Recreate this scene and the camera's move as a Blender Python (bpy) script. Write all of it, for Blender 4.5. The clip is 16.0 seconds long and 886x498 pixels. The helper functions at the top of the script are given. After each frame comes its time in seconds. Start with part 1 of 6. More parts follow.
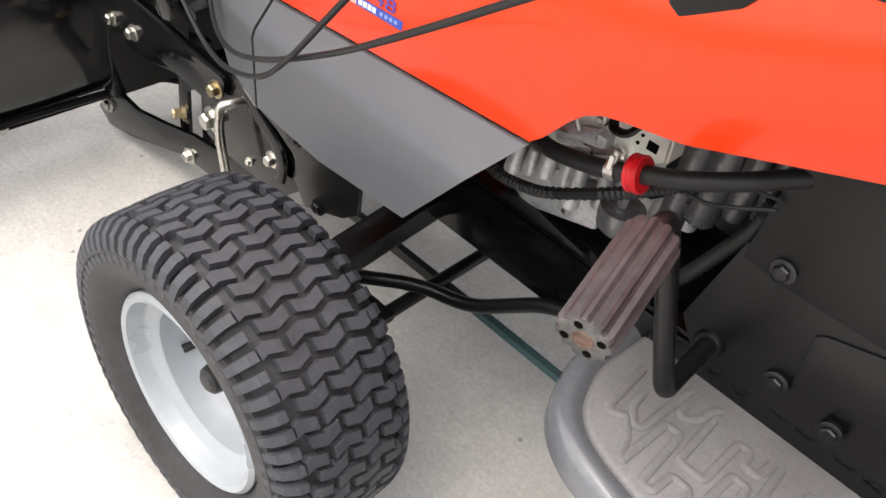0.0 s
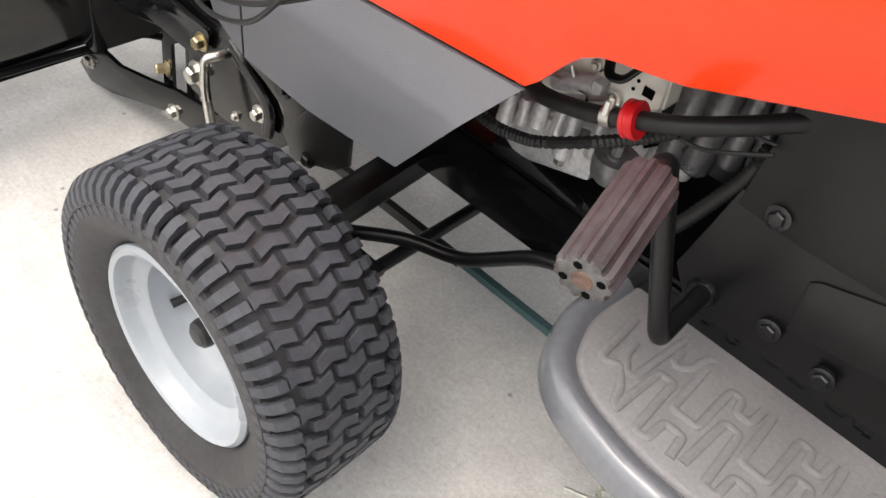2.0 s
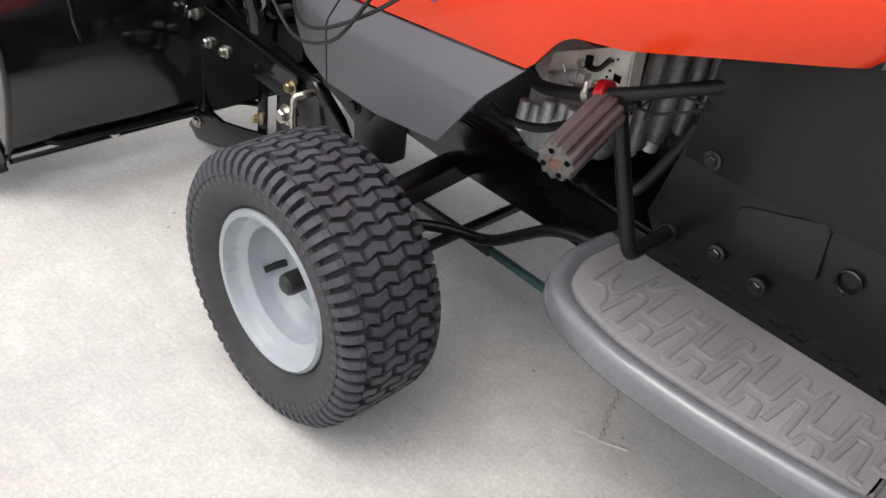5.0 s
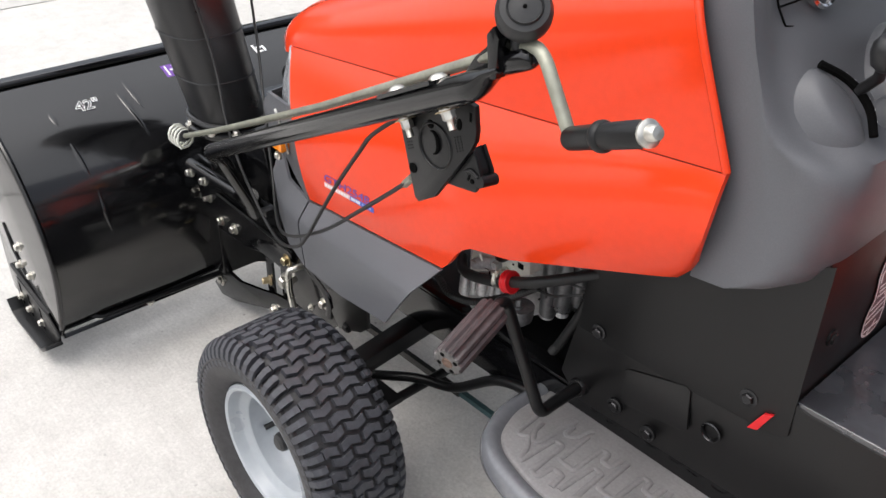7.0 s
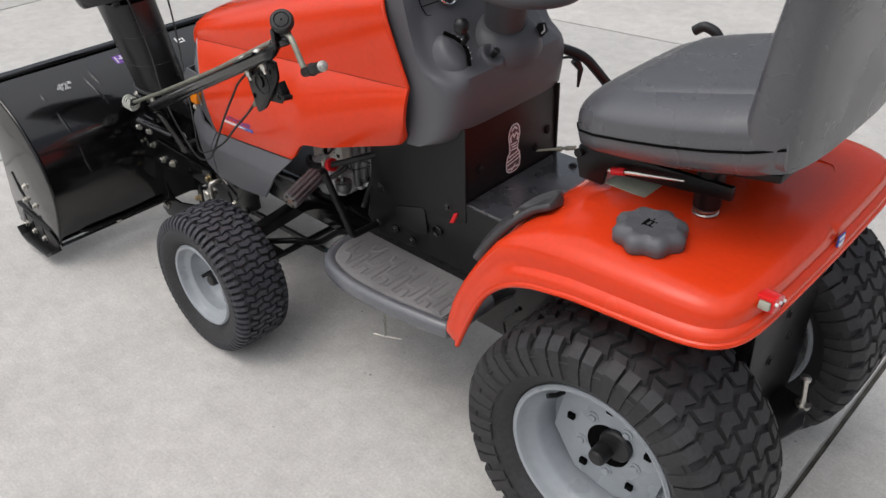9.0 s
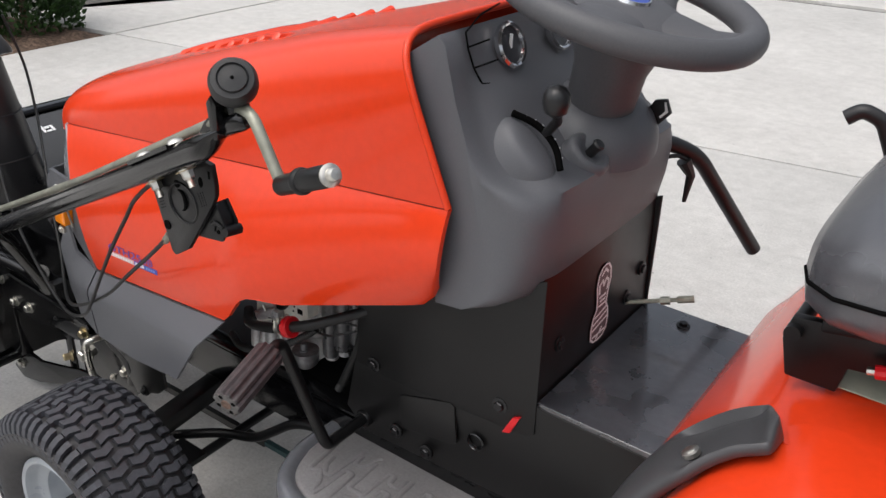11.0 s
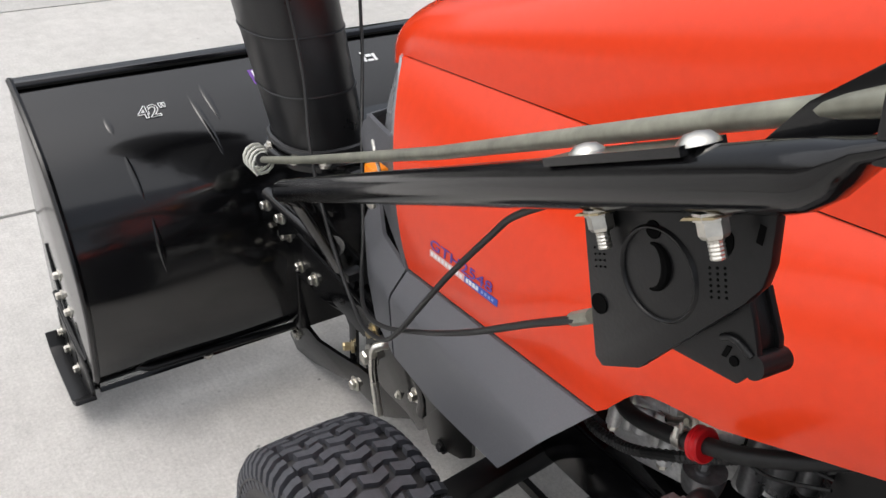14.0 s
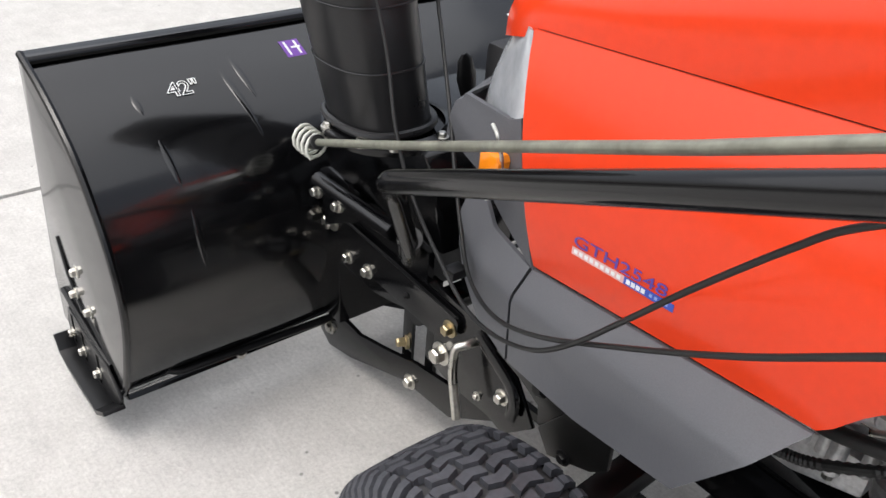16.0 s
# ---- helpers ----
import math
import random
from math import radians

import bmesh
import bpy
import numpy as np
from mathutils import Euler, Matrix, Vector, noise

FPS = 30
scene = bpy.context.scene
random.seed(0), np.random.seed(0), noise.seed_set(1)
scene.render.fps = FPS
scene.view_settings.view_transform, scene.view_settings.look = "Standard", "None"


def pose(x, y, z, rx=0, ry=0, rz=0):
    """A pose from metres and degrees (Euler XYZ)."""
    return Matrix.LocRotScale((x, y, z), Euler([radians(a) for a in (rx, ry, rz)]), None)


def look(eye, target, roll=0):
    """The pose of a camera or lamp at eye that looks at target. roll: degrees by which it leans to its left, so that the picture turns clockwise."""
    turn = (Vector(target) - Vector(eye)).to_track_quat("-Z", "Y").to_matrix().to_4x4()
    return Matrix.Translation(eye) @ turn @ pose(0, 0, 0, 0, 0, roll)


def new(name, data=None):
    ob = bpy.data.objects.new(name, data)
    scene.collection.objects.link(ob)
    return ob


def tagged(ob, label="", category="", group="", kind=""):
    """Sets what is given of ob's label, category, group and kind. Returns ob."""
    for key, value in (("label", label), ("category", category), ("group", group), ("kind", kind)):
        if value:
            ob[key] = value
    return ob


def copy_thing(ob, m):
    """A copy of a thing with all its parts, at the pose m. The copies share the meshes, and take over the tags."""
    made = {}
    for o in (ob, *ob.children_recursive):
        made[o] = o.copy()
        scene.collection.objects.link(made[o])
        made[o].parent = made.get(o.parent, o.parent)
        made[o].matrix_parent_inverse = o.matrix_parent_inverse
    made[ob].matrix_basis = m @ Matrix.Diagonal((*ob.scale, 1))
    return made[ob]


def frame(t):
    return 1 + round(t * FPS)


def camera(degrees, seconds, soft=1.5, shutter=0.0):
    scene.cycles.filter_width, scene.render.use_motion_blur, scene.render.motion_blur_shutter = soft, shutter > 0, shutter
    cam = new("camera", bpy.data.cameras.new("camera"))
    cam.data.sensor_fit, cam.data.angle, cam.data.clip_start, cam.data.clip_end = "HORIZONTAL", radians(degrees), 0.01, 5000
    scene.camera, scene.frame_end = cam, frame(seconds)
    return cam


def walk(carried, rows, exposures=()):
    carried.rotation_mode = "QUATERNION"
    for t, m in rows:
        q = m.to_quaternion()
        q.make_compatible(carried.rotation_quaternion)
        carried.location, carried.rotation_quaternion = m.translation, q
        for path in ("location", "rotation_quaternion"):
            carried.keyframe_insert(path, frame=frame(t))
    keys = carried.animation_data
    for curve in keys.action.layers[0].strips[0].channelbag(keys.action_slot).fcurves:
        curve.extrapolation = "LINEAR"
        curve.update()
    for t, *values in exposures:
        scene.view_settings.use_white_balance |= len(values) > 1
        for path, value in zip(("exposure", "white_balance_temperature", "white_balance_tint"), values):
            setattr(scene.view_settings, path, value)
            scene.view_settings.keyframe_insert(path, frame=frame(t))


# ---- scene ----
cam = camera(54.0, 16.0)
PATH = [
    (0, (0.478, -0.738, 0.919), (-0.394, 0.458, -0.426), 12.4),
    (0.5, (0.47, -0.737, 0.914), (-0.381, 0.435, -0.466), 11.8),
    (1, (0.472, -0.744, 0.905), (-0.344, 0.445, -0.481), 13.0),
    (1.5, (0.476, -0.747, 0.9), (-0.331, 0.448, -0.486), 13.6),
    (2, (0.478, -0.747, 0.901), (-0.325, 0.447, -0.489), 13.7),
    (2.5, (0.48, -0.743, 0.897), (-0.313, 0.452, -0.497), 13.9),
    (3, (0.479, -0.742, 0.898), (-0.316, 0.446, -0.5), 13.3),
    (3.2, (0.481, -0.745, 0.897), (-0.333, 0.436, -0.497), 12.7),
    (5.3, (0.734, -0.98, 0.935), (-0.372, 0.233, -0.209), 8.2),
    (5.5, (0.732, -0.984, 0.944), (-0.4, 0.221, -0.182), 6.7),
    (6, (0.718, -1.009, 0.981), (-0.483, 0.201, -0.065), 3.3),
    (6.5, (0.752, -0.963, 1.057), (-0.462, 0.286, 0.073), 2.4),
    (7, (0.9, -0.92, 1.177), (-0.346, 0.232, 0.118), 1.3),
    (7.5, (1.148, -0.947, 1.283), (-0.142, 0.038, 0.113), -2.8),
    (8, (1.358, -1.116, 1.365), (0.121, -0.105, 0.162), -2.3),
    (8.5, (1.587, -1.288, 1.446), (0.428, -0.159, 0.271), -1.0),
    (8.7, (1.701, -1.354, 1.496), (0.55, -0.184, 0.352), -0.9),
    (10.8, (1.167, -1.019, 1.267), (0.091, 0.372, 0.314), -0.0),
    (11, (1.044, -0.935, 1.211), (0.013, 0.51, 0.29), 2.1),
    (11.5, (0.764, -0.776, 1.078), (-0.235, 0.725, 0.212), 4.1),
    (12, (0.637, -0.679, 1.016), (-0.479, 0.651, 0.024), 5.2),
    (12.5, (0.596, -0.628, 1.024), (-0.636, 0.511, -0.063), 6.7),
    (13, (0.572, -0.699, 1.034), (-0.803, 0.311, -0.009), 6.3),
    (13.5, (0.575, -0.727, 1.038), (-0.862, 0.228, 0.027), 4.6),
    (14, (0.58, -0.702, 1.042), (-0.828, 0.274, 0.011), 2.5),
    (14.5, (0.564, -0.698, 1.049), (-0.816, 0.208, -0.08), -0.2),
    (15, (0.535, -0.691, 1.036), (-0.862, 0.084, -0.167), -0.5),
    (15.5, (0.504, -0.699, 1.025), (-0.883, 0.117, -0.163), 2.4),
    (16, (0.375, -0.816, 1.003), (-0.899, 0.283, -0.079), 4.7),
]
# seconds, stops, kelvin, tint
EXPOSURES = [(0, 0.90, 6750, 10), (1.5, 0.88, 6750, 10), (3.2, 0.82, 6700, 10), (5.3, 0.39, 6480, 10), (6, 0.39, 6430, 10), (6.5, 0.42, 6430, 10), (7, 0.47, 6450, 10), (7.5, 0.03, 6450, 10), (8, -0.23, 6450, 10), (8.7, -0.28, 6430, 10), (10.8, -0.02, 6430, 10), (11.5, 0.13, 6400, 10), (12, 0.40, 6450, 10), (12.5, 0.70, 6450, 10), (13, 0.39, 6450, 10), (13.5, 0.00, 6450, 10), (14.5, 0.12, 6450, 10), (15.5, 0.20, 6430, 10), (16, 0.31, 6430, 10)]
walk(cam, [(t, look(eye, target, roll)) for t, eye, target, roll in PATH], EXPOSURES)

# ---- light: a bright overcast sky ----
world = bpy.data.worlds.new("sky")
scene.world = world
world.use_nodes = True
nt = world.node_tree
sky = nt.nodes.new("ShaderNodeTexSky")
sky.sky_type, sky.sun_disc = "NISHITA", False
sky.sun_elevation, sky.sun_rotation = radians(65.5), radians(203.7)
sky.air_density, sky.dust_density, sky.ozone_density = 1.0, 6.0, 1.0
hsv = nt.nodes.new("ShaderNodeHueSaturation")
hsv.inputs["Saturation"].default_value = 0.42
nt.links.new(sky.outputs["Color"], hsv.inputs["Color"])
nt.links.new(hsv.outputs["Color"], nt.nodes["Background"].inputs["Color"])
nt.nodes["Background"].inputs["Strength"].default_value = 0.15
sun = new("sun", bpy.data.lights.new("sun", "SUN"))
sun.data.energy, sun.data.angle, sun.data.color = 1.4, radians(125), (1.0, 0.995, 0.985)
sun.matrix_world = look((-0.55, -1.25, 3.0), (0, 0, 0), 0)

# ---- materials ----
def mat(name, color, rough=0.5, metal=0.0, noise_scale=40.0, vary=0.12, bump=0.0, bump_scale=200.0, spec=0.5, coat=0.0, stain=0.0, stain_scale=6.0, rough_vary=0.08):
    """A procedural surface: colour grain at two scales, uneven gloss and fine relief, in object space."""
    m = bpy.data.materials.new(name)
    m.use_nodes = True
    t = m.node_tree
    b = t.nodes["Principled BSDF"]
    b.inputs["Roughness"].default_value = rough
    b.inputs["Metallic"].default_value = metal
    b.inputs["Specular IOR Level"].default_value = spec
    b.inputs["Coat Weight"].default_value = coat
    b.inputs["Coat Roughness"].default_value = 0.08
    geo = t.nodes.new("ShaderNodeTexCoord")
    n1 = t.nodes.new("ShaderNodeTexNoise")
    n1.inputs["Scale"].default_value, n1.inputs["Detail"].default_value = noise_scale, 5
    t.links.new(geo.outputs["Object"], n1.inputs["Vector"])
    n2 = t.nodes.new("ShaderNodeTexNoise")
    n2.inputs["Scale"].default_value, n2.inputs["Detail"].default_value = stain_scale, 4
    t.links.new(geo.outputs["Object"], n2.inputs["Vector"])
    ramp = t.nodes.new("ShaderNodeMapRange")
    ramp.inputs["From Min"].default_value, ramp.inputs["From Max"].default_value = 0.3, 0.7
    ramp.inputs["To Min"].default_value, ramp.inputs["To Max"].default_value = 1 - vary, 1 + vary
    t.links.new(n1.outputs["Fac"], ramp.inputs["Value"])
    ramp2 = t.nodes.new("ShaderNodeMapRange")
    ramp2.inputs["From Min"].default_value, ramp2.inputs["From Max"].default_value = 0.35, 0.65
    ramp2.inputs["To Min"].default_value, ramp2.inputs["To Max"].default_value = 1 - stain, 1 + stain * 0.6
    t.links.new(n2.outputs["Fac"], ramp2.inputs["Value"])
    mul = t.nodes.new("ShaderNodeMath")
    mul.operation = "MULTIPLY"
    t.links.new(ramp.outputs["Result"], mul.inputs[0])
    t.links.new(ramp2.outputs["Result"], mul.inputs[1])
    mix = t.nodes.new("ShaderNodeVectorMath")
    mix.operation = "SCALE"
    mix.inputs[0].default_value = color[:3]
    t.links.new(mul.outputs["Value"], mix.inputs["Scale"])
    t.links.new(mix.outputs["Vector"], b.inputs["Base Color"])
    rr = t.nodes.new("ShaderNodeMapRange")
    rr.inputs["From Min"].default_value, rr.inputs["From Max"].default_value = 0.3, 0.7
    rr.inputs["To Min"].default_value, rr.inputs["To Max"].default_value = max(0.02, rough - rough_vary), rough + rough_vary
    t.links.new(n2.outputs["Fac"], rr.inputs["Value"])
    t.links.new(rr.outputs["Result"], b.inputs["Roughness"])
    if bump:
        n3 = t.nodes.new("ShaderNodeTexNoise")
        n3.inputs["Scale"].default_value, n3.inputs["Detail"].default_value = bump_scale, 3
        t.links.new(geo.outputs["Object"], n3.inputs["Vector"])
        bp = t.nodes.new("ShaderNodeBump")
        bp.inputs["Strength"].default_value, bp.inputs["Distance"].default_value = bump, 0.001
        t.links.new(n3.outputs["Fac"], bp.inputs["Height"])
        t.links.new(bp.outputs["Normal"], b.inputs["Normal"])
    return m


ORANGE = mat("orange_paint", (0.72, 0.047, 0.010), 0.22, 0, 90, 0.03, 0.03, 300, 0.33, 0.15, 0.03, 3)
GREY = mat("grey_plastic", (0.100, 0.102, 0.112), 0.44, 0, 600, 0.06, 0.25, 900, 0.45, 0, 0.08, 5)
BLACK = mat("black_enamel", (0.0035, 0.0035, 0.004), 0.15, 0, 200, 0.15, 0.05, 250, 0.42, 0.1, 0.15, 8, 0.08)
SATIN = mat("satin_black_paint", (0.006, 0.006, 0.0065), 0.36, 0, 250, 0.15, 0.08, 400, 0.32, 0, 0.2, 9)
# Black paint greyed by dust smears and by sky sheen lifted into the base
DUSTSHEEN = mat("dusty_sheen_paint", (0.045, 0.046, 0.053), 0.30, 0, 90, 0.2, 0.1, 250, 0.9, 0.7, 0.4, 14, 0.16)
CHUTEBLACK = mat("chute_plastic", (0.014, 0.014, 0.015), 0.33, 0, 300, 0.12, 0.1, 500, 0.5, 0, 0.15, 10)
PLASTIC = mat("black_plastic", (0.014, 0.014, 0.015), 0.4, 0, 300, 0.12, 0.1, 500, 0.45, 0, 0.15, 10)
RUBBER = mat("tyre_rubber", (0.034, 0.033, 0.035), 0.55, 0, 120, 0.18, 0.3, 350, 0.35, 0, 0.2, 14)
# Paler, bluer copy of the tyre rubber, for the front tread only
TREADRUB = mat("pale_tread_rubber", (0.052, 0.054, 0.063), 0.6, 0, 120, 0.15, 0.3, 350, 0.4, 0, 0.15, 20)
HOSE = mat("hose_rubber", (0.012, 0.012, 0.012), 0.5, 0, 200, 0.1, 0.15, 600, 0.4)
RIM = mat("grey_wheel_paint", (0.32, 0.345, 0.37), 0.32, 0.0, 60, 0.04, 0.05, 300, 0.5, 0.1, 0.05, 8)
STEEL = mat("zinc_steel", (0.62, 0.6, 0.55), 0.32, 1.0, 150, 0.15, 0.1, 300, 0.5, 0, 0.15, 20)
BRASS = mat("yellow_zinc", (0.48, 0.40, 0.25), 0.38, 1.0, 150, 0.15, 0.1, 300, 0.5, 0, 0.2, 20)
ROD = mat("galvanised_rod", (0.33, 0.33, 0.27), 0.45, 0.6, 120, 0.12, 0.15, 300, 0.5, 0, 0.2, 25)
ALU = mat("cast_aluminium", (0.58, 0.58, 0.58), 0.42, 0.5, 200, 0.15, 0.5, 500, 0.5, 0, 0.25, 18)
PLATE = mat("zinc_plate", (0.78, 0.78, 0.70), 0.4, 0.15, 80, 0.08, 0.1, 300, 0.5, 0, 0.12, 14)
MATGREY = mat("rubber_foot_mat", (0.178, 0.172, 0.174), 0.5, 0, 250, 0.10, 0.3, 700, 0.4, 0, 0.16, 9)
BOARD = mat("grey_step_paint", (0.125, 0.129, 0.142), 0.22, 0, 120, 0.06, 0.06, 400, 0.6, 0.4, 0.08, 7)
WHEELGREY = mat("soft_grey_plastic", (0.08, 0.08, 0.086), 0.5, 0, 400, 0.08, 0.2, 800, 0.45)
VINYL = mat("seat_vinyl", (0.078, 0.079, 0.087), 0.27, 0, 250, 0.06, 0.2, 700, 0.9, 0, 0.06, 8)
CASTDARK = mat("dark_cast_metal", (0.17, 0.17, 0.175), 0.32, 0.7, 160, 0.2, 0.25, 400, 0.5, 0, 0.25, 22)
RED = mat("red_plastic", (0.62, 0.01, 0.015), 0.35, 0, 80, 0.06, 0.05, 300)
AMBER = mat("amber_lens", (0.9, 0.26, 0.01), 0.12, 0, 80, 0.08, 0.2, 120, 0.6)
REDLENS = mat("red_lens", (0.75, 0.02, 0.02), 0.12, 0, 80, 0.08, 0.3, 150, 0.6)
CLEAR = mat("headlamp_lens", (0.52, 0.54, 0.57), 0.10, 0.35, 40, 0.15, 0.2, 90, 0.7)
WHITE = mat("white_print", (0.8, 0.8, 0.8), 0.45, 0, 200, 0.04)
BLUE = mat("blue_print", (0.03, 0.07, 0.4), 0.4, 0, 200, 0.05)
PINK = mat("red_print", (0.55, 0.06, 0.1), 0.4, 0, 200, 0.05)
DIAL = mat("dial_face", (0.035, 0.035, 0.04), 0.2, 0, 100, 0.1)
CHROME = mat("chrome", (0.75, 0.75, 0.76), 0.12, 1.0, 60, 0.05)
DARKSTEEL = mat("black_oxide_steel", (0.05, 0.05, 0.052), 0.3, 0.9, 120, 0.2)
COVER = mat("matt_black_plastic", (0.0045, 0.0043, 0.0045), 0.40, 0, 400, 0.1, 0.2, 600, 0.42)
GLOSS = mat("glossy_black_paint", (0.0035, 0.0035, 0.004), 0.15, 0, 200, 0.15, 0.04, 120, 0.5, 0.5, 0.15, 5, 0.05)
PEDALEND = mat("worn_pedal_end", (0.10, 0.095, 0.092), 0.7, 0, 120, 0.25, 0.3, 300, 0.3, 0, 0.3, 60)
PEDALRUB = mat("ribbed_pedal_rubber", (0.052, 0.042, 0.044), 0.5, 0, 120, 0.2, 0.2, 400, 0.4, 0, 0.25, 30)
RUST = mat("rusty_steel", (0.14, 0.088, 0.066), 0.75, 0.2, 140, 0.35, 0.5, 300)
TEAL = mat("teal_webbing", (0.035, 0.075, 0.08), 0.8, 0, 300, 0.2, 0.4, 500)
GRIPDARK = mat("dark_grip_plastic", (0.050, 0.050, 0.053), 0.36, 0, 500, 0.06, 0.2, 800, 0.45, 0, 0.1, 6)
# Even near-black for the bracket plates under the skirt
DIMPLATE = mat("dark_plate", (0.008, 0.0078, 0.0076), 0.36, 0, 300, 0.12, 0.1, 500, 0.45, 0, 0.2, 8)
# Near-black painted in for the shade of openings and gaps; also black print
INNER = mat("dark_inside", (0.003, 0.003, 0.003), 0.9, 0, 50, 0.2, spec=0.04)


# ---- building helpers ----
def part(name, bm, material, parent=None, label="", smooth=35, bev=0.0, seg=2):
    """Links a bmesh as one mesh object under its thing or part."""
    if bev:
        bmesh.ops.remove_doubles(bm, verts=bm.verts, dist=1e-5)
        es = [e for e in bm.edges if len(e.link_faces) == 2 and e.calc_face_angle(0) > radians(32)]
        if es:
            bmesh.ops.bevel(bm, geom=es, offset=bev, segments=seg, profile=0.6, affect="EDGES", clamp_overlap=True)
    bmesh.ops.recalc_face_normals(bm, faces=bm.faces)
    me = bpy.data.meshes.new(name)
    bm.to_mesh(me)
    bm.free()
    me.materials.append(material)
    if smooth:
        me.polygons.foreach_set("use_smooth", [True] * len(me.polygons))
        me.set_sharp_from_angle(angle=radians(smooth))
    ob = new(name, me)
    if parent is not None:
        ob.parent = parent
    if label:
        ob["label"] = label
    return ob


def thing(name, label, category, group="", kind=""):
    return tagged(new(name), label, category, group, kind)


V = Vector


def join(*bms):
    """Several bmeshes as one."""
    out = bms[0]
    for b in bms[1:]:
        me = bpy.data.meshes.new("tmp")
        b.to_mesh(me)
        b.free()
        out.from_mesh(me)
        bpy.data.meshes.remove(me)
    return out


def box(x0, x1, y0, y1, z0, z1):
    bm = bmesh.new()
    bmesh.ops.create_cube(bm, size=1)
    for v in bm.verts:
        v.co = V(((x0 + x1) / 2 + v.co.x * (x1 - x0), (y0 + y1) / 2 + v.co.y * (y1 - y0), (z0 + z1) / 2 + v.co.z * (z1 - z0)))
    return bm


def prism(pts, axis, a, b):
    """A polygon (in the two other axes, in their order) drawn out along an axis from a to b."""
    bm = bmesh.new()
    put3 = {"x": lambda p, c: (c, p[0], p[1]), "y": lambda p, c: (p[0], c, p[1]), "z": lambda p, c: (p[0], p[1], c)}[axis]
    lo = [bm.verts.new(put3(p, a)) for p in pts]
    hi = [bm.verts.new(put3(p, b)) for p in pts]
    bm.faces.new(lo)
    bm.faces.new(hi[::-1])
    for i in range(len(pts)):
        j = (i + 1) % len(pts)
        bm.faces.new((lo[i], hi[i], hi[j], lo[j]))
    return bm


def loft(rings, closed=True, caps=True, wrap=False):
    """Skin over rings of equally many points."""
    bm = bmesh.new()
    vs = [[bm.verts.new(p) for p in r] for r in rings]
    n = len(rings[0])
    pairs = list(zip(vs, vs[1:] + ([vs[0]] if wrap else [])))
    for a, b in pairs:
        for i in range(n if closed else n - 1):
            j = (i + 1) % n
            bm.faces.new((a[i], a[j], b[j], b[i]))
    if closed and caps and not wrap:
        bm.faces.new(vs[0][::-1])
        bm.faces.new(vs[-1])
    return bm


def spline(pts, step=6):
    """A smooth line through points."""
    p = [V(q) for q in pts]
    if len(p) < 3:
        return p
    p = [p[0] * 2 - p[1]] + p + [p[-1] * 2 - p[-2]]
    out = []
    for i in range(1, len(p) - 2):
        a, b, c, d = p[i - 1:i + 3]
        for k in range(step):
            t = k / step
            out.append(0.5 * ((2 * b) + (c - a) * t + (2 * a - 5 * b + 4 * c - d) * t * t + (3 * b - a - 3 * c + d) * t ** 3))
    out.append(p[-2])
    return out


def rounded(pts, r, step=5):
    """A polyline whose corners are rounded with about radius r."""
    p = [V(q) for q in pts]
    out = [p[0]]
    for a, b, c in zip(p, p[1:], p[2:]):
        u, w = (a - b), (c - b)
        k = min(r, u.length * 0.45, w.length * 0.45)
        s, e = b + u.normalized() * k, b + w.normalized() * k
        for i in range(step + 1):
            t = i / step
            out.append(s * (1 - t) ** 2 + b * 2 * t * (1 - t) + e * t * t)
    out.append(p[-1])
    return out


def tube(pts, r, n=12, flat=1.0, side=None, radii=None):
    """A round bar along a line; flat under 1 squeezes it across the direction side."""
    pts = [V(p) for p in pts]
    rings = []
    up = None
    for i, p in enumerate(pts):
        d = (pts[min(i + 1, len(pts) - 1)] - pts[max(i - 1, 0)]).normalized()
        if up is None:
            up = V(side) if side else (V((0, 0, 1)) if abs(d.z) < 0.9 else V((1, 0, 0)))
        up = (up - d * up.dot(d)).normalized()
        w = d.cross(up)
        rr = radii[i] if radii else r
        rings.append([p + (w * math.cos(a) + up * math.sin(a) * flat) * rr for a in (2 * math.pi * k / n for k in range(n))])
    return loft(rings)


def lathe(profile, centre, axis, n=48, closed=False):
    """A profile of (radius, height along the axis) turned round the axis."""
    ax = V(axis).normalized()
    u = ax.orthogonal().normalized()
    w = ax.cross(u)
    c = V(centre)
    rings = [[c + ax * h + (u * math.cos(a) + w * math.sin(a)) * r for r, h in profile] for a in (2 * math.pi * k / n for k in range(n))]
    return loft(rings, closed=closed, caps=False, wrap=True)


def rod(a, b, r, n=16):
    return tube([a, b], r, n)


def bolt(p, d, r=0.007, h=0.006, washer=True):
    """A hexagon head with its washer, standing on p along d."""
    d = V(d).normalized()
    p = V(p)
    u = d.orthogonal().normalized()
    w = d.cross(u)
    ring = lambda rr, hh, n=6: [p + d * hh + (u * math.cos(a) + w * math.sin(a)) * rr for a in (2 * math.pi * k / n for k in range(n))]
    bm = loft([ring(r, -0.002), ring(r, h * 0.8), ring(r * 0.82, h)])
    if washer:
        bm = join(bm, loft([ring(r * 1.5, -0.003, 18), ring(r * 1.5, 0.0015, 18), ring(r * 1.3, 0.002, 18)]))
    return bm


def lerp(a, b, t):
    return a + (b - a) * t


def curve_at(pts, s):
    """A point at the share s of a polyline's length."""
    p = [V(q) for q in pts]
    ls = [(b - a).length for a, b in zip(p, p[1:])]
    d = s * sum(ls)
    for a, b, l in zip(p, p[1:], ls):
        if d <= l + 1e-9:
            return a + (b - a) * (d / l)
        d -= l
    return p[-1]


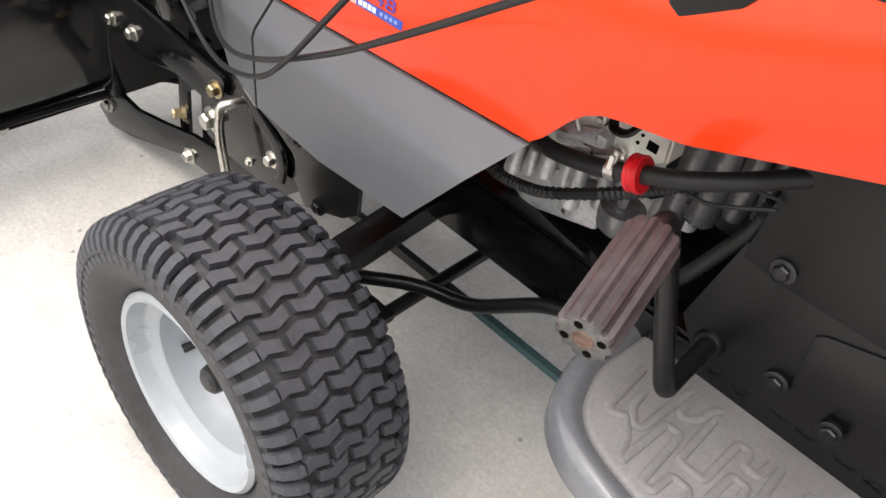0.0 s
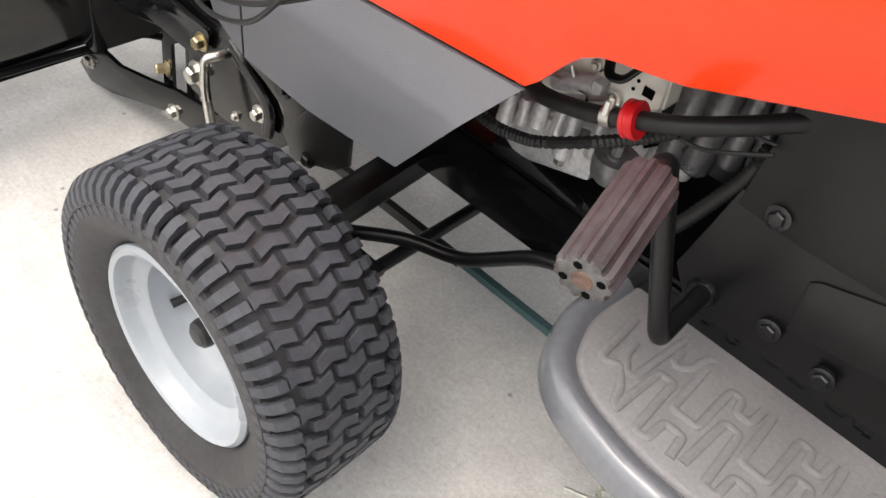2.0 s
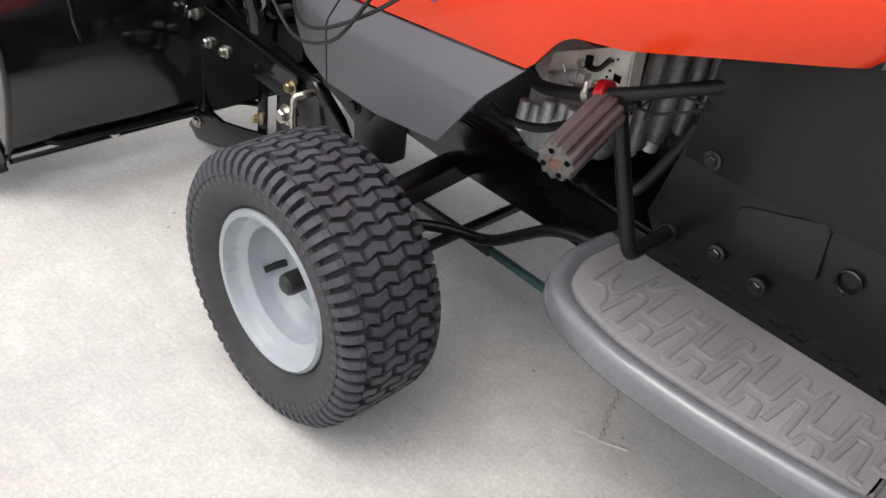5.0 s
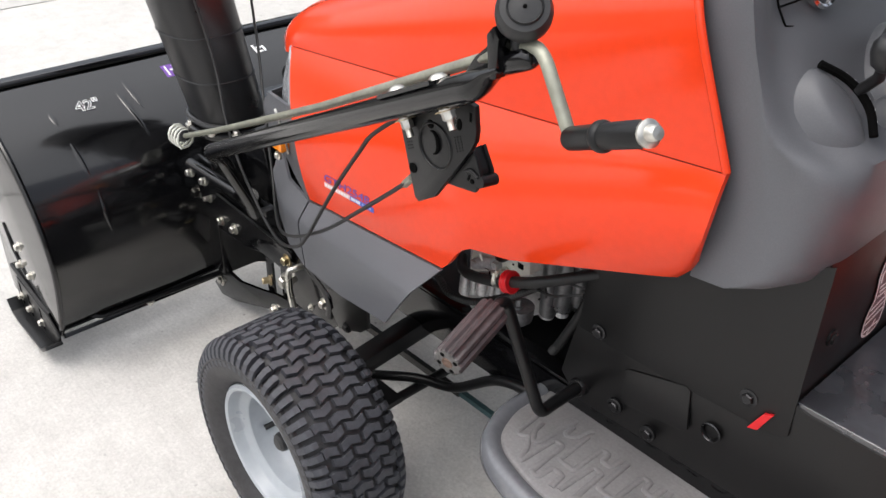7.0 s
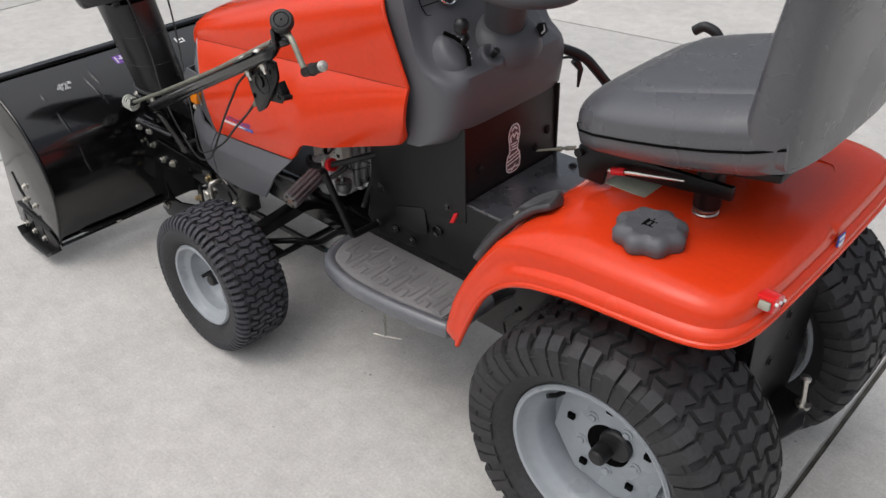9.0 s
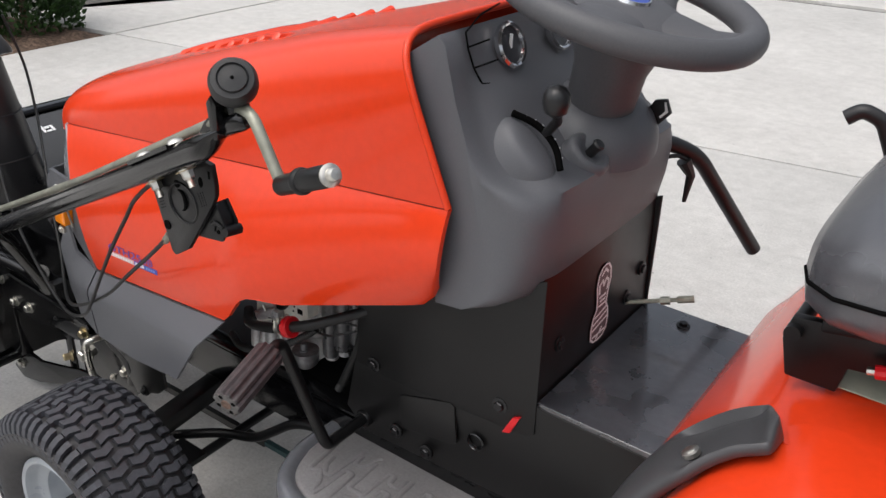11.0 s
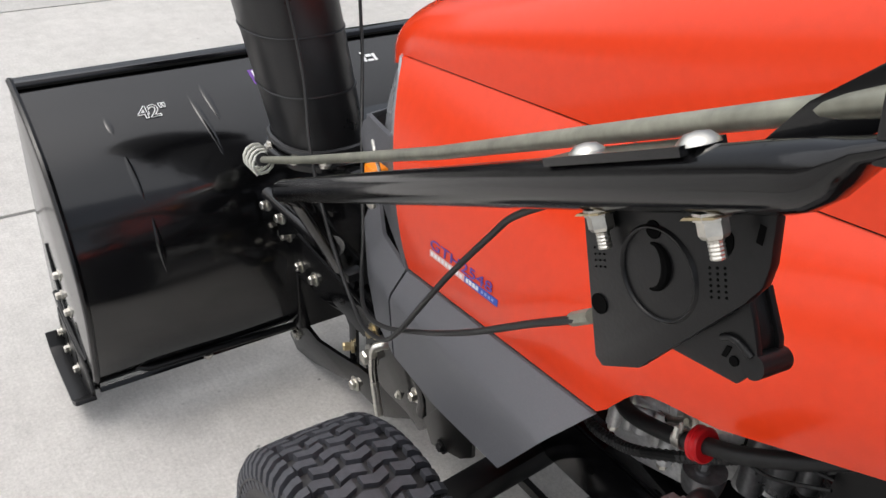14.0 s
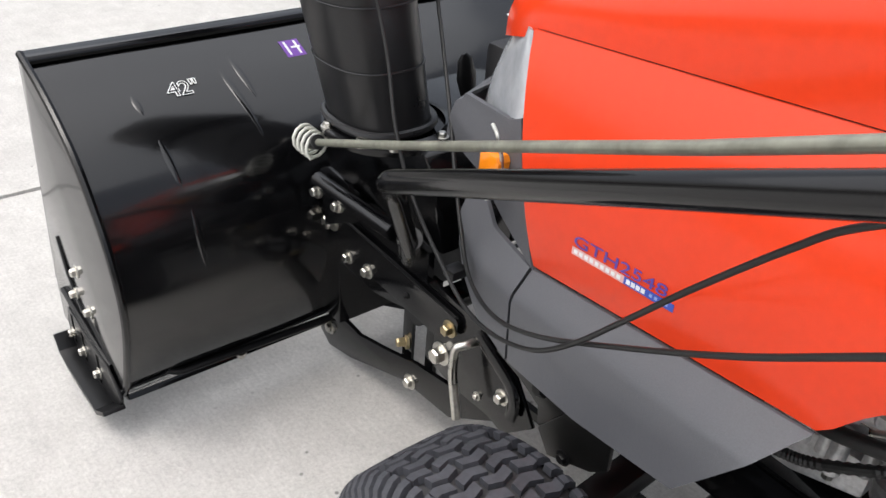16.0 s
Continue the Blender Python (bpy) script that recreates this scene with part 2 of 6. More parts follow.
def sheet(rows, thick, inward):
    """A skin over rows of points, with thickness towards inward."""
    inw = V(inward)
    n, m = len(rows), len(rows[0])
    bm = bmesh.new()
    a = [[bm.verts.new(p) for p in r] for r in rows]
    b = [[bm.verts.new(V(p) + inw * thick) for p in r] for r in rows]
    for i in range(n - 1):
        for j in range(m - 1):
            bm.faces.new((a[i][j], a[i][j + 1], a[i + 1][j + 1], a[i + 1][j]))
            bm.faces.new((b[i][j], b[i + 1][j], b[i + 1][j + 1], b[i][j + 1]))
    for i in range(n - 1):
        bm.faces.new((a[i][0], a[i + 1][0], b[i + 1][0], b[i][0]))
        bm.faces.new((a[i][-1], b[i][-1], b[i + 1][-1], a[i + 1][-1]))
    for j in range(m - 1):
        bm.faces.new((a[0][j], b[0][j], b[0][j + 1], a[0][j + 1]))
        bm.faces.new((a[-1][j], a[-1][j + 1], b[-1][j + 1], b[-1][j]))
    return bm


# ---- ground: one sheet of concrete slabs with sawn joints, a bed and a strip of older paving behind ----
def concrete(name, color, seed=0.0):
    m = bpy.data.materials.new(name)
    m.use_nodes = True
    t = m.node_tree
    b = t.nodes["Principled BSDF"]
    b.inputs["Roughness"].default_value = 0.85
    b.inputs["Specular IOR Level"].default_value = 0.3
    tc = t.nodes.new("ShaderNodeTexCoord")
    mp = t.nodes.new("ShaderNodeMapping")
    mp.inputs["Location"].default_value = (seed, seed * 0.7, 0)
    t.links.new(tc.outputs["Object"], mp.inputs["Vector"])

    def nz(scale, detail, rough=0.6):
        n = t.nodes.new("ShaderNodeTexNoise")
        n.inputs["Scale"].default_value, n.inputs["Detail"].default_value, n.inputs["Roughness"].default_value = scale, detail, rough
        t.links.new(mp.outputs["Vector"], n.inputs["Vector"])
        return n.outputs["Fac"]

    def rng(src, a, b2, c, d):
        r = t.nodes.new("ShaderNodeMapRange")
        for k, v in zip(("From Min", "From Max", "To Min", "To Max"), (a, b2, c, d)):
            r.inputs[k].default_value = v
        t.links.new(src, r.inputs["Value"])
        return r.outputs["Result"]

    def mul(a, b2):
        k = t.nodes.new("ShaderNodeMath")
        k.operation = "MULTIPLY"
        t.links.new(a, k.inputs[0])
        t.links.new(b2, k.inputs[1])
        return k.outputs["Value"]

    big = rng(nz(1.6, 6, 0.7), 0.3, 0.7, 0.88, 1.08)
    mid = rng(nz(16, 7, 0.75), 0.3, 0.7, 0.86, 1.09)
    fine = rng(nz(150, 6, 0.85), 0.3, 0.7, 0.75, 1.17)
    # broom strokes across the slab
    st = t.nodes.new("ShaderNodeMapping")
    st.inputs["Scale"].default_value = (8, 220, 1)
    t.links.new(tc.outputs["Object"], st.inputs["Vector"])
    sn = t.nodes.new("ShaderNodeTexNoise")
    sn.inputs["Scale"].default_value, sn.inputs["Detail"].default_value = 1.0, 3
    t.links.new(st.outputs["Vector"], sn.inputs["Vector"])
    broom = rng(sn.outputs["Fac"], 0.3, 0.7, 0.965, 1.03)
    # small dark pits and grit
    vo = t.nodes.new("ShaderNodeTexVoronoi")
    vo.inputs["Scale"].default_value = 22
    t.links.new(mp.outputs["Vector"], vo.inputs["Vector"])
    pits = rng(vo.outputs["Distance"], 0.045, 0.095, 0.42, 1.0)
    gate = rng(nz(7, 3), 0.54, 0.62, 0.0, 1.0)
    pm = t.nodes.new("ShaderNodeMix")
    pm.inputs["A"].default_value = 1.0
    t.links.new(gate, pm.inputs["Factor"])
    t.links.new(pits, pm.inputs["B"])
    v = mul(mul(mul(big, mid), mul(fine, broom)), pm.outputs["Result"])
    sc = t.nodes.new("ShaderNodeVectorMath")
    sc.operation = "SCALE"
    sc.inputs[0].default_value = color
    t.links.new(v, sc.inputs["Scale"])
    t.links.new(sc.outputs["Vector"], b.inputs["Base Color"])
    ad = t.nodes.new("ShaderNodeMath")
    t.links.new(fine, ad.inputs[0])
    t.links.new(broom, ad.inputs[1])
    bp = t.nodes.new("ShaderNodeBump")
    bp.inputs["Strength"].default_value, bp.inputs["Distance"].default_value = 0.5, 0.002
    t.links.new(ad.outputs["Value"], bp.inputs["Height"])
    t.links.new(bp.outputs["Normal"], b.inputs["Normal"])
    return m


CONCRETE = concrete("driveway_concrete", (0.555, 0.541, 0.515))
OLDPAVE = concrete("old_paving", (0.30, 0.30, 0.30), 4.0)
JOINT = mat("joint_dirt", (0.10, 0.095, 0.085), 0.95, 0, 30, 0.3)
MULCH = mat("bark_mulch", (0.11, 0.075, 0.055), 0.95, 0, 60, 0.5, 0.9, 90, 0.2, 0, 0.3, 15)
SOIL = mat("lawn_and_soil", (0.12, 0.13, 0.07), 0.95, 0, 5, 0.4, 0.5, 40, 0.2, 0, 0.3, 1)

bm = bmesh.new()
bmesh.ops.create_grid(bm, x_segments=8, y_segments=8, size=400)
for v in bm.verts:
    v.co.z = -0.022
ground = tagged(part("ground", bm, JOINT, None, "", 0), "earth under and round the concrete driveway", "ground", "", "structure")

drive = thing("pavement", "pale brushed concrete driveway slabs with sawn joints", "pavement", "", "structure")


def far_joint(x):
    return 2.36 + 0.152 * x


def slab(pts, material=CONCRETE, cut=0.007):
    """One slab from its corners, drawn in from the joints, with worn edges."""
    c = sum((V(p) for p in pts), V((0, 0))) / len(pts)
    q = []
    for p in pts:
        d = V(p) - c
        q.append((p[0] - math.copysign(cut, d.x), p[1] - math.copysign(cut, d.y)))
    return part("slab", prism(q, "z", -0.12, 0.0), material, drive, "", 20, 0.004, 2)


XJ = [-3.24, -1.49, 1.362, 4.21, 7.1]
for xa, xb in zip(XJ, XJ[1:]):
    slab([(xa, -1.087), (xb, -1.087), (xb, far_joint(xb)), (xa, far_joint(xa))])
    slab([(xa, -4.52), (xb, -4.52), (xb, -1.087), (xa, -1.087)])
    slab([(xa, far_joint(xa)), (xb, far_joint(xb)), (xb, far_joint(xb) + 3.4), (xa, far_joint(xa) + 3.4)])
    slab([(xa, -7.95), (xb, -7.95), (xb, -4.52), (xa, -4.52)])
slab([(-6.2, -4.52), (-3.24, -4.52), (-3.24, 0.75), (-6.2, 0.75)])
slab([(-4.08, far_joint(-4.08)), (-3.24, far_joint(-3.24)), (-3.24, 5.6), (-2.6, 5.6)][:3] + [(-3.24, 3.7)])
slab([(-8.4, 2.2), (-4.2, 2.2), (-3.3, 5.5), (-8.4, 5.5)], OLDPAVE)
slab([(-3.2, 5.4), (1.36, 6.1), (1.36, 9.5), (-3.2, 9.5)])
bed = bmesh.new()
bmesh.ops.create_grid(bed, x_segments=60, y_segments=60, size=0.5)
for v in bed.verts:
    x, y = lerp(-4.9, -3.245, v.co.x + 0.5), lerp(0.755, 1.0, v.co.y + 0.5)
    y = lerp(0.755, far_joint(x) - 0.005, v.co.y + 0.5)
    edge = min(1.0, 8 * min(v.co.x + 0.5, 0.5 - v.co.x, v.co.y + 0.5, 0.5 - v.co.y))
    v.co = V((x, y, -0.02 + edge * (0.035 + 0.03 * noise.noise(V((x * 9, y * 9, 0))) + 0.012 * noise.noise(V((x * 40, y * 40, 3))))))
tagged(part("planting_bed", bed, MULCH, None, "", 60), "brown bark mulch bed beside the driveway", "ground", "", "structure")


# ---- the tractor ----
tractor = thing("lawn_tractor", "orange garden tractor with grey plastic trim on a driveway", "tractor")


def tyre_profile(R, rr, w):
    """Cross-section of a fat turf tyre: (radius, offset across); rr: rim seat, w: half width."""
    return [(rr, -w * 0.66), (rr + 0.012, -w * 0.8), (lerp(rr, R, 0.4), -w * 0.985), (lerp(rr, R, 0.62), -w),
            (lerp(rr, R, 0.8), -w * 0.965), (R - 0.016, -w * 0.88), (R - 0.0075, -w * 0.75), (R - 0.003, -w * 0.5), (R - 0.0015, -w * 0.25), (R - 0.001, 0),
            (R - 0.0015, w * 0.25), (R - 0.003, w * 0.5), (R - 0.0075, w * 0.75), (R - 0.016, w * 0.88), (lerp(rr, R, 0.8), w * 0.965),
            (lerp(rr, R, 0.62), w), (lerp(rr, R, 0.4), w * 0.985), (rr + 0.012, w * 0.8), (rr, w * 0.66), (rr - 0.004, w * 0.4), (rr - 0.004, -w * 0.4)]


def tread(R, w, centre, count, depth, fine):
    """Chevron turf blocks round the tread, with bars that run down over the shoulders."""
    bm = bmesh.new()
    c = V(centre)

    def place(a, v, h):
        # v across from -1 to 1; h above the carcass
        drop = 0.003 * v * v + 0.0035 * abs(v) ** 6
        if abs(v) > 0.7:
            k = (abs(v) - 0.7) / 0.3
            drop += 0.024 * k * k
        rad = R - 0.001 - drop + h
        return c + V((math.sin(a) * rad, v * w * (1 if abs(v) <= 0.8 else 1 + 0.06 * (abs(v) - 0.8) / 0.2), math.cos(a) * rad))

    def block(poly, h):
        lo = [bm.verts.new(place(a, v, -0.002)) for a, v in poly]
        ca = sum(p[0] for p in poly) / len(poly)
        cv = sum(p[1] for p in poly) / len(poly)
        hi = [bm.verts.new(place(lerp(ca, a, 0.90), lerp(cv, v, 0.96), h)) for a, v in poly]
        bm.faces.new(hi)
        for i in range(len(poly)):
            j = (i + 1) % len(poly)
            bm.faces.new((lo[i], lo[j], hi[j], hi[i]))

    # rows of chevrons, pointing one way and the other by turns and laid like bricks
    da = 2 * math.pi / count
    for k in range(count):
        a0 = k * da
        bend = -0.29 * da if k % 2 == 0 else 0.31 * da
        v = -1.095 if k % 2 == 0 else -1.34
        edge = 0.70 if fine else 0.8
        while v < 0.9:
            v0, v1 = max(v - 0.2, -edge), min(v + 0.2, edge)
            if v1 - v0 > 0.1:
                vs = [q for q in (v0, v - 0.1, v, v + 0.1, v1) if v0 <= q <= v1]
                off = [bend * (1 - abs(q - v) / 0.2) - bend * 0.5 for q in vs]
                block([(a0 + o + 0.36 * da, q) for q, o in zip(vs, off)] + [(a0 + o - 0.36 * da, q) for q, o in zip(vs[::-1], off[::-1])], depth)
            v += 0.486
        # a shoulder lug that tapers out down the sidewall
        t = da * (0.31 if fine else 0.37)
        long = 0.030 if fine else 0.052
        for sg in (-1, 1):
            skew = 0.0 if fine else 0.10 * da * (1 if k % 2 else -1)
            line = [(R - 0.0045, 0.80, depth), (R - 0.0085, 0.88, depth), (R - 0.017, 0.955, depth * 0.9), (R - 0.017 - long * 0.45, 1.0, depth * 0.6), (R - 0.017 - long, 1.0, 0.0006)]
            if fine:
                line = [(R - 0.0022, 0.725, depth), (R - 0.0045, 0.83, depth), (R - 0.0100, 0.925, depth), (R - 0.020, 0.985, depth * 0.7), (R - 0.035, 1.0, 0.0006)]
            low, top = [], []
            for rad, v, h in line:
                out = V((0, sg * (0.35 if fine else 0.7), 0)) if v > 0.9 else V((0, 0, 0))
                for dst, wd, hh in ((low, t, -0.003), (top, t * 0.86, h)):
                    dst.append([bm.verts.new(c + V((math.sin(a0 + skew + q) * (rad + hh * (1 if v <= 0.9 else 0.5)), sg * v * w, math.cos(a0 + skew + q) * (rad + hh * (1 if v <= 0.9 else 0.5)))) + out * hh) for q in (-wd, wd)])
            for i in range(len(line) - 1):
                bm.faces.new((top[i][0], top[i][1], top[i + 1][1], top[i + 1][0]))
                for q in (0, 1):
                    bm.faces.new((low[i][q], low[i + 1][q], top[i + 1][q], top[i][q]))
            bm.faces.new((low[0][0], low[0][1], top[0][1], top[0][0]))
    return bm


def wheel(name, centre, R, rimr, w, side, count, depth, label, spokes=False):
    """side: -1 faces -y. The dished pressed-steel wheel with tyre, hub and valve."""
    c = V(centre)
    ax = (0, side, 0)
    o = w * 0.74
    prof = [(rimr + 0.006, o + 0.004), (rimr + 0.0015, o + 0.008), (rimr - 0.004, o + 0.006), (rimr - 0.007, o - 0.002), (rimr - 0.0085, o - 0.010), (rimr - 0.011, o - 0.013),
            (rimr - 0.022, o - 0.017), (rimr - 0.025, o - 0.020), (rimr - 0.026, o - 0.045), (rimr - 0.029, o - 0.049), (rimr * 0.60, -0.012), (rimr * 0.36, -0.008),
            (rimr * 0.33, 0.0), (0.02, 0.002), (0.004, 0.002)]
    if spokes:
        prof = [(rimr + 0.006, o + 0.004), (rimr + 0.0015, o + 0.008), (rimr - 0.004, o + 0.006), (rimr - 0.008, o - 0.004), (rimr - 0.011, o - 0.016),
                (rimr - 0.024, o - 0.026), (rimr - 0.028, o - 0.04), (rimr - 0.030, o - 0.085), (rimr * 0.62, o - 0.09), (rimr * 0.60, o - 0.07), (rimr * 0.36, o - 0.066), (0.02, o - 0.066), (0.004, o - 0.066)]
    back = [(r, h - 0.004) for r, h in prof[::-1]]
    rim = part(name, lathe(prof + back, c, ax, 64, closed=True), RIM, tractor, label, 40)
    part("tyre", lathe(tyre_profile(R, rimr, w), c, (0, 1, 0), 96, closed=True), RUBBER, rim, "black turf tyre", 40)
    for rr in (0.70,):
        part("sidewall_ring", lathe([(lerp(rimr, R, rr) - 0.0025, w * 0.975), (lerp(rimr, R, rr) - 0.001, w * (0.995 if rr < 0.5 else 1.0) + 0.0012), (lerp(rimr, R, rr) + 0.001, w * (0.995 if rr < 0.5 else 1.0) + 0.0012), (lerp(rimr, R, rr) + 0.0025, w * 0.975)], c, ax, 96), RUBBER, rim, "raised moulding ring", 60)
    # the rear tread keeps the plain, darker tyre rubber
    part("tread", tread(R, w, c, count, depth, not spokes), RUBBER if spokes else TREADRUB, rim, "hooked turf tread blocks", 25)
    return rim


fw = wheel("front_wheel", (0.003, -0.3965, 0.1935), 0.1865, 0.1075, 0.0775, -1, 64, 0.0070, "light grey pressed steel front wheel")
part("hub_cap", lathe([(0.0, 0.040), (0.010, 0.0395), (0.0145, 0.036), (0.016, 0.03), (0.016, 0.0), (0.0, 0.0)], (0.003, -0.395, 0.1935), (0, -1, 0), 32), PLASTIC, fw, "black plastic hub cap")
part("valve_stem", tube([(-0.062, -0.384, 0.171), (-0.0655, -0.402, 0.1675), (-0.069, -0.414, 0.164)], 0.0048, 12, radii=[0.007, 0.0048, 0.0052]), HOSE, fw, "short rubber valve stem")
fw2 = copy_thing(fw, pose(0, 0, 0, 0, 0, 0) @ Matrix.Translation((0, 0.80, 0)))

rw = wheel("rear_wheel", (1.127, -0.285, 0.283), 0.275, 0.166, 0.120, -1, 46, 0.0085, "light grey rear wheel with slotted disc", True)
hy = -0.285 - 0.120 * 0.74
part("hub_cap", lathe([(0.0, 0.046), (0.012, 0.0455), (0.0165, 0.042), (0.018, 0.036), (0.0185, 0.0), (0.0, 0.0)], (1.127, hy + 0.066, 0.283), (0, -1, 0), 32), PLASTIC, rw, "black hub cap")
part("hub_hole", lathe([(0.046, 0.0), (0.046, 0.0012), (0.0, 0.0012)], (1.127, hy + 0.066, 0.283), (0, -1, 0), 32), INNER, rw, "dark hub opening")
part("hub_nut", lathe([(0.0, 0.012), (0.03, 0.012), (0.034, 0.008), (0.034, 0.0), (0.0, 0.0)], (1.145, hy + 0.066, 0.300), (0, -1, 0), 20), PLASTIC, rw, "black hub boss")
disc = part("wheel_disc", prism([(1.127 + 0.128 * math.cos(a), 0.283 + 0.128 * math.sin(a)) for a in (2 * math.pi * (k + 0.25) / 8 for k in range(8))], "y", hy + 0.068, hy + 0.078), RIM, rw, "eight-sided pressed disc", 30, 0.004)
for k in range(5):
    a = math.radians(20 + 72 * k)
    part("wheel_slot", box(1.127 + math.cos(a) * 0.088 - 0.007, 1.127 + math.cos(a) * 0.088 + 0.007, hy + 0.060, hy + 0.0675, 0.283 + math.sin(a) * 0.088 - 0.006, 0.283 + math.sin(a) * 0.088 + 0.006), INNER, rw, "dark square slot in the disc")
    a += math.radians(36)
    p = V((1.127 + math.cos(a) * 0.062, hy + 0.066, 0.283 + math.sin(a) * 0.062))
    part("lug_bolt", bolt(p, (0, -1, 0), 0.008, 0.006), RIM, rw, "painted lug bolt")
part("valve_stem", tube([(1.03, hy + 0.05, 0.37), (1.028, hy + 0.03, 0.374), (1.02, hy + 0.012, 0.38)], 0.005, 10), HOSE, rw)
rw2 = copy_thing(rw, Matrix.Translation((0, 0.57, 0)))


# ---- hood ----
SEAM_F, SEAM_R = V((-0.205, -0.222, 0.735)), V((0.533, -0.212, 0.802))


def hood_ring(u):
    """One rib of the upper hood, u from 0 at the nose to 1 at the dash."""
    xs = lerp(-0.375, 0.533, u)
    top = np.interp(u, [0, 0.03, 0.10, 0.2, 0.4, 0.6, 0.8, 1.0], [0.715, 0.742, 0.775, 0.806, 0.862, 0.912, 0.955, 0.985])
    seam = np.interp(xs, [-0.375, -0.205, 0.533], [0.68, 0.735, 0.802])
    w = np.interp(u, [0, 0.03, 0.08, 0.14, 0.187, 1.0], [0.09, 0.145, 0.188, 0.214, 0.222, 0.212])
    ring = []
    for k in range(41):
        th = math.pi * k / 40
        cs, sn = math.cos(th), math.sin(th)
        box_y, box_z = lerp(0.62, 0.20, u), lerp(0.75, 0.26, u)
        y = -w * math.copysign(abs(cs) ** box_y, cs)
        h = sn ** box_z
        z = seam + (top - seam) * h
        x = xs - (0.08 * u ** 3) * h + 0.02 * (1 - u) ** 6 * abs(y) / 0.1
        ring.append(V((x, y, z)))
    return ring


rings = [hood_ring(u) for u in (0, 0.015, 0.04, 0.08, 0.13, 0.2, 0.3, 0.4, 0.5, 0.6, 0.7, 0.8, 0.9, 0.965, 1.0)]
hood = part("hood", sheet(rings, 0.006, (0, 0, -1)), ORANGE, tractor, "orange painted engine hood", 50)
part("rolled_edge", tube(rings[-1], 0.0045, 8), ORANGE, hood, "rolled rear edge of the hood", 60)
# raised louvre ribs in the hood's top
for k in range(8):
    x = -0.075 + k * 0.036
    z = np.interp(x, [-0.2, 0.0, 0.16, 0.35], [0.806, 0.868, 0.906, 0.95])
    yn = np.interp(x, [-0.08, 0.06, 0.18], [-0.082, -0.106, -0.120])
    zn = np.interp(x, [-0.08, 0.06, 0.18], [0.839, 0.883, 0.918])
    part("louvre", tube([(x, yn - 0.008, zn - 0.006), (x, yn, zn + 0.002), (x + 0.002, yn * 0.6, z + 0.001), (x + 0.003, 0.0, z + 0.002), (x + 0.002, -yn * 0.6, z + 0.001), (x, -yn, zn + 0.002), (x, -yn + 0.008, zn - 0.006)], 0.0065, 10, 0.8), ORANGE, hood)

# side panels: a top edge along the seam, a bottom edge that steps up over the engine
BOT = [(-0.128, -0.258, 0.512), (0.191, -0.266, 0.545), (0.2, -0.2665, 0.553), (0.226, -0.267, 0.59), (0.245, -0.266, 0.601), (0.30, -0.258, 0.608), (0.485, -0.217, 0.6605), (0.504, -0.2125, 0.6670), (0.511, -0.2115, 0.6735), (0.5155, -0.211, 0.682), (0.519, -0.211, 0.692)]


def side_panel(sgn):
    rows = []
    n = 46
    for i in range(n + 1):
        s = i / n
        b = curve_at(BOT, s)
        # the top runs at the same share of x
        f = (b.x + 0.128) / (0.519 + 0.128)
        t = SEAM_F.lerp(SEAM_R, f) + V((0, 0, -0.003))
        row = []
        for j in range(13):
            k = j / 12
            p = b.lerp(t, k)
            p.y -= 0.016 * math.sin(math.pi * k) ** 0.8
            if f > 0.9:
                p.x += 0.006 * math.sin(math.pi * k) * (f - 0.9) / 0.1
            row.append(V((p.x, p.y * sgn, p.z)))
        rows.append(row)
    return sheet(rows, 0.008, (0, sgn, 0))


for sgn in (1, -1):
    # Proud near-black bead, painted in for the shade of the shut line
    part("seam_shade", tube([(x, sgn * (-0.2122 - 0.010 * (0.533 - x) / 0.738), np.interp(x, [-0.205, 0.533], [0.7337, 0.8007])) for x in np.linspace(-0.20, 0.531, 8)], 0.0004, 6), INNER, tractor, "near-black bead drawing the shade of the hood seam", 20)
    part("side_panel", side_panel(sgn), ORANGE, tractor, "orange side panel of the hood", 45)

# grey skirt below the orange panel: sloping band, fold, upright face; a gap parts it from the nose piece
def skirt(top, fold, bottom, sgn, label):
    rows = []
    for i in range(25):
        s = i / 24
        a, f, b = curve_at(top, s), curve_at(fold, s), curve_at(bottom, s)
        row = [a, a.lerp(f, 0.5), f + (a - f).normalized() * 0.005, f + (b - f).normalized() * 0.005, f.lerp(b, 0.5), b]
        rows.append([V((p.x, p.y * sgn, p.z)) for p in row])
    return part("skirt_panel", sheet(rows, 0.005, (0, sgn, 0)), GREY, tractor, label, 28)


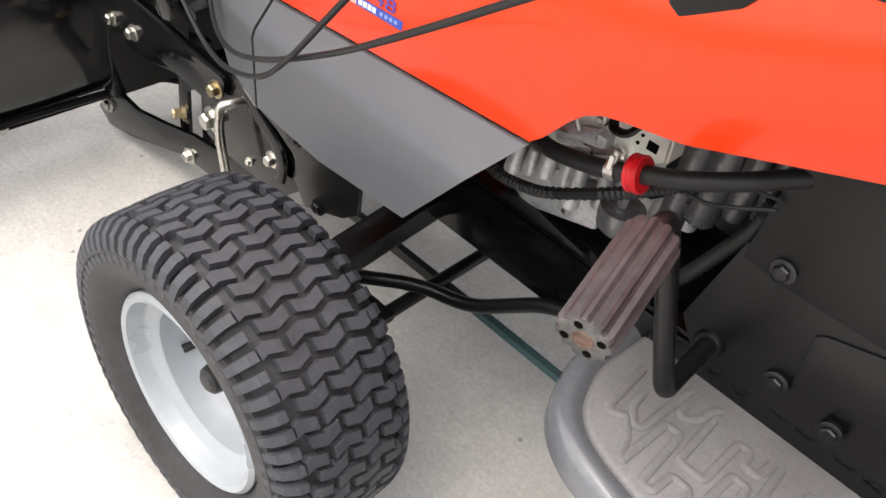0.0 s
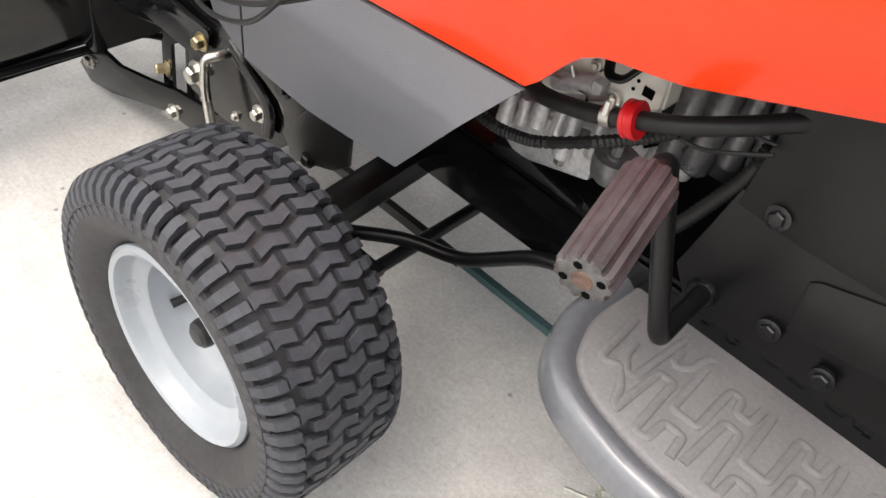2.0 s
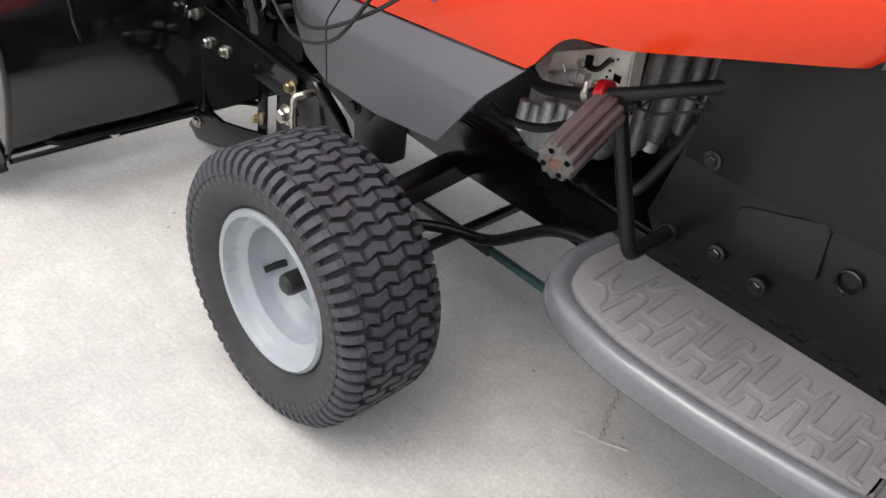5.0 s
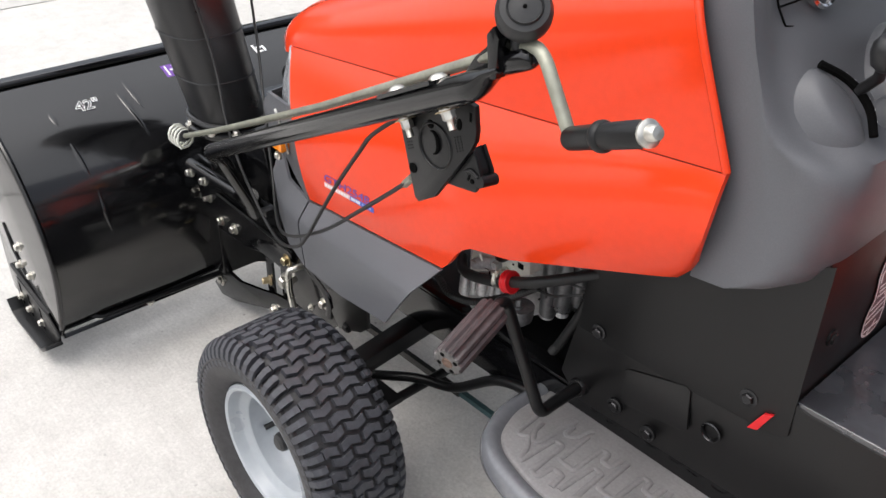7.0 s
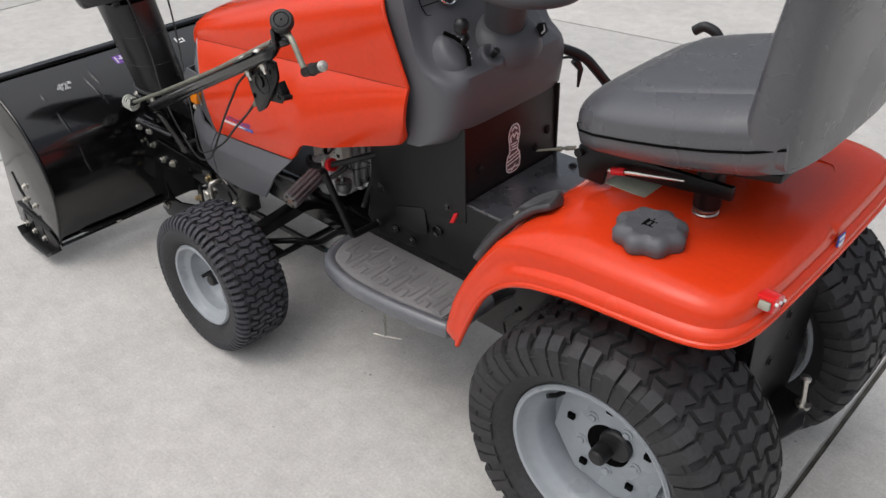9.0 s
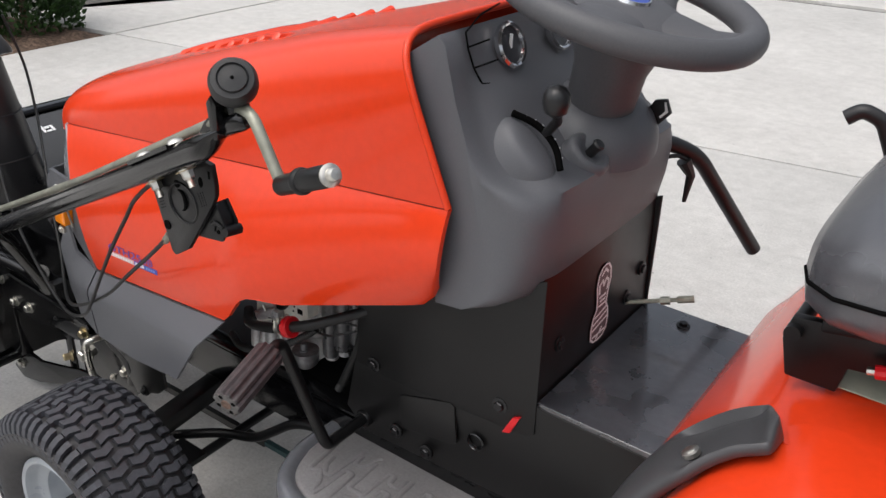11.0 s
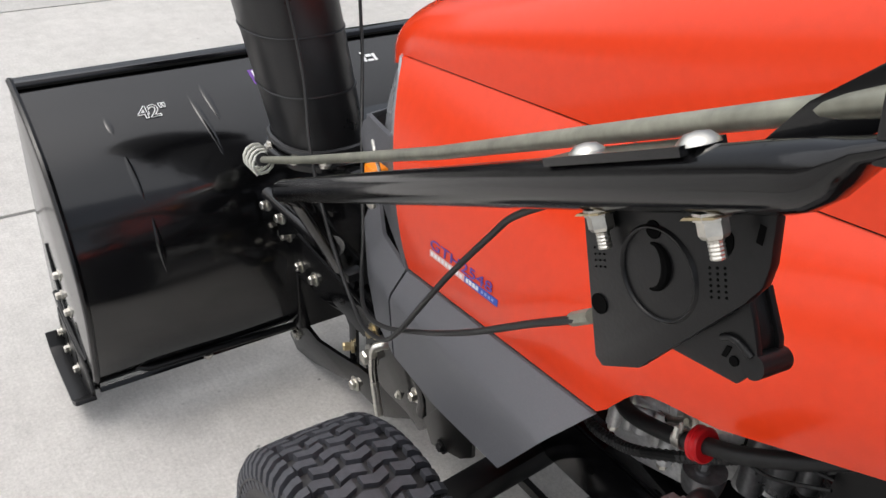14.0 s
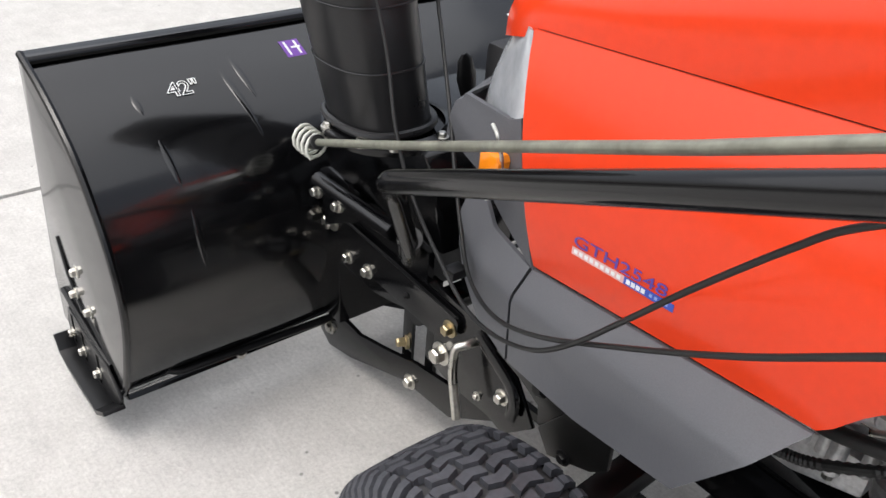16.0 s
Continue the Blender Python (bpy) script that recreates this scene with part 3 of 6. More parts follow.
for sgn in (1, -1):
    skirt([(-0.127, -0.2605, 0.509), (0.191, -0.2685, 0.542)], [(-0.131, -0.281, 0.477), (0.166, -0.303, 0.507)], [(-0.133, -0.2725, 0.388), (-0.02, -0.286, 0.398), (0.108, -0.299, 0.424)], sgn, "grey plastic skirt below the hood")
    skirt([(-0.262, -0.222, 0.55), (-0.2, -0.25, 0.518), (-0.131, -0.2600, 0.509)], [(-0.275, -0.235, 0.495), (-0.2, -0.268, 0.476), (-0.135, -0.2805, 0.4765)], [(-0.272, -0.233, 0.452), (-0.25, -0.243, 0.428), (-0.2, -0.260, 0.398), (-0.137, -0.272, 0.388)], sgn, "grey plastic nose corner")
    # Added sheet behind the gap; its near-black colour carries the gap's shade
    part("gap_shade_sheet", sheet([[V((x, y * sgn, z)) for x, y, z in ((-0.105, -0.250, 0.507), (-0.11, -0.268, 0.474), (-0.115, -0.26, 0.395))], [V((x, y * sgn, z)) for x, y, z in ((-0.150, -0.248, 0.507), (-0.160, -0.264, 0.474), (-0.16, -0.256, 0.395))]], 0.003, (0, sgn, 0)), INNER, tractor, "near-black sheet added for the shade in the panel gap", 20)

# grey front bezel round the headlamps
for sgn in (1, -1):
    rows = []
    F1 = [(-0.262, -0.222, 0.55), (-0.246, -0.236, 0.585), (-0.232, -0.236, 0.610), (-0.210, -0.236, 0.638)]
    F0 = [(-0.128, -0.2605, 0.509), (-0.158, -0.254, 0.575), (-0.174, -0.249, 0.615), (-0.187, -0.243, 0.650)]
    F2 = [(-0.40, -0.10, 0.55), (-0.385, -0.10, 0.60), (-0.365, -0.11, 0.60), (-0.356, -0.12, 0.608)]
    for i in range(13):
        s = i / 12
        a, b, c = curve_at(F0, s), curve_at(F1, s), curve_at(F2, s)
        mid = b.lerp(c, 0.5) + V((-0.03, -0.03, 0))
        rows.append([V((p.x, p.y * sgn, p.z)) for p in (a, a.lerp(b, 0.5) + V((0, -0.002, 0)), b, mid, c)])
    part("front_bezel", sheet(rows, 0.006, (0.3, sgn, 0)), GREY, tractor, "grey plastic headlamp surround", 40)
    rows = []
    for i in range(9):
        s = i / 8
        a = curve_at([(-0.366, -0.11, 0.600), (-0.305, -0.188, 0.605), (-0.192, -0.2405, 0.645)], s)
        b = curve_at([(-0.335, -0.085, 0.70), (-0.272, -0.172, 0.720), (-0.209, -0.224, 0.731)], s)
        bul = V((-0.005, -0.005, 0)) * math.sin(math.pi * s)
        rows.append([V((p.x, p.y * sgn, p.z)) for p in (a, a.lerp(b, 0.33) + bul, a.lerp(b, 0.66) + bul, b)])
    part("headlamp", sheet(rows, 0.005, (1, 0, 0)), CLEAR, tractor, "clear headlamp lens", 60)
part("grille", box(-0.40, -0.36, -0.105, 0.105, 0.40, 0.64), PLASTIC, tractor, "black front grille", 30, 0.01)

# ---- dash ----
PROF = [(0.508, 0.664), (0.56, 0.676), (0.602, 0.688), (0.624, 0.701), (0.636, 0.722), (0.643, 0.760), (0.646, 0.797), (0.643, 0.813), (0.633, 0.825), (0.614, 0.834), (0.590, 0.842), (0.566, 0.862), (0.545, 0.888), (0.529, 0.920), (0.518, 0.952), (0.510, 0.980), (0.500, 0.9885), (0.475, 0.972),
        (0.435, 0.945), (0.45, 0.91), (0.470, 0.86), (0.497, 0.80), (0.510, 0.76), (0.508, 0.71)]


def dash_ring(s):
    """One rib of the console, s from -1 to 1 across; rounded corners, a face sunk between two side ridges."""
    a = abs(s)
    ring = []
    for x, z in PROF:
        pull = max(0.0, (x - 0.548) / 0.09)
        e = min(1.0, max(0.0, (x - 0.506) / 0.078))
        hw = 0.196 + 0.0155 * e * e * (3 - 2 * e)
        y = s * hw * (1 - 0.05 * pull * a)
        px = x - 0.052 * pull * (1 - (1 - a ** 7) ** 0.5)
        d = min(1.0, max(0.0, (0.178 - abs(y)) / 0.036))
        if z > 0.812 and x > 0.505:
            up = min(1.0, max(0.0, (z - 0.895) / 0.05))
            sink = lerp(-0.013, 0.010, up * up * (3 - 2 * up)) * d * d * (3 - 2 * d) * min(1.0, (z - 0.812) / 0.012)
            px, z = px - sink * 0.8, z - sink * 0.55
        ring.append(V((px, y, z)))
    return ring


dash = part("dash_console", loft([dash_ring(math.sin(math.pi / 2 * (k / 30 - 1))) for k in range(61)]), GREY, tractor, "charcoal plastic dash console", 50)

# ---- lower console and frame, black ----
LOW = [(0.64, 0.548), (0.655, 0.545), (0.90, 0.545), (0.90, 0.34), (0.36, 0.315), (0.325, 0.40), (0.345, 0.50), (0.60, 0.51)]
UPP = [(0.352, 0.60), (0.64, 0.725), (0.6425, 0.505), (0.63, 0.497), (0.50, 0.488), (0.40, 0.484), (0.347, 0.487)]
for y0, y1, y2 in ((-0.160, -0.154, -0.1615), (0.155, 0.161, 0.1625)):
    fs = part("frame_side", prism(LOW, "y", y0, y1), COVER, tractor, "black side plate of the frame", 30, 0.002)
    for v in fs.data.vertices:
        if v.co.z < 0.37:
            v.co.y += math.copysign(0.026, -v.co.y)
    part("console_cover", prism(UPP, "y", min(y2, y0 + 0.001), max(y2, y0 + 0.001)), COVER, tractor, "matt black console cover", 30, 0.0025)
rear_panel = part("rear_panel", prism([(0.633, 0.54), (0.639, 0.54), (0.632, 0.73), (0.626, 0.73)], "y", -0.1535, 0.160), COVER, tractor, "dull black panel below the dash", 30, 0.001)
part("tunnel_cover", prism([(-0.158, 0.535), (-0.158, 0.551), (-0.157, 0.552), (0.165, 0.552), (0.172, 0.547), (0.172, 0.535)], "x", 0.641, 0.98), DUSTSHEEN, tractor, "glossy black tunnel cover, dust and sky sheen in its colour", 30, 0.0006)
for sgn, y in ((1, -0.145), (-1, 0.14)):
    part("frame_rail", prism([(-0.36, 0.30), (0.02, 0.285), (0.24, 0.288), (0.40, 0.24), (1.25, 0.24), (1.25, 0.40), (0.45, 0.36), (-0.36, 0.365)], "y", y, y + 0.006 * sgn), BLACK, tractor, "black pressed steel frame rail", 30, 0.0015)
    part("frame_flange", box(-0.36, 0.36, min(y, y + 0.03 * sgn), max(y, y + 0.03 * sgn), 0.365, 0.370), BLACK, tractor, "", 30, 0.001)
for x, z, r in ((0.204, 0.345, 0.006), (0.206, 0.312, 0.0065), (0.09, 0.325, 0.0055)):
    part("rail_hole", lathe([(0.0, 0.0008), (r, 0.0008), (r, -0.001)], (x, -0.1452, z), (0, -1, 0), 20), INNER, tractor, "round hole in the frame rail", 0)
part("front_axle", prism([(-0.33, 0.238), (-0.1, 0.262), (0.1, 0.262), (0.33, 0.238), (0.33, 0.268), (0.1, 0.298), (-0.1, 0.298), (-0.33, 0.268)], "x", -0.024, 0.014), SATIN, tractor, "black cast front axle", 30, 0.006)

# ---- footboard ----
FB = [(0.270, -0.128), (0.266, -0.203), (0.273, -0.240), (0.290, -0.277), (0.318, -0.302), (0.357, -0.317), (0.42, -0.328), (0.52, -0.326), (0.62, -0.314), (0.696, -0.301), (0.709, -0.293), (0.713, -0.280), (0.713, -0.128)]


def inset(pts, d):
    """An outline drawn in by d along its own normals."""
    n = len(pts)
    out = []
    mid = V((0.5, -0.17))
    for i, p in enumerate(pts):
        a, b = V(pts[i - 1]), V(pts[(i + 1) % n])
        if i == 0:
            a = V(p) + V((0, 0.01))
        if i == n - 1:
            b = V(p) + V((0, 0.01))
        t = (b - a).normalized()
        nrm = V((-t.y, t.x))
        if (mid - V(p)).dot(nrm) < 0:
            nrm = -nrm
        out.append(tuple(V(p) + nrm * d))
    return out


fsm = [tuple(p.xy) for p in spline([(x, y, 0) for x, y in FB[:-1]], 4)] + [FB[-1]]
rim_prof = [(0.012, 0.300), (0.002, 0.302), (0.0, 0.306), (0.0, 0.318), (0.002, 0.327), (0.007, 0.334), (0.014, 0.337), (0.021, 0.336), (0.026, 0.332), (0.030, 0.3285), (0.06, 0.3285)]
footboard = part("footboard", loft([[V((x, y, z)) for x, y in inset(fsm, d)] for d, z in rim_prof]), BOARD, tractor, "grey painted steel footboard with rolled rim", 60)
msm = inset(fsm, 0.0285)
msm = [(min(x, 0.683), y) for x, y in msm]
fmat = part("foot_mat", loft([[V((x, y, z)) for x, y in inset(msm, d)] for d, z in ((0, 0.316), (0, 0.330), (0.002, 0.3335), (0.006, 0.335))]), MATGREY, footboard, "dark grey rubber foot mat", 40)

# ---- rear fender deck: lip, shoulder and top along the side, round the corner and across the back ----
ST = [  # lip x, y, z; shoulder x, y, z; top x, y, z; inner x, y, z
    ((0.788, -0.352, 0.368), (0.748, -0.346, 0.382), (0.752, -0.318, 0.394), (0.762, -0.300, 0.396)),
    ((0.812, -0.352, 0.430), (0.766, -0.346, 0.452), (0.770, -0.312, 0.466), (0.795, -0.285, 0.466)),
    ((0.838, -0.355, 0.488), (0.796, -0.345, 0.522), (0.802, -0.312, 0.537), (0.818, -0.272, 0.540)),
    ((0.868, -0.358, 0.538), (0.835, -0.344, 0.585), (0.842, -0.312, 0.602), (0.852, -0.255, 0.608)),
    ((0.912, -0.361, 0.580), (0.878, -0.346, 0.640), (0.888, -0.312, 0.660), (0.890, -0.235, 0.668)),
    ((0.965, -0.364, 0.606), (0.940, -0.349, 0.672), (0.948, -0.308, 0.692), (0.945, -0.200, 0.700)),
    ((1.02, -0.366, 0.620), (1.0, -0.351, 0.686), (1.0, -0.304, 0.704), (1.0, -0.200, 0.708)),
    ((1.07, -0.367, 0.629), (1.06, -0.352, 0.693), (1.06, -0.302, 0.710), (1.06, -0.200, 0.712)),
    ((1.177, -0.366, 0.637), (1.17, -0.351, 0.698), (1.165, -0.300, 0.714), (1.16, -0.200, 0.714)),
    ((1.250, -0.362, 0.641), (1.24, -0.346, 0.699), (1.225, -0.297, 0.714), (1.21, -0.200, 0.714)),
    ((1.295, -0.350, 0.645), (1.283, -0.335, 0.699), (1.258, -0.285, 0.712), (1.235, -0.200, 0.713)),
    ((1.322, -0.322, 0.648), (1.310, -0.310, 0.699), (1.278, -0.265, 0.711), (1.245, -0.195, 0.713)),
    ((1.334, -0.280, 0.650), (1.322, -0.272, 0.699), (1.288, -0.245, 0.711), (1.25, -0.185, 0.713)),
    ((1.338, -0.220, 0.650), (1.327, -0.216, 0.699), (1.293, -0.205, 0.711), (1.255, -0.17, 0.713)),
    ((1.340, -0.10, 0.650), (1.330, -0.10, 0.699), (1.296, -0.10, 0.711), (1.257, -0.10, 0.713)),
    ((1.341, 0.0, 0.650), (1.331, 0.0, 0.699), (1.297, 0.0, 0.711), (1.258, 0.0, 0.713)),
]
rail = [spline([st[k] for st in ST], 3) for k in range(4)]
for sgn in (1, -1):
    rows, lipline = [], []
    for n_row, (l, s2, t2, n2) in enumerate(zip(*rail)):
        out = V((l.x - n2.x, l.y - n2.y, 0)).normalized() * min(1.0, n_row / 14)
        row = [l, l.lerp(s2, 0.12) + out * 0.004, l.lerp(s2, 0.34) + out * 0.003, l.lerp(s2, 0.42) - out * 0.005, l.lerp(s2, 0.62) - out * 0.003, l.lerp(s2, 0.85), s2.lerp(t2, 0.12), s2.lerp(t2, 0.45) + V((0, 0, 0.005)), t2, t2.lerp(n2, 0.5), n2]
        rows.append([V((p.x, p.y * sgn, p.z)) for p in row])
        lipline.append(V((l.x, l.y * sgn, l.z)))
    fnd = part("fender", sheet(rows, 0.006, (0.1, 0.5 * sgn, -0.85)), ORANGE, tractor, "orange rear fender", 50)
    part("rolled_edge", tube(lipline, 0.006, 10), ORANGE, fnd, "rolled lower edge")
part("fender_deck", sheet([[V((x, y, z)) for y in (-0.235, -0.1, 0, 0.1, 0.235)] for x, z in ((0.794, 0.540), (0.797, 0.556), (0.808, 0.574), (0.845, 0.624), (0.876, 0.660), (0.905, 0.684), (0.93, 0.694), (1.0, 0.7055), (1.1, 0.7105), (1.258, 0.711))], 0.006, (0, 0, -1)), ORANGE, tractor, "orange deck under the seat", 50)

# ---- seat, tipped up on its springs ----
SEAT = [(0.893, 0.05, 0.800, 0.832), (0.897, 0.12, 0.790, 0.854), (0.910, 0.165, 0.783, 0.876), (0.94, 0.205, 0.783, 0.898), (0.98, 0.225, 0.789, 0.914), (1.05, 0.235, 0.800, 0.933), (1.12, 0.24, 0.812, 0.951), (1.19, 0.24, 0.826, 0.969), (1.25, 0.235, 0.84, 0.986), (1.30, 0.225, 0.86, 1.0)]


def seat_ring(x, hw, zb, zt):
    ring = []
    for k in range(40):
        a = 2 * math.pi * k / 40
        cs, sn = math.cos(a), math.sin(a)
        ring.append(V((x, hw * math.copysign(abs(cs) ** 0.55, cs), (zb + zt) / 2 + (zt - zb) / 2 * math.copysign(abs(sn) ** 0.6, sn))))
    return ring


def seat_top(x, y):
    """Height of the cushion's crown at a place."""
    col = list(zip(*SEAT))
    hw, zb, zt = (float(np.interp(x, col[0], col[q])) for q in (1, 2, 3))
    cs = min(1.0, abs(y) / hw) ** (1 / 0.55)
    return (zb + zt) / 2 + (zt - zb) / 2 * (1 - cs * cs) ** 0.3


dense = [tuple(float(np.interp(k, range(len(SEAT)), [r[q] for r in SEAT])) for q in range(4)) for k in np.linspace(0, len(SEAT) - 1, 28)]
seat = part("seat", loft([seat_ring(*r) for r in dense]), VINYL, tractor, "dark grey vinyl tractor seat", 60)
rows = []
for i in range(25):
    u = i / 24
    row = []
    for j in range(25):
        v = j / 12 - 1
        x = 0.955 + 0.265 * u
        hw = 0.178 * (1 - 0.30 * max(0.0, 1 - u / 0.35) ** 2)
        edge = min(1.0, min(u, 1 - abs(v)) / 0.10)
        row.append(V((x, v * hw, seat_top(x, v * hw) - 0.004 + 0.0085 * (1 - (1 - edge) ** 2))))
    rows.append(row)
part("seat_panel", sheet(rows, 0.01, (0, 0, -1)), VINYL, seat, "raised stitched top panel", 60)
for sgn in (1, -1):
    part("seam_piping", tube([(x, sgn * (hw + 0.0005), (zb + zt) / 2 - 0.004) for x, hw, zb, zt in dense[3:]], 0.0022, 8), INNER, seat, "dark seam round the cushion")
rings = []
for z, xf, hw, th in ((0.88, 1.20, 0.225, 0.12), (0.94, 1.212, 0.238, 0.11), (1.0, 1.222, 0.24, 0.10), (1.07, 1.229, 0.24, 0.095), (1.15, 1.240, 0.235, 0.09), (1.25, 1.265, 0.21, 0.08), (1.30, 1.285, 0.17, 0.06), (1.32, 1.30, 0.1, 0.03)):
    ring = []
    for k in range(28):
        a = 2 * math.pi * k / 28
        cs, sn = math.cos(a), math.sin(a)
        ring.append(V((xf + th / 2 + th / 2 * math.copysign(abs(cs) ** 0.6, cs), hw * math.copysign(abs(sn) ** 0.6, sn), z)))
    rings.append(ring)
part("backrest", loft(rings), VINYL, seat, "high vinyl backrest", 60)


# ---- the snow thrower on the tractor's nose ----
thrower = thing("snow_thrower", "black snow thrower attachment mounted ahead of the tractor", "snow thrower")
BP = [(-0.885, 0.531), (-0.83, 0.509), (-0.775, 0.485), (-0.725, 0.457), (-0.69, 0.425), (-0.66, 0.387), (-0.638, 0.340), (-0.625, 0.290), (-0.620, 0.240), (-0.626, 0.175), (-0.645, 0.11), (-0.664, 0.075)]
# the side plates stand proud of the sheet
SIDE = [(-0.885, 0.535), (-0.817, 0.514), (-0.757, 0.487), (-0.702, 0.452), (-0.662, 0.410), (-0.629, 0.364), (-0.608, 0.316), (-0.598, 0.268), (-0.602, 0.222), (-0.618, 0.165), (-0.640, 0.105), (-0.66, 0.072)]
bps = [p for p in spline([(x, 0, z) for x, z in BP], 4)]
ys = [-0.53 + 1.06 * k / 48 for k in range(49)]
rows = []
for i, p in enumerate(bps):
    # slight dents where the sheet is stiffened
    rows.append([V((p.x + 0.0016 * noise.noise(V((y * 7, i * 0.2, 1))), y, p.z + 0.0010 * noise.noise(V((y * 6, i * 0.22, 5))))) for y in ys])
housing = part("housing", sheet(rows, 0.004, (-0.7, 0, -0.5)), GLOSS, thrower, "curved glossy black auger housing", 40)


def on_housing(s, y, lift=0.0):
    """A point on the curved sheet, s from 0 at the top to 1 at the bottom."""
    a, b = curve_at(bps, max(0, s - 0.01)), curve_at(bps, min(1, s + 0.01))
    t = (b - a).normalized()
    n = V((-t.z, 0, t.x))
    p = curve_at(bps, s)
    return V((p.x, y, p.z)) + n * (lift if n.x > 0 else -lift)


# pressed stiffening beads in the sheet
for y, y2, s0, s1 in ((-0.424, -0.420, 0.18, 0.26), (-0.419, -0.408, 0.27, 0.47), (-0.286, -0.262, 0.10, 0.42), (-0.256, -0.248, 0.10, 0.28), (-0.405, -0.400, 0.48, 0.66)):
    part("bead", tube([on_housing(lerp(s0, s1, k / 10), lerp(y, y2, k / 10), -0.001) for k in range(11)], 0.003, 12, 0.35, (1, 0, 1), radii=[0.001 + 0.0055 * math.sin(math.pi * k / 10) for k in range(11)]), GLOSS, housing)
for y in (-0.537, 0.531):
    rim = spline([(x, 0, z) for x, z in SIDE], 4)
    outline = [(p.x, p.z) for p in rim] + [(-0.70, 0.05), (-0.93, 0.05), (-0.935, 0.14), (-0.915, 0.30), (-0.895, 0.44), (-0.892, 0.515)]
    sp = part("side_plate", prism(outline, "y", y, y + 0.006), GLOSS, thrower, "flat black side plate", 30, 0.001)
    sg = -1 if y < 0 else 1
    yo = y if y < 0 else y + 0.006
    part("edge_flange", tube([(p.x - 0.002, y + 0.003, p.z) for p in rim], 0.0058, 8), BLACK, sp, "rolled edge flange")
    shoe = part("skid_shoe", join(prism([(-0.865, 0.04), (-0.82, 0.032), (-0.70, 0.034), (-0.655, 0.055), (-0.648, 0.075), (-0.66, 0.085), (-0.70, 0.105), (-0.86, 0.118), (-0.875, 0.08)], "y", yo + sg * 0.002, yo + sg * 0.008),
                                  prism([(-0.875, 0.062), (-0.855, 0.036), (-0.82, 0.027), (-0.69, 0.027), (-0.645, 0.058), (-0.65, 0.064), (-0.692, 0.036), (-0.82, 0.036), (-0.85, 0.043), (-0.868, 0.066)], "y", yo + sg * 0.002, yo + sg * 0.036)), SATIN, thrower, "black adjustable skid shoe", 30, 0.002)
    for x, z in ((-0.793, 0.222), (-0.82, 0.165), (-0.756, 0.169)):
        part("plate_bolt", bolt((x, yo, z), (0, sg, 0), 0.0070, 0.010), STEEL, sp, "bright bolt", 20)
    for x, z in ((-0.845, 0.075), (-0.80, 0.066), (-0.735, 0.066)):
        part("shoe_bolt", bolt((x, yo + sg * 0.008, z), (0, sg, 0), 0.0070, 0.010), STEEL, shoe, "bright bolt", 20)
        part("shoe_slot", box(x - 0.004, x + 0.004, min(yo + sg * 0.0075, yo + sg * 0.0086), max(yo + sg * 0.0075, yo + sg * 0.0086), z - 0.02, z + 0.035), INNER, shoe, "adjusting slot", 0)
    part("plate_rib", tube([(-0.90, yo, 0.125), (-0.80, yo + sg * 0.002, 0.118), (-0.70, yo, 0.10)], 0.005, 8), SATIN, sp, "pressed rib")
    part("plate_slot", tube([(-0.87, yo, 0.245), (-0.845, yo + sg * 0.001, 0.19), (-0.80, yo, 0.14)], 0.006, 8, 0.5, (0, 1, 0)), SATIN, sp, "curved slot")
part("top_lip", prism([(-0.90, 0.534), (-0.872, 0.534), (-0.868, 0.528), (-0.90, 0.515)], "y", -0.535, 0.535), BLACK, thrower, "folded top lip", 30, 0.0015)
# Dark strip laid on the sheet as painted shade under the lip
part("lip_shade_strip", prism([(-0.869, 0.5285), (-0.862, 0.5265), (-0.862, 0.5255), (-0.869, 0.5275)], "y", -0.53, 0.53), INNER, thrower, "near-black strip for the shade below the lip", 0)
part("scraper_bar", prism([(-0.675, 0.062), (-0.655, 0.074), (-0.65, 0.066), (-0.67, 0.052)], "y", -0.53, 0.53), BLACK, thrower, "scraper bar", 30, 0.001)
part("tension_rod", tube(rounded([(-0.668, -0.475, 0.092), (-0.655, -0.45, 0.080), (-0.653, -0.30, 0.077), (-0.651, -0.08, 0.073), (-0.60, -0.05, 0.08)], 0.02), 0.0075, 12, 0.7), SATIN, thrower, "thin black rod along the scraper")
part("rod_nut", bolt((-0.652, -0.345, 0.071), (0, 0, -1), 0.006, 0.008), STEEL, thrower)
# outlined white size mark and hidden maker's letters
def outline_text(body, s, y, size, material, name, label, offset=0.0):
    cu = bpy.data.curves.new(name, "FONT")
    cu.body, cu.size, cu.extrude, cu.offset = body, size, 0.0003, offset
    ob = new(name, cu)
    p, q = on_housing(s, y, 0.0016), on_housing(max(0, s - 0.03), y, 0.0016)
    up = (q - p).normalized()
    right = V((0, 1, 0))
    ob.matrix_world = Matrix.Translation(p) @ Matrix((right, up, right.cross(up))).transposed().to_4x4()
    dg = bpy.context.evaluated_depsgraph_get()
    me = bpy.data.meshes.new_from_object(ob.evaluated_get(dg))
    me.transform(ob.matrix_world)
    bpy.data.objects.remove(ob)
    me.materials.clear()
    me.materials.append(material)
    o2 = new(name, me)
    o2.parent = housing
    o2["label"] = label
    return o2


outline_text('42"', 0.215, -0.372, 0.036, WHITE, "size_mark", "white outlined size mark", 0.0012)
o3 = outline_text('42"', 0.215, -0.372, 0.036, BLACK, "size_mark_core", "black core of the size mark", -0.0006)
for v in o3.data.vertices:
    v.co += V((0.5, 0, 0.86)) * 0.0007
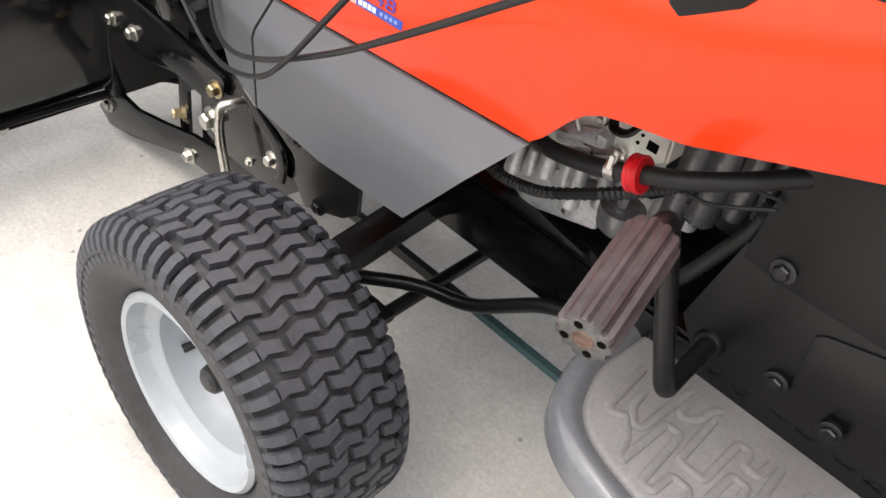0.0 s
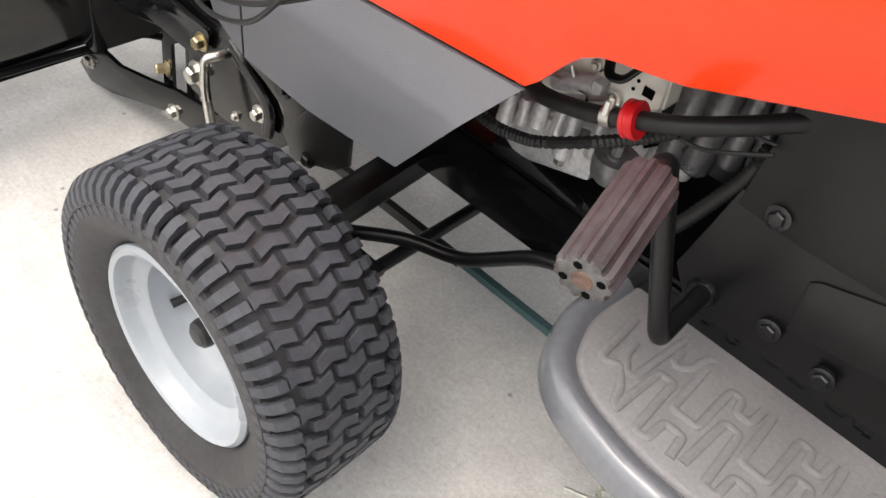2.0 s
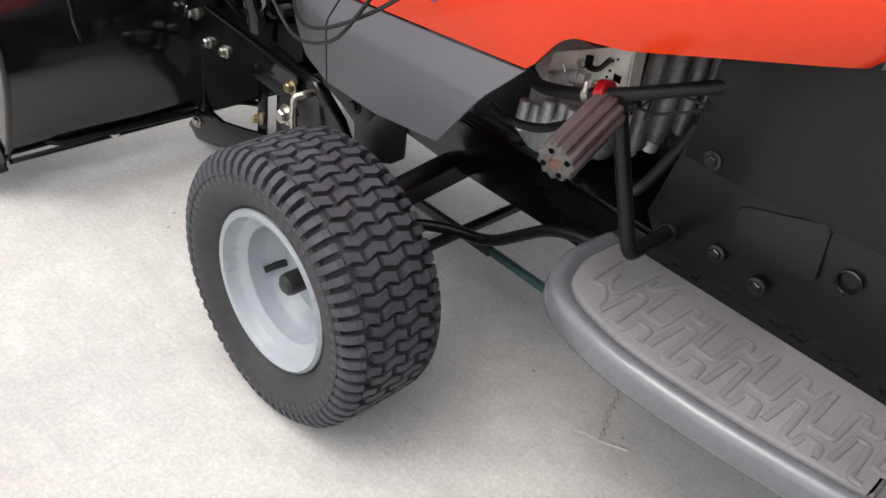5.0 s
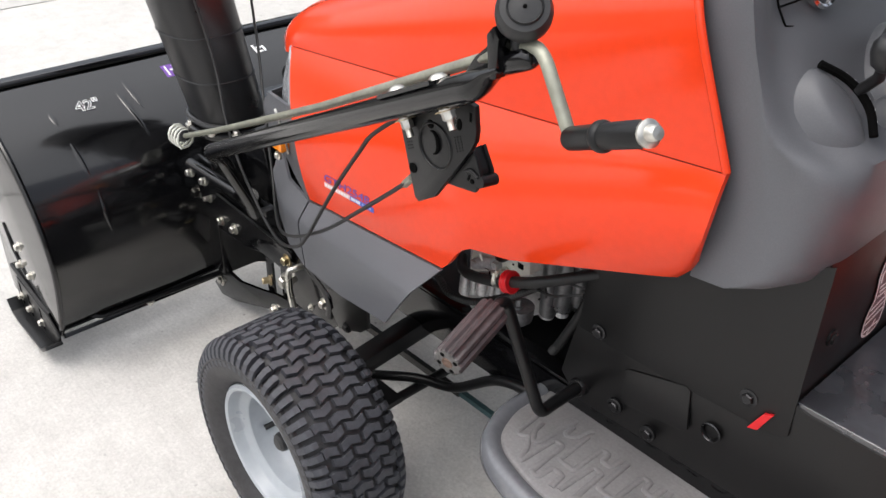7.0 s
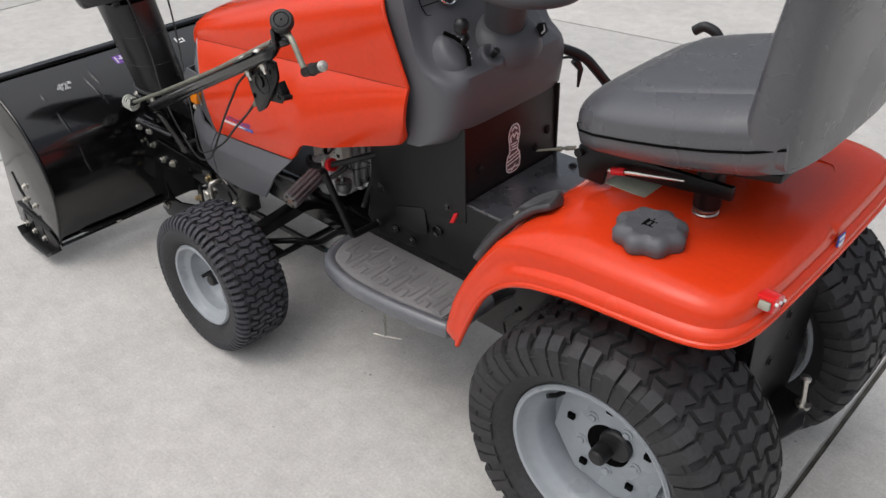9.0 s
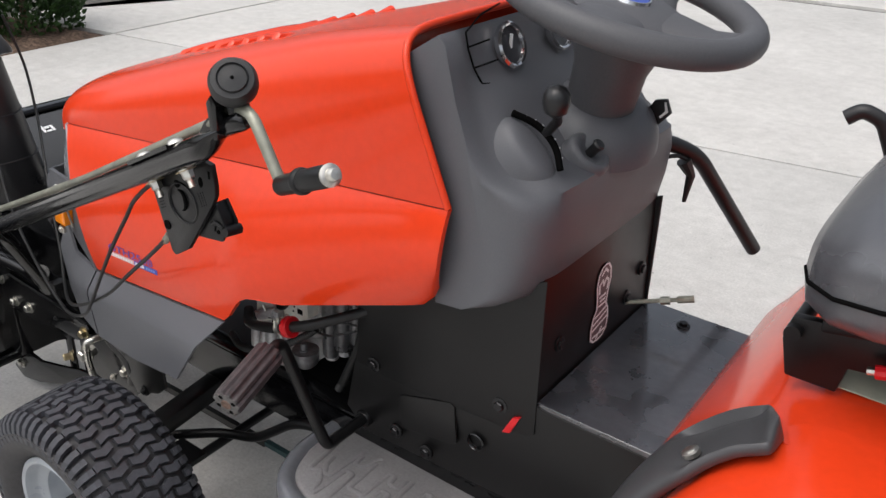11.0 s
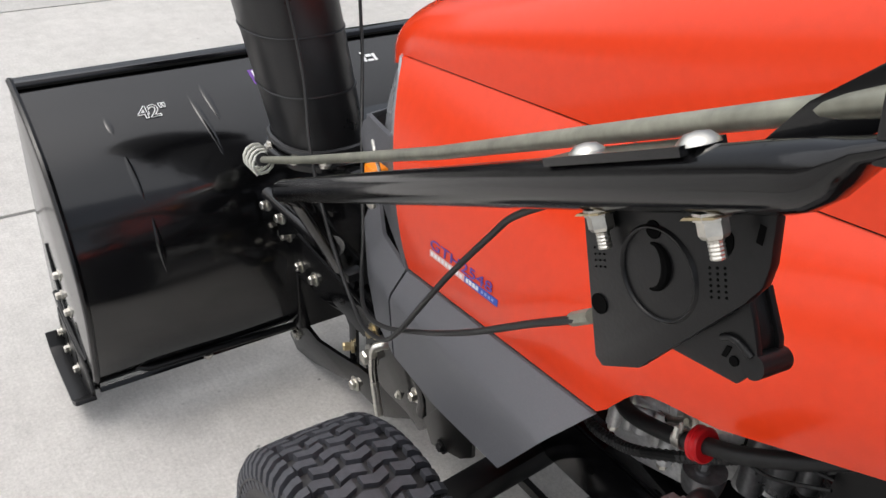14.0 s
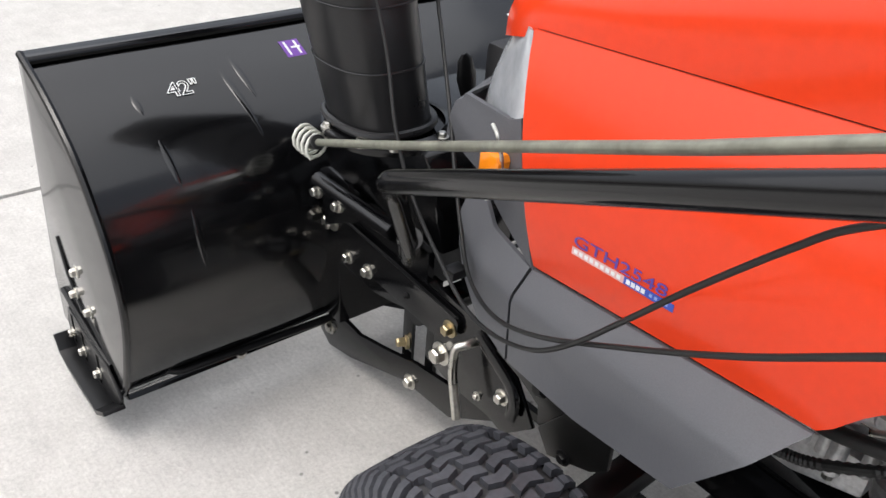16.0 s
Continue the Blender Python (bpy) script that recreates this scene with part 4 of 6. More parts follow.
# a maker's name whose first bars alone show beside the chute
for y0, wd, mt in ((-0.156, 0.004, WHITE), (-0.138, 0.004, WHITE), (-0.147, 0.016, WHITE)):
    a, b = (0.105, 0.155) if wd < 0.01 else (0.125, 0.132)
    part("maker_bar", sheet([[on_housing(a, y0, 0.0012), on_housing(a, y0 + wd, 0.0012)], [on_housing(b, y0, 0.0012), on_housing(b, y0 + wd, 0.0012)]], 0.0004, (-0.5, 0, -0.5)), mt, housing, "white printed bar", 0)
part("maker_tint", sheet([[on_housing(0.10, -0.162, 0.0007), on_housing(0.10, -0.128, 0.0007)], [on_housing(0.162, -0.162, 0.0007), on_housing(0.162, -0.128, 0.0007)]], 0.0003, (-0.5, 0, -0.5)), mat("violet_print", (0.16, 0.05, 0.35), 0.4), housing, "violet print behind the bars", 0)

# ---- mounting frame between thrower and tractor ----
mount = part("mounting_plate", prism([(-0.665, 0.345), (-0.595, 0.362), (-0.435, 0.335), (-0.30, 0.318), (-0.25, 0.318), (-0.19, 0.28), (-0.15, 0.225), (-0.20, 0.175), (-0.235, 0.184), (-0.30, 0.18), (-0.35, 0.187), (-0.357, 0.262), (-0.454, 0.235), (-0.50, 0.225), (-0.60, 0.225), (-0.672, 0.245)], "y", -0.190, -0.184), BLACK, thrower, "black steel mounting plate", 30, 0.0012)
part("mounting_bar", prism([(-0.655, 0.3235), (-0.62, 0.321), (-0.455, 0.3133), (-0.303, 0.305), (-0.298, 0.300), (-0.30, 0.283), (-0.345, 0.252), (-0.49, 0.258), (-0.515, 0.250), (-0.54, 0.234), (-0.60, 0.238), (-0.65, 0.255)], "y", -0.199, -0.192), BLACK, mount, "black flat bar along the plate", 30, 0.0016)
part("mounting_plate", prism([(-0.665, 0.352), (-0.595, 0.366), (-0.435, 0.337), (-0.264, 0.335), (-0.187, 0.295), (-0.13, 0.235), (-0.20, 0.168), (-0.285, 0.14), (-0.454, 0.212), (-0.672, 0.245)], "y", 0.193, 0.199), BLACK, thrower, "black steel mounting plate", 30, 0.0012)
part("plate_edge", tube([(-0.62, -0.1975, 0.3215), (-0.455, -0.1975, 0.3138), (-0.304, -0.1975, 0.3055)], 0.0022, 8), SATIN, mount, "turned edge")
part("edge_bar", tube(rounded([(-0.260, -0.197, 0.309), (-0.220, -0.199, 0.291), (-0.190, -0.199, 0.274), (-0.177, -0.199, 0.254), (-0.182, -0.199, 0.225)], 0.012), 0.0095, 10, 0.6, (0, 1, 0)), BLACK, mount, "folded rear edge")
part("frame_upright", box(-0.462, -0.438, -0.162, -0.156, 0.085, 0.30), BLACK, thrower, "upright bar", 30, 0.001)
part("frame_upright", box(-0.405, -0.385, -0.162, -0.154, 0.095, 0.30), BLACK, thrower, "upright bar", 30, 0.001)
part("cross_member", box(-0.66, -0.60, -0.19, 0.19, 0.10, 0.36), BLACK, thrower, "black cross member", 30, 0.003)
part("cross_tube", rod((-0.40, -0.19, 0.25), (-0.40, 0.19, 0.25), 0.02, 18), BLACK, thrower, "cross tube")
part("lower_arm", prism([(-0.69, 0.028), (-0.655, 0.075), (-0.62, 0.094), (-0.568, 0.090), (-0.49, 0.112), (-0.416, 0.136), (-0.321, 0.155), (-0.25, 0.20), (-0.235, 0.16), (-0.328, 0.094), (-0.441, 0.084), (-0.592, 0.024), (-0.66, 0.008)], "y", -0.172, -0.164), BLACK, thrower, "curved black lower arm", 30, 0.0015)
for (x, y, z, r, mt) in ((-0.606, -0.199, 0.302, 0.0150, STEEL), (-0.560, -0.199, 0.260, 0.0100, STEEL), (-0.507, -0.199, 0.264, 0.0105, STEEL), (-0.313, -0.199, 0.283, 0.0115, BRASS), (-0.336, -0.190, 0.220, 0.0160, STEEL), (-0.255, -0.190, 0.202, 0.006, STEEL), (-0.209, -0.190, 0.235, 0.0105, STEEL), (-0.41, -0.199, 0.278, 0.0045, SATIN)):
    part("mount_bolt", bolt((x, y, z), (0, -1, 0), r * 0.76, r), mt, mount, "hexagon bolt with washer", 20)
part("arm_bolt", bolt((-0.424, -0.172, 0.094), (0, -1, 0), 0.009, 0.010), STEEL, thrower, "bright bolt with a wide washer", 20)
part("arm_bolt", bolt((-0.655, -0.172, 0.05), (0, -1, 0), 0.009, 0.008), STEEL, thrower, "bright bolt", 20)
part("stop_bolt", bolt((-0.452, -0.162, 0.150), (-0.4, -0.9, 0), 0.008, 0.016), BRASS, thrower, "yellow zinc stop bolt", 20)
part("hook_pin", tube(rounded([(-0.262, -0.190, 0.294), (-0.262, -0.212, 0.296), (-0.271, -0.224, 0.291), (-0.273, -0.224, 0.25), (-0.258, -0.222, 0.176)], 0.012), 0.0062, 12), STEEL, thrower, "bright hooked retaining pin")
brace = part("brace", rod((-0.586, -0.236, 0.393), (-0.398, -0.236, 0.402), 0.0125, 18), BLACK, thrower, "short brace tube")
for p in ((-0.572, -0.246, 0.383), (-0.517, -0.246, 0.386)):
    part("brace_bolt", bolt(p, (0, -1, 0.1), 0.0068, 0.010), STEEL, brace, "bright hexagon bolt", 20)
part("brace_lug", prism([(-0.590, 0.31), (-0.605, 0.40), (-0.58, 0.412), (-0.53, 0.408), (-0.50, 0.36)], "y", -0.222, -0.214), BLACK, brace, "welded lug", 30, 0.0015)
part("chute_base", prism([(-0.66, 0.36), (-0.655, 0.47), (-0.63, 0.488), (-0.42, 0.488), (-0.40, 0.47), (-0.37, 0.36)], "y", -0.175, 0.10), BLACK, thrower, "black fan housing below the chute", 30, 0.004)
part("chute_flange", lathe([(0.06, -0.012), (0.094, -0.012), (0.096, -0.006), (0.094, 0.0), (0.08, 0.004)], (-0.53, -0.155, 0.492), (0, 0, 1), 40), BLACK, thrower, "round chute flange", 40)
for a in (200, 255, 300, 330, 20):
    p = V((-0.53 + 0.088 * math.cos(radians(a)), -0.155 + 0.088 * math.sin(radians(a)), 0.492))
    part("flange_bolt", bolt(p, (0, 0, 1), 0.0065, 0.008), STEEL, thrower, "bright bolt", 20)
part("rear_bracket", prism([(-0.36, 0.40), (-0.30, 0.47), (-0.26, 0.47), (-0.27, 0.36), (-0.33, 0.33)], "y", -0.16, -0.154), BLACK, thrower, "black bracket plate", 30, 0.001)

# Upright leaf-shaped black blade beside the chute
part("black_blade", tube([(-0.50, -0.030, 0.46), (-0.50, -0.034, 0.50), (-0.50, -0.044, 0.545), (-0.50, -0.050, 0.572), (-0.50, -0.052, 0.580)], 0.012, 14, 0.5, (1, 0, 0), radii=[0.006, 0.011, 0.017, 0.012, 0.004]), SATIN, thrower, "black leaf-shaped blade")

# ---- discharge chute with deflector ----
def chute_ring(k, grow=0.0):
    c = V((lerp(-0.534, -0.566, k), lerp(-0.166, -0.211, k), lerp(0.492, 0.765, k)))
    sz = lerp(0.92, 1.04, k)
    out = []
    for q in range(36):
        a = 2 * math.pi * q / 36
        out.append(c + V(((0.077 * sz + grow) * math.copysign(abs(math.cos(a)) ** 0.8, math.cos(a)), (0.070 * sz + grow) * math.copysign(abs(math.sin(a)) ** 0.8, math.sin(a)), 0.0)))
    return out


chute = part("chute", loft([chute_ring(k / 10) for k in range(11)]), CHUTEBLACK, thrower, "black plastic discharge chute", 40)
for k in (0.35, 0.66):
    rr = [p for p in chute_ring(k, 0.0006)]
    part("chute_rib", tube(rr + [rr[0]], 0.0016, 6), CHUTEBLACK, chute, "moulded rib")
part("chute_foot", tube((lambda r: r + [r[0]])(chute_ring(0.04, 0.004)), 0.006, 8), CHUTEBLACK, chute, "bottom bead")
dl = part("deflector", loft([[V((-0.575 + 0.10 * math.cos(a) * s - 0.11 * k, -0.212 + 0.105 * math.sin(a) * s - 0.05 * k, 0.755 + 0.17 * k + 0.03 * math.cos(a) * (1 - k))) for a in (2 * math.pi * q / 32 for q in range(32))] for k, s in ((0, 1.0), (0.05, 1.04), (0.4, 1.02), (0.8, 0.95), (1.0, 0.9))]), CHUTEBLACK, chute, "tilting black deflector hood", 40)
part("deflector_bolt", bolt((-0.49, -0.275, 0.775), (0.7, -0.7, 0), 0.007, 0.008), SATIN, dl)

# ---- crank, support tube and trigger ----
tube_pts = rounded([(-0.374, -0.225, 0.385), (-0.30, -0.315, 0.54), (-0.262, -0.351, 0.574), (0.10, -0.410, 0.755), (0.430, -0.4645, 0.9195)], 0.03)
support = part("crank_support", tube(tube_pts, 0.0128, 18), BLACK, thrower, "bent black support tube")
part("support_foot", join(rod((-0.40, -0.205, 0.355), (-0.365, -0.235, 0.41), 0.017, 16), box(-0.43, -0.36, -0.205, -0.195, 0.33, 0.38)), BLACK, thrower, "tube socket", 40)
crank = part("crank_rod", tube(rounded([(-0.60, -0.243, 0.449), (-0.30, -0.301, 0.586), (0.10, -0.379, 0.775), (0.464, -0.4505, 0.957), (0.505, -0.465, 0.976), (0.542, -0.4695, 0.921)], 0.019, 9), 0.0052, 14), ROD, thrower, "long galvanised crank rod")
part("rod_eye", tube([V((-0.592, -0.245, 0.453)) + V((0.010 * (k / 40 - 0.5) * 4.2, 0.018 * math.cos(a), 0.019 * math.sin(a))) for k, a in ((k, 2 * math.pi * k / 11) for k in range(41))], 0.0026, 8), PLATE, crank, "bright wire coil on the worm end")
part("rod_boot", rod((-0.585, -0.246, 0.456), (-0.56, -0.251, 0.468), 0.0105, 14), PLASTIC, crank, "black sleeve")
GRIP, GAX = V((0.546, -0.4722, 0.9195)), V((0.085, -0.0245, 0.041)).normalized()
part("crank_grip", lathe([(0.0, -0.002), (0.0076, -0.002), (0.0087, 0.0008), (0.0089, 0.035), (0.0104, 0.0356), (0.0113, 0.038), (0.0113, 0.0405), (0.0102, 0.043), (0.0092, 0.0436), (0.0093, 0.0795), (0.0088, 0.0805), (0.0087, 0.0855), (0.0078, 0.0875), (0.0, 0.088)], GRIP, GAX, 28), SATIN, crank, "black turned grip", 50)
part("grip_nut", lathe([(0.0, 0.0), (0.0092, 0.0), (0.0094, 0.002), (0.0076, 0.003), (0.0058, 0.0035), (0.0056, 0.0085), (0.0044, 0.0105), (0.0, 0.011)], GRIP + GAX * 0.0878, GAX, 20), STEEL, crank, "bright cap nut", 50)
# the tube's end is flattened into a tongue that carries the bearing
rings = []
for k, (x, y, z, rw_, rh, lift) in enumerate(((0.420, -0.4629, 0.9145, 0.0128, 0.0128, 0.0), (0.432, -0.4649, 0.9205, 0.0129, 0.0127, 0.0), (0.441, -0.466, 0.925, 0.0133, 0.0120, 0.0005), (0.449, -0.466, 0.9285, 0.0137, 0.0100, 0.0024), (0.455, -0.4655, 0.931, 0.0138, 0.0072, 0.005), (0.461, -0.4645, 0.934, 0.0134, 0.0045, 0.0072), (0.474, -0.462, 0.9405, 0.012, 0.0035, 0.0078))):
    along = V((0.88, -0.05, 0.45)).normalized()
    flatn = V((-0.45, 0.1, 0.88)).normalized()
    wide = along.cross(flatn).normalized()
    rings.append([V((x, y, z)) + flatn * lift + wide * rw_ * math.cos(a) + flatn * rh * math.sin(a) for a in (2 * math.pi * q / 20 for q in range(20))])
part("tube_tongue", loft(rings), BLACK, support, "flattened end of the tube", 60)
yoke = part("crank_bracket", join(prism([(0.461, 0.938), (0.469, 0.940), (0.470, 0.972), (0.464, 0.980), (0.457, 0.972)], "y", -0.472, -0.446), tube([(0.464, -0.4585, 0.9475), (0.490, -0.461, 0.9600), (0.4955, -0.4615, 0.9626), (0.4975, -0.4617, 0.9636)], 0.0085, 22, radii=[0.0088, 0.0088, 0.0074, 0.004])), BLACK, thrower, "black crank bearing bracket", 40, 0.0015)
part("bearing", lathe([(0.0062, 0.0), (0.0095, 0.0), (0.0105, 0.003), (0.009, 0.007), (0.0062, 0.008)], (0.476, -0.453, 0.967), (0.9, -0.3, 0.3), 24), PLASTIC, yoke, "black rubber bushing", 50)
part("strap", prism([(0.404, 0.914), (0.436, 0.928), (0.455, 0.945), (0.461, 0.962), (0.450, 0.966), (0.422, 0.940)], "y", -0.448, -0.445), BLACK, thrower, "flat black strap", 30, 0.0008)
kn = V((0.484, -0.462, 0.992))
kd = V((0.55, -0.55, 0.62)).normalized()
knob = part("control_knob", lathe([(0.0, -0.018), (0.011, -0.018), (0.018, -0.011), (0.0210, -0.002), (0.0210, 0.006), (0.018, 0.012), (0.0, 0.0135)], kn, kd, 32), PLASTIC, thrower, "round black control knob", 50)
part("knob_ring", lathe([(0.012, 0.013), (0.0128, 0.0148), (0.0136, 0.0133)], kn, kd, 28), PLASTIC, knob, "raised ring")
part("knob_dot", lathe([(0.0, 0.0148), (0.0014, 0.0146), (0.0016, 0.013)], kn, kd, 12), INNER, knob)
part("knob_stem", rod(kn - kd * 0.02, (0.47, -0.452, 0.970), 0.008, 14), PLASTIC, knob, "short stem")
# trigger bracket: a plate with its second leaf, ring pressing and pawl
tb = part("trigger_bracket", prism([(0.319, 0.850), (0.341, 0.777), (0.347, 0.774), (0.369, 0.788), (0.414, 0.851), (0.420, 0.862), (0.421, 0.872), (0.418, 0.894), (0.408, 0.896)], "y", -0.442, -0.436), SATIN, thrower, "black pressed control bracket", 30, 0.0012)
part("bracket_leaf", prism([(0.330, 0.845), (0.352, 0.79), (0.398, 0.838), (0.402, 0.872)], "y", -0.428, -0.424), SATIN, tb, "inner leaf", 30, 0.001)
part("ring_press", lathe([(0.0205, 0.0), (0.0210, 0.0014), (0.0218, 0.0016), (0.0228, 0.0)], (0.370, -0.442, 0.841), (0, -1, 0), 40), SATIN, tb, "pressed ring", 60)
part("crescent", tube([(0.366 + 0.0085 * math.cos(a), -0.4424, 0.843 + 0.011 * math.sin(a)) for a in (radians(-80 + 190 * k / 14) for k in range(15))], 0.003, 8, radii=[0.0005 + 0.0019 * math.sin(math.pi * k / 14) for k in range(15)]), INNER, tb, "dark crescent slot")
for x, z, r in ((0.339, 0.807, 0.0052), (0.363, 0.860, 0.0042)):
    part("bracket_hole", lathe([(0.0, 0.0006), (r, 0.0006), (r, -0.001), (0.0, -0.001)], (x, -0.442, z), (0, -1, 0), 20), INNER, tb, "hole")
for i in range(3):
    for j in range(6):
        part("embossed_dot", lathe([(0.0, 0.0004), (0.0006, 0.0004), (0.0007, -0.001)], (0.395 + 0.0035 * i + 0.0008 * j, -0.442, 0.858 - 0.0024 * j + 0.0018 * i), (0, -1, 0), 8), INNER, tb)
part("oval_hole", loft([[V((0.4005 + 0.0030 * math.cos(a), y, 0.872 + 0.0055 * math.sin(a))) for a in (2 * math.pi * q / 20 for q in range(20))] for y in (-0.4426, -0.4415)]), INNER, tb, "dark oval hole")
for i in range(3):
    for j in range(4):
        part("embossed_dot", lathe([(0.0, 0.0004), (0.0005, 0.0004), (0.0006, -0.001)], (0.3305 + 0.0028 * i + 0.0009 * j, -0.442, 0.834 - 0.0030 * j + 0.0014 * i), (0, -1, 0), 8), INNER, tb)
pawl = part("trigger_pawl", join(prism([(0.372, 0.800), (0.381, 0.8045), (0.4160, 0.8095), (0.4205, 0.8170), (0.4225, 0.8270), (0.4160, 0.8420), (0.4120, 0.8490), (0.400, 0.846)], "y", -0.4356, -0.4320), prism([(0.400, 0.842), (0.409, 0.850), (0.4205, 0.8300), (0.4225, 0.8200), (0.416, 0.818)], "y", -0.4205, -0.4170), prism([(0.398, 0.842), (0.407, 0.849), (0.417, 0.833), (0.4195, 0.823), (0.409, 0.824)], "y", -0.4325, -0.4200)), SATIN, tb, "black trigger pawl with two cheeks", 30, 0.0008)
part("pawl_barrel", join(rod((0.4215, -0.4362, 0.8225), (0.4215, -0.4165, 0.8198), 0.0056, 22), tube(rounded([(0.4045, -0.4362, 0.8270), (0.4085, -0.4366, 0.8300), (0.4130, -0.4366, 0.8300), (0.4200, -0.4362, 0.8265)], 0.003, 4), 0.0017, 10)), SATIN, pawl, "black pivot barrel", 40)
part("pawl_slot", prism([(0.4060, 0.8185), (0.4085, 0.8190), (0.4100, 0.8250), (0.4075, 0.8245)], "y", -0.4362, -0.4350), INNER, pawl)
part("pawl_hole", lathe([(0.0, 0.0006), (0.0023, 0.0006), (0.0024, -0.0008)], (0.4125, -0.4358, 0.8195), (0, -1, 0), 18), INNER, pawl)
part("side_slot", box(0.4125, 0.4155, -0.4423, -0.4410, 0.8790, 0.8870), INNER, tb, "dark slot at the rear edge")
td = (V((0.44, -0.466, 0.924)) - V((-0.262, -0.351, 0.574))).normalized()
tn = V((-0.45, 0, 0.89)).normalized()
for x0 in (0.842, 0.938):
    p = V((-0.262, -0.351, 0.574)).lerp(V((0.44, -0.466, 0.924)), x0)
    part("carriage_bolt", lathe([(0.0, 0.0052), (0.005, 0.0044), (0.0082, 0.0016), (0.0087, 0.0), (0.0, 0.0)], p + tn * 0.0135, tn, 24), STEEL, support, "domed carriage bolt", 60)
    part("bolt_shank", join(tube([p - tn * (0.011 + 0.0008 * q) for q in range(25)], 0.0034, 12, radii=[0.0034 if q % 2 else 0.0030 for q in range(25)]), bolt(p - tn * 0.0140, -tn, 0.0060, 0.0080, False), bolt(p - tn * 0.0135, -tn, 0.0070, 0.0016, False)), STEEL, support, "nut and threaded end", 25)
    part("thin_washer", prism([(-0.0105, -0.0010), (0.0085, -0.0004), (0.0105, 0.0006), (-0.0085, 0.0002)], "y", -0.0065, 0.0065), BRASS, support, "yellowish spring washer", 20).matrix_basis = Matrix.Translation(p - tn * 0.0131) @ Matrix((td, tn.cross(td), tn)).transposed().to_4x4()
sdl = part("saddle_plate", prism([(-0.011, -0.004), (0.011, -0.004), (0.011, 0.0), (-0.011, 0.0)], "x", 0, 0.1), BLACK, support, "flat saddle plate", 20)
sdl.matrix_basis = Matrix.Translation(V((-0.262, -0.351, 0.574)).lerp(V((0.44, -0.466, 0.924)), 0.815) + tn * 0.0145) @ Matrix((td, tn.cross(td), tn)).transposed().to_4x4()

# ---- control cables ----
CB = [(0.345, -0.43, 0.862), (0.29, -0.415, 0.835), (0.218, -0.397, 0.785), (0.181, -0.388, 0.748), (0.121, -0.379, 0.679), (0.069, -0.370, 0.615), (0.016, -0.358, 0.552), (-0.040, -0.342, 0.500), (-0.11, -0.325, 0.465), (-0.179, -0.303, 0.449), (-0.238, -0.291, 0.470), (-0.318, -0.272, 0.506), (-0.372, -0.260, 0.569), (-0.415, -0.244, 0.638), (-0.452, -0.24, 0.71), (-0.48, -0.25, 0.80), (-0.49, -0.28, 0.87)]
CA = [(0.325, -0.432, 0.786), (0.258, -0.412, 0.733), (0.176, -0.395, 0.668), (0.067, -0.361, 0.585), (-0.035, -0.343, 0.520), (-0.114, -0.322, 0.484), (-0.199, -0.280, 0.465), (-0.263, -0.242, 0.485), (-0.311, -0.216, 0.529), (-0.357, -0.191, 0.578), (-0.441, -0.143, 0.641), (-0.474, -0.126, 0.672), (-0.505, -0.115, 0.75), (-0.52, -0.13, 0.84)]
for pts in (CB, CA):
    part("control_cable", tube(spline(pts, 6), 0.0025, 8), HOSE, thrower, "thin black control cable", 60)
part("cable_ferrule", rod((0.327, -0.4325, 0.789), (0.305, -0.4235, 0.770), 0.0042, 10), ROD, thrower, "dull metal cable ferrule")
part("cable_clip", box(-0.232, -0.214, -0.290, -0.268, 0.452, 0.464), SATIN, thrower, "cable clip", 20, 0.002)

# ---- decals and marker lamp on the tractor ----
def side_y(x, z):
    f = (x + 0.128) / 0.645
    b = float(np.interp(x, [-0.128, 0.191], [-0.258, -0.266]))
    zb, zt = float(np.interp(x, [-0.128, 0.191], [0.512, 0.545])), lerp(0.735, 0.802, f)
    k = max(0.0, min(1.0, (z - zb) / (zt - zb)))
    return lerp(b, lerp(-0.222, -0.212, f), k) - 0.016 * math.sin(math.pi * k) ** 0.8


def decal_text(body, x, z, size, material, name, label, slope=0.06):
    cu = bpy.data.curves.new(name, "FONT")
    cu.body, cu.size, cu.extrude = body, size, 0.0002
    ob = new(name, cu)
    dg = bpy.context.evaluated_depsgraph_get()
    me = bpy.data.meshes.new_from_object(ob.evaluated_get(dg))
    bpy.data.objects.remove(ob)
    for v in me.vertices:
        px, pz = x + v.co.x * 1.75, z + v.co.y + v.co.x * 1.75 * slope
        v.co = V((px, side_y(px, pz) - 0.0012 - v.co.z, pz))
    me.materials.clear()
    me.materials.append(material)
    o2 = new(name, me)
    o2.parent = tractor
    o2["label"] = label
    return o2


def decal_bar(x0, x1, z0, z1, material, name, lift, slope=0.06, xo=-0.078):
    rows = []
    for i in range(7):
        x = lerp(x0, x1, i / 6)
        rows.append([V((x, side_y(x, z + (x - xo) * slope) - lift, z + (x - xo) * slope)) for z in (z0, z1)])
    return part(name, sheet(rows, 0.0003, (0, 1, 0)), material, tractor, "", 0)


decal_text("GTH2548", -0.078, 0.5680, 0.0160, mat("violet_blue_print", (0.10, 0.05, 0.32), 0.4), "model_mark", "blue model lettering on the orange panel")
decal_bar(-0.078, -0.012, 0.5575, 0.5655, mat("pale_red_print", (0.72, 0.42, 0.40), 0.4), "decal_band", 0.0008)
decal_bar(-0.012, 0.045, 0.5575, 0.5655, BLUE, "decal_band", 0.0008)
for k in range(9):
    decal_bar(-0.075 + k * 0.0068, -0.0705 + k * 0.0068, 0.5595, 0.5637, WHITE, "decal_bar", 0.0011)
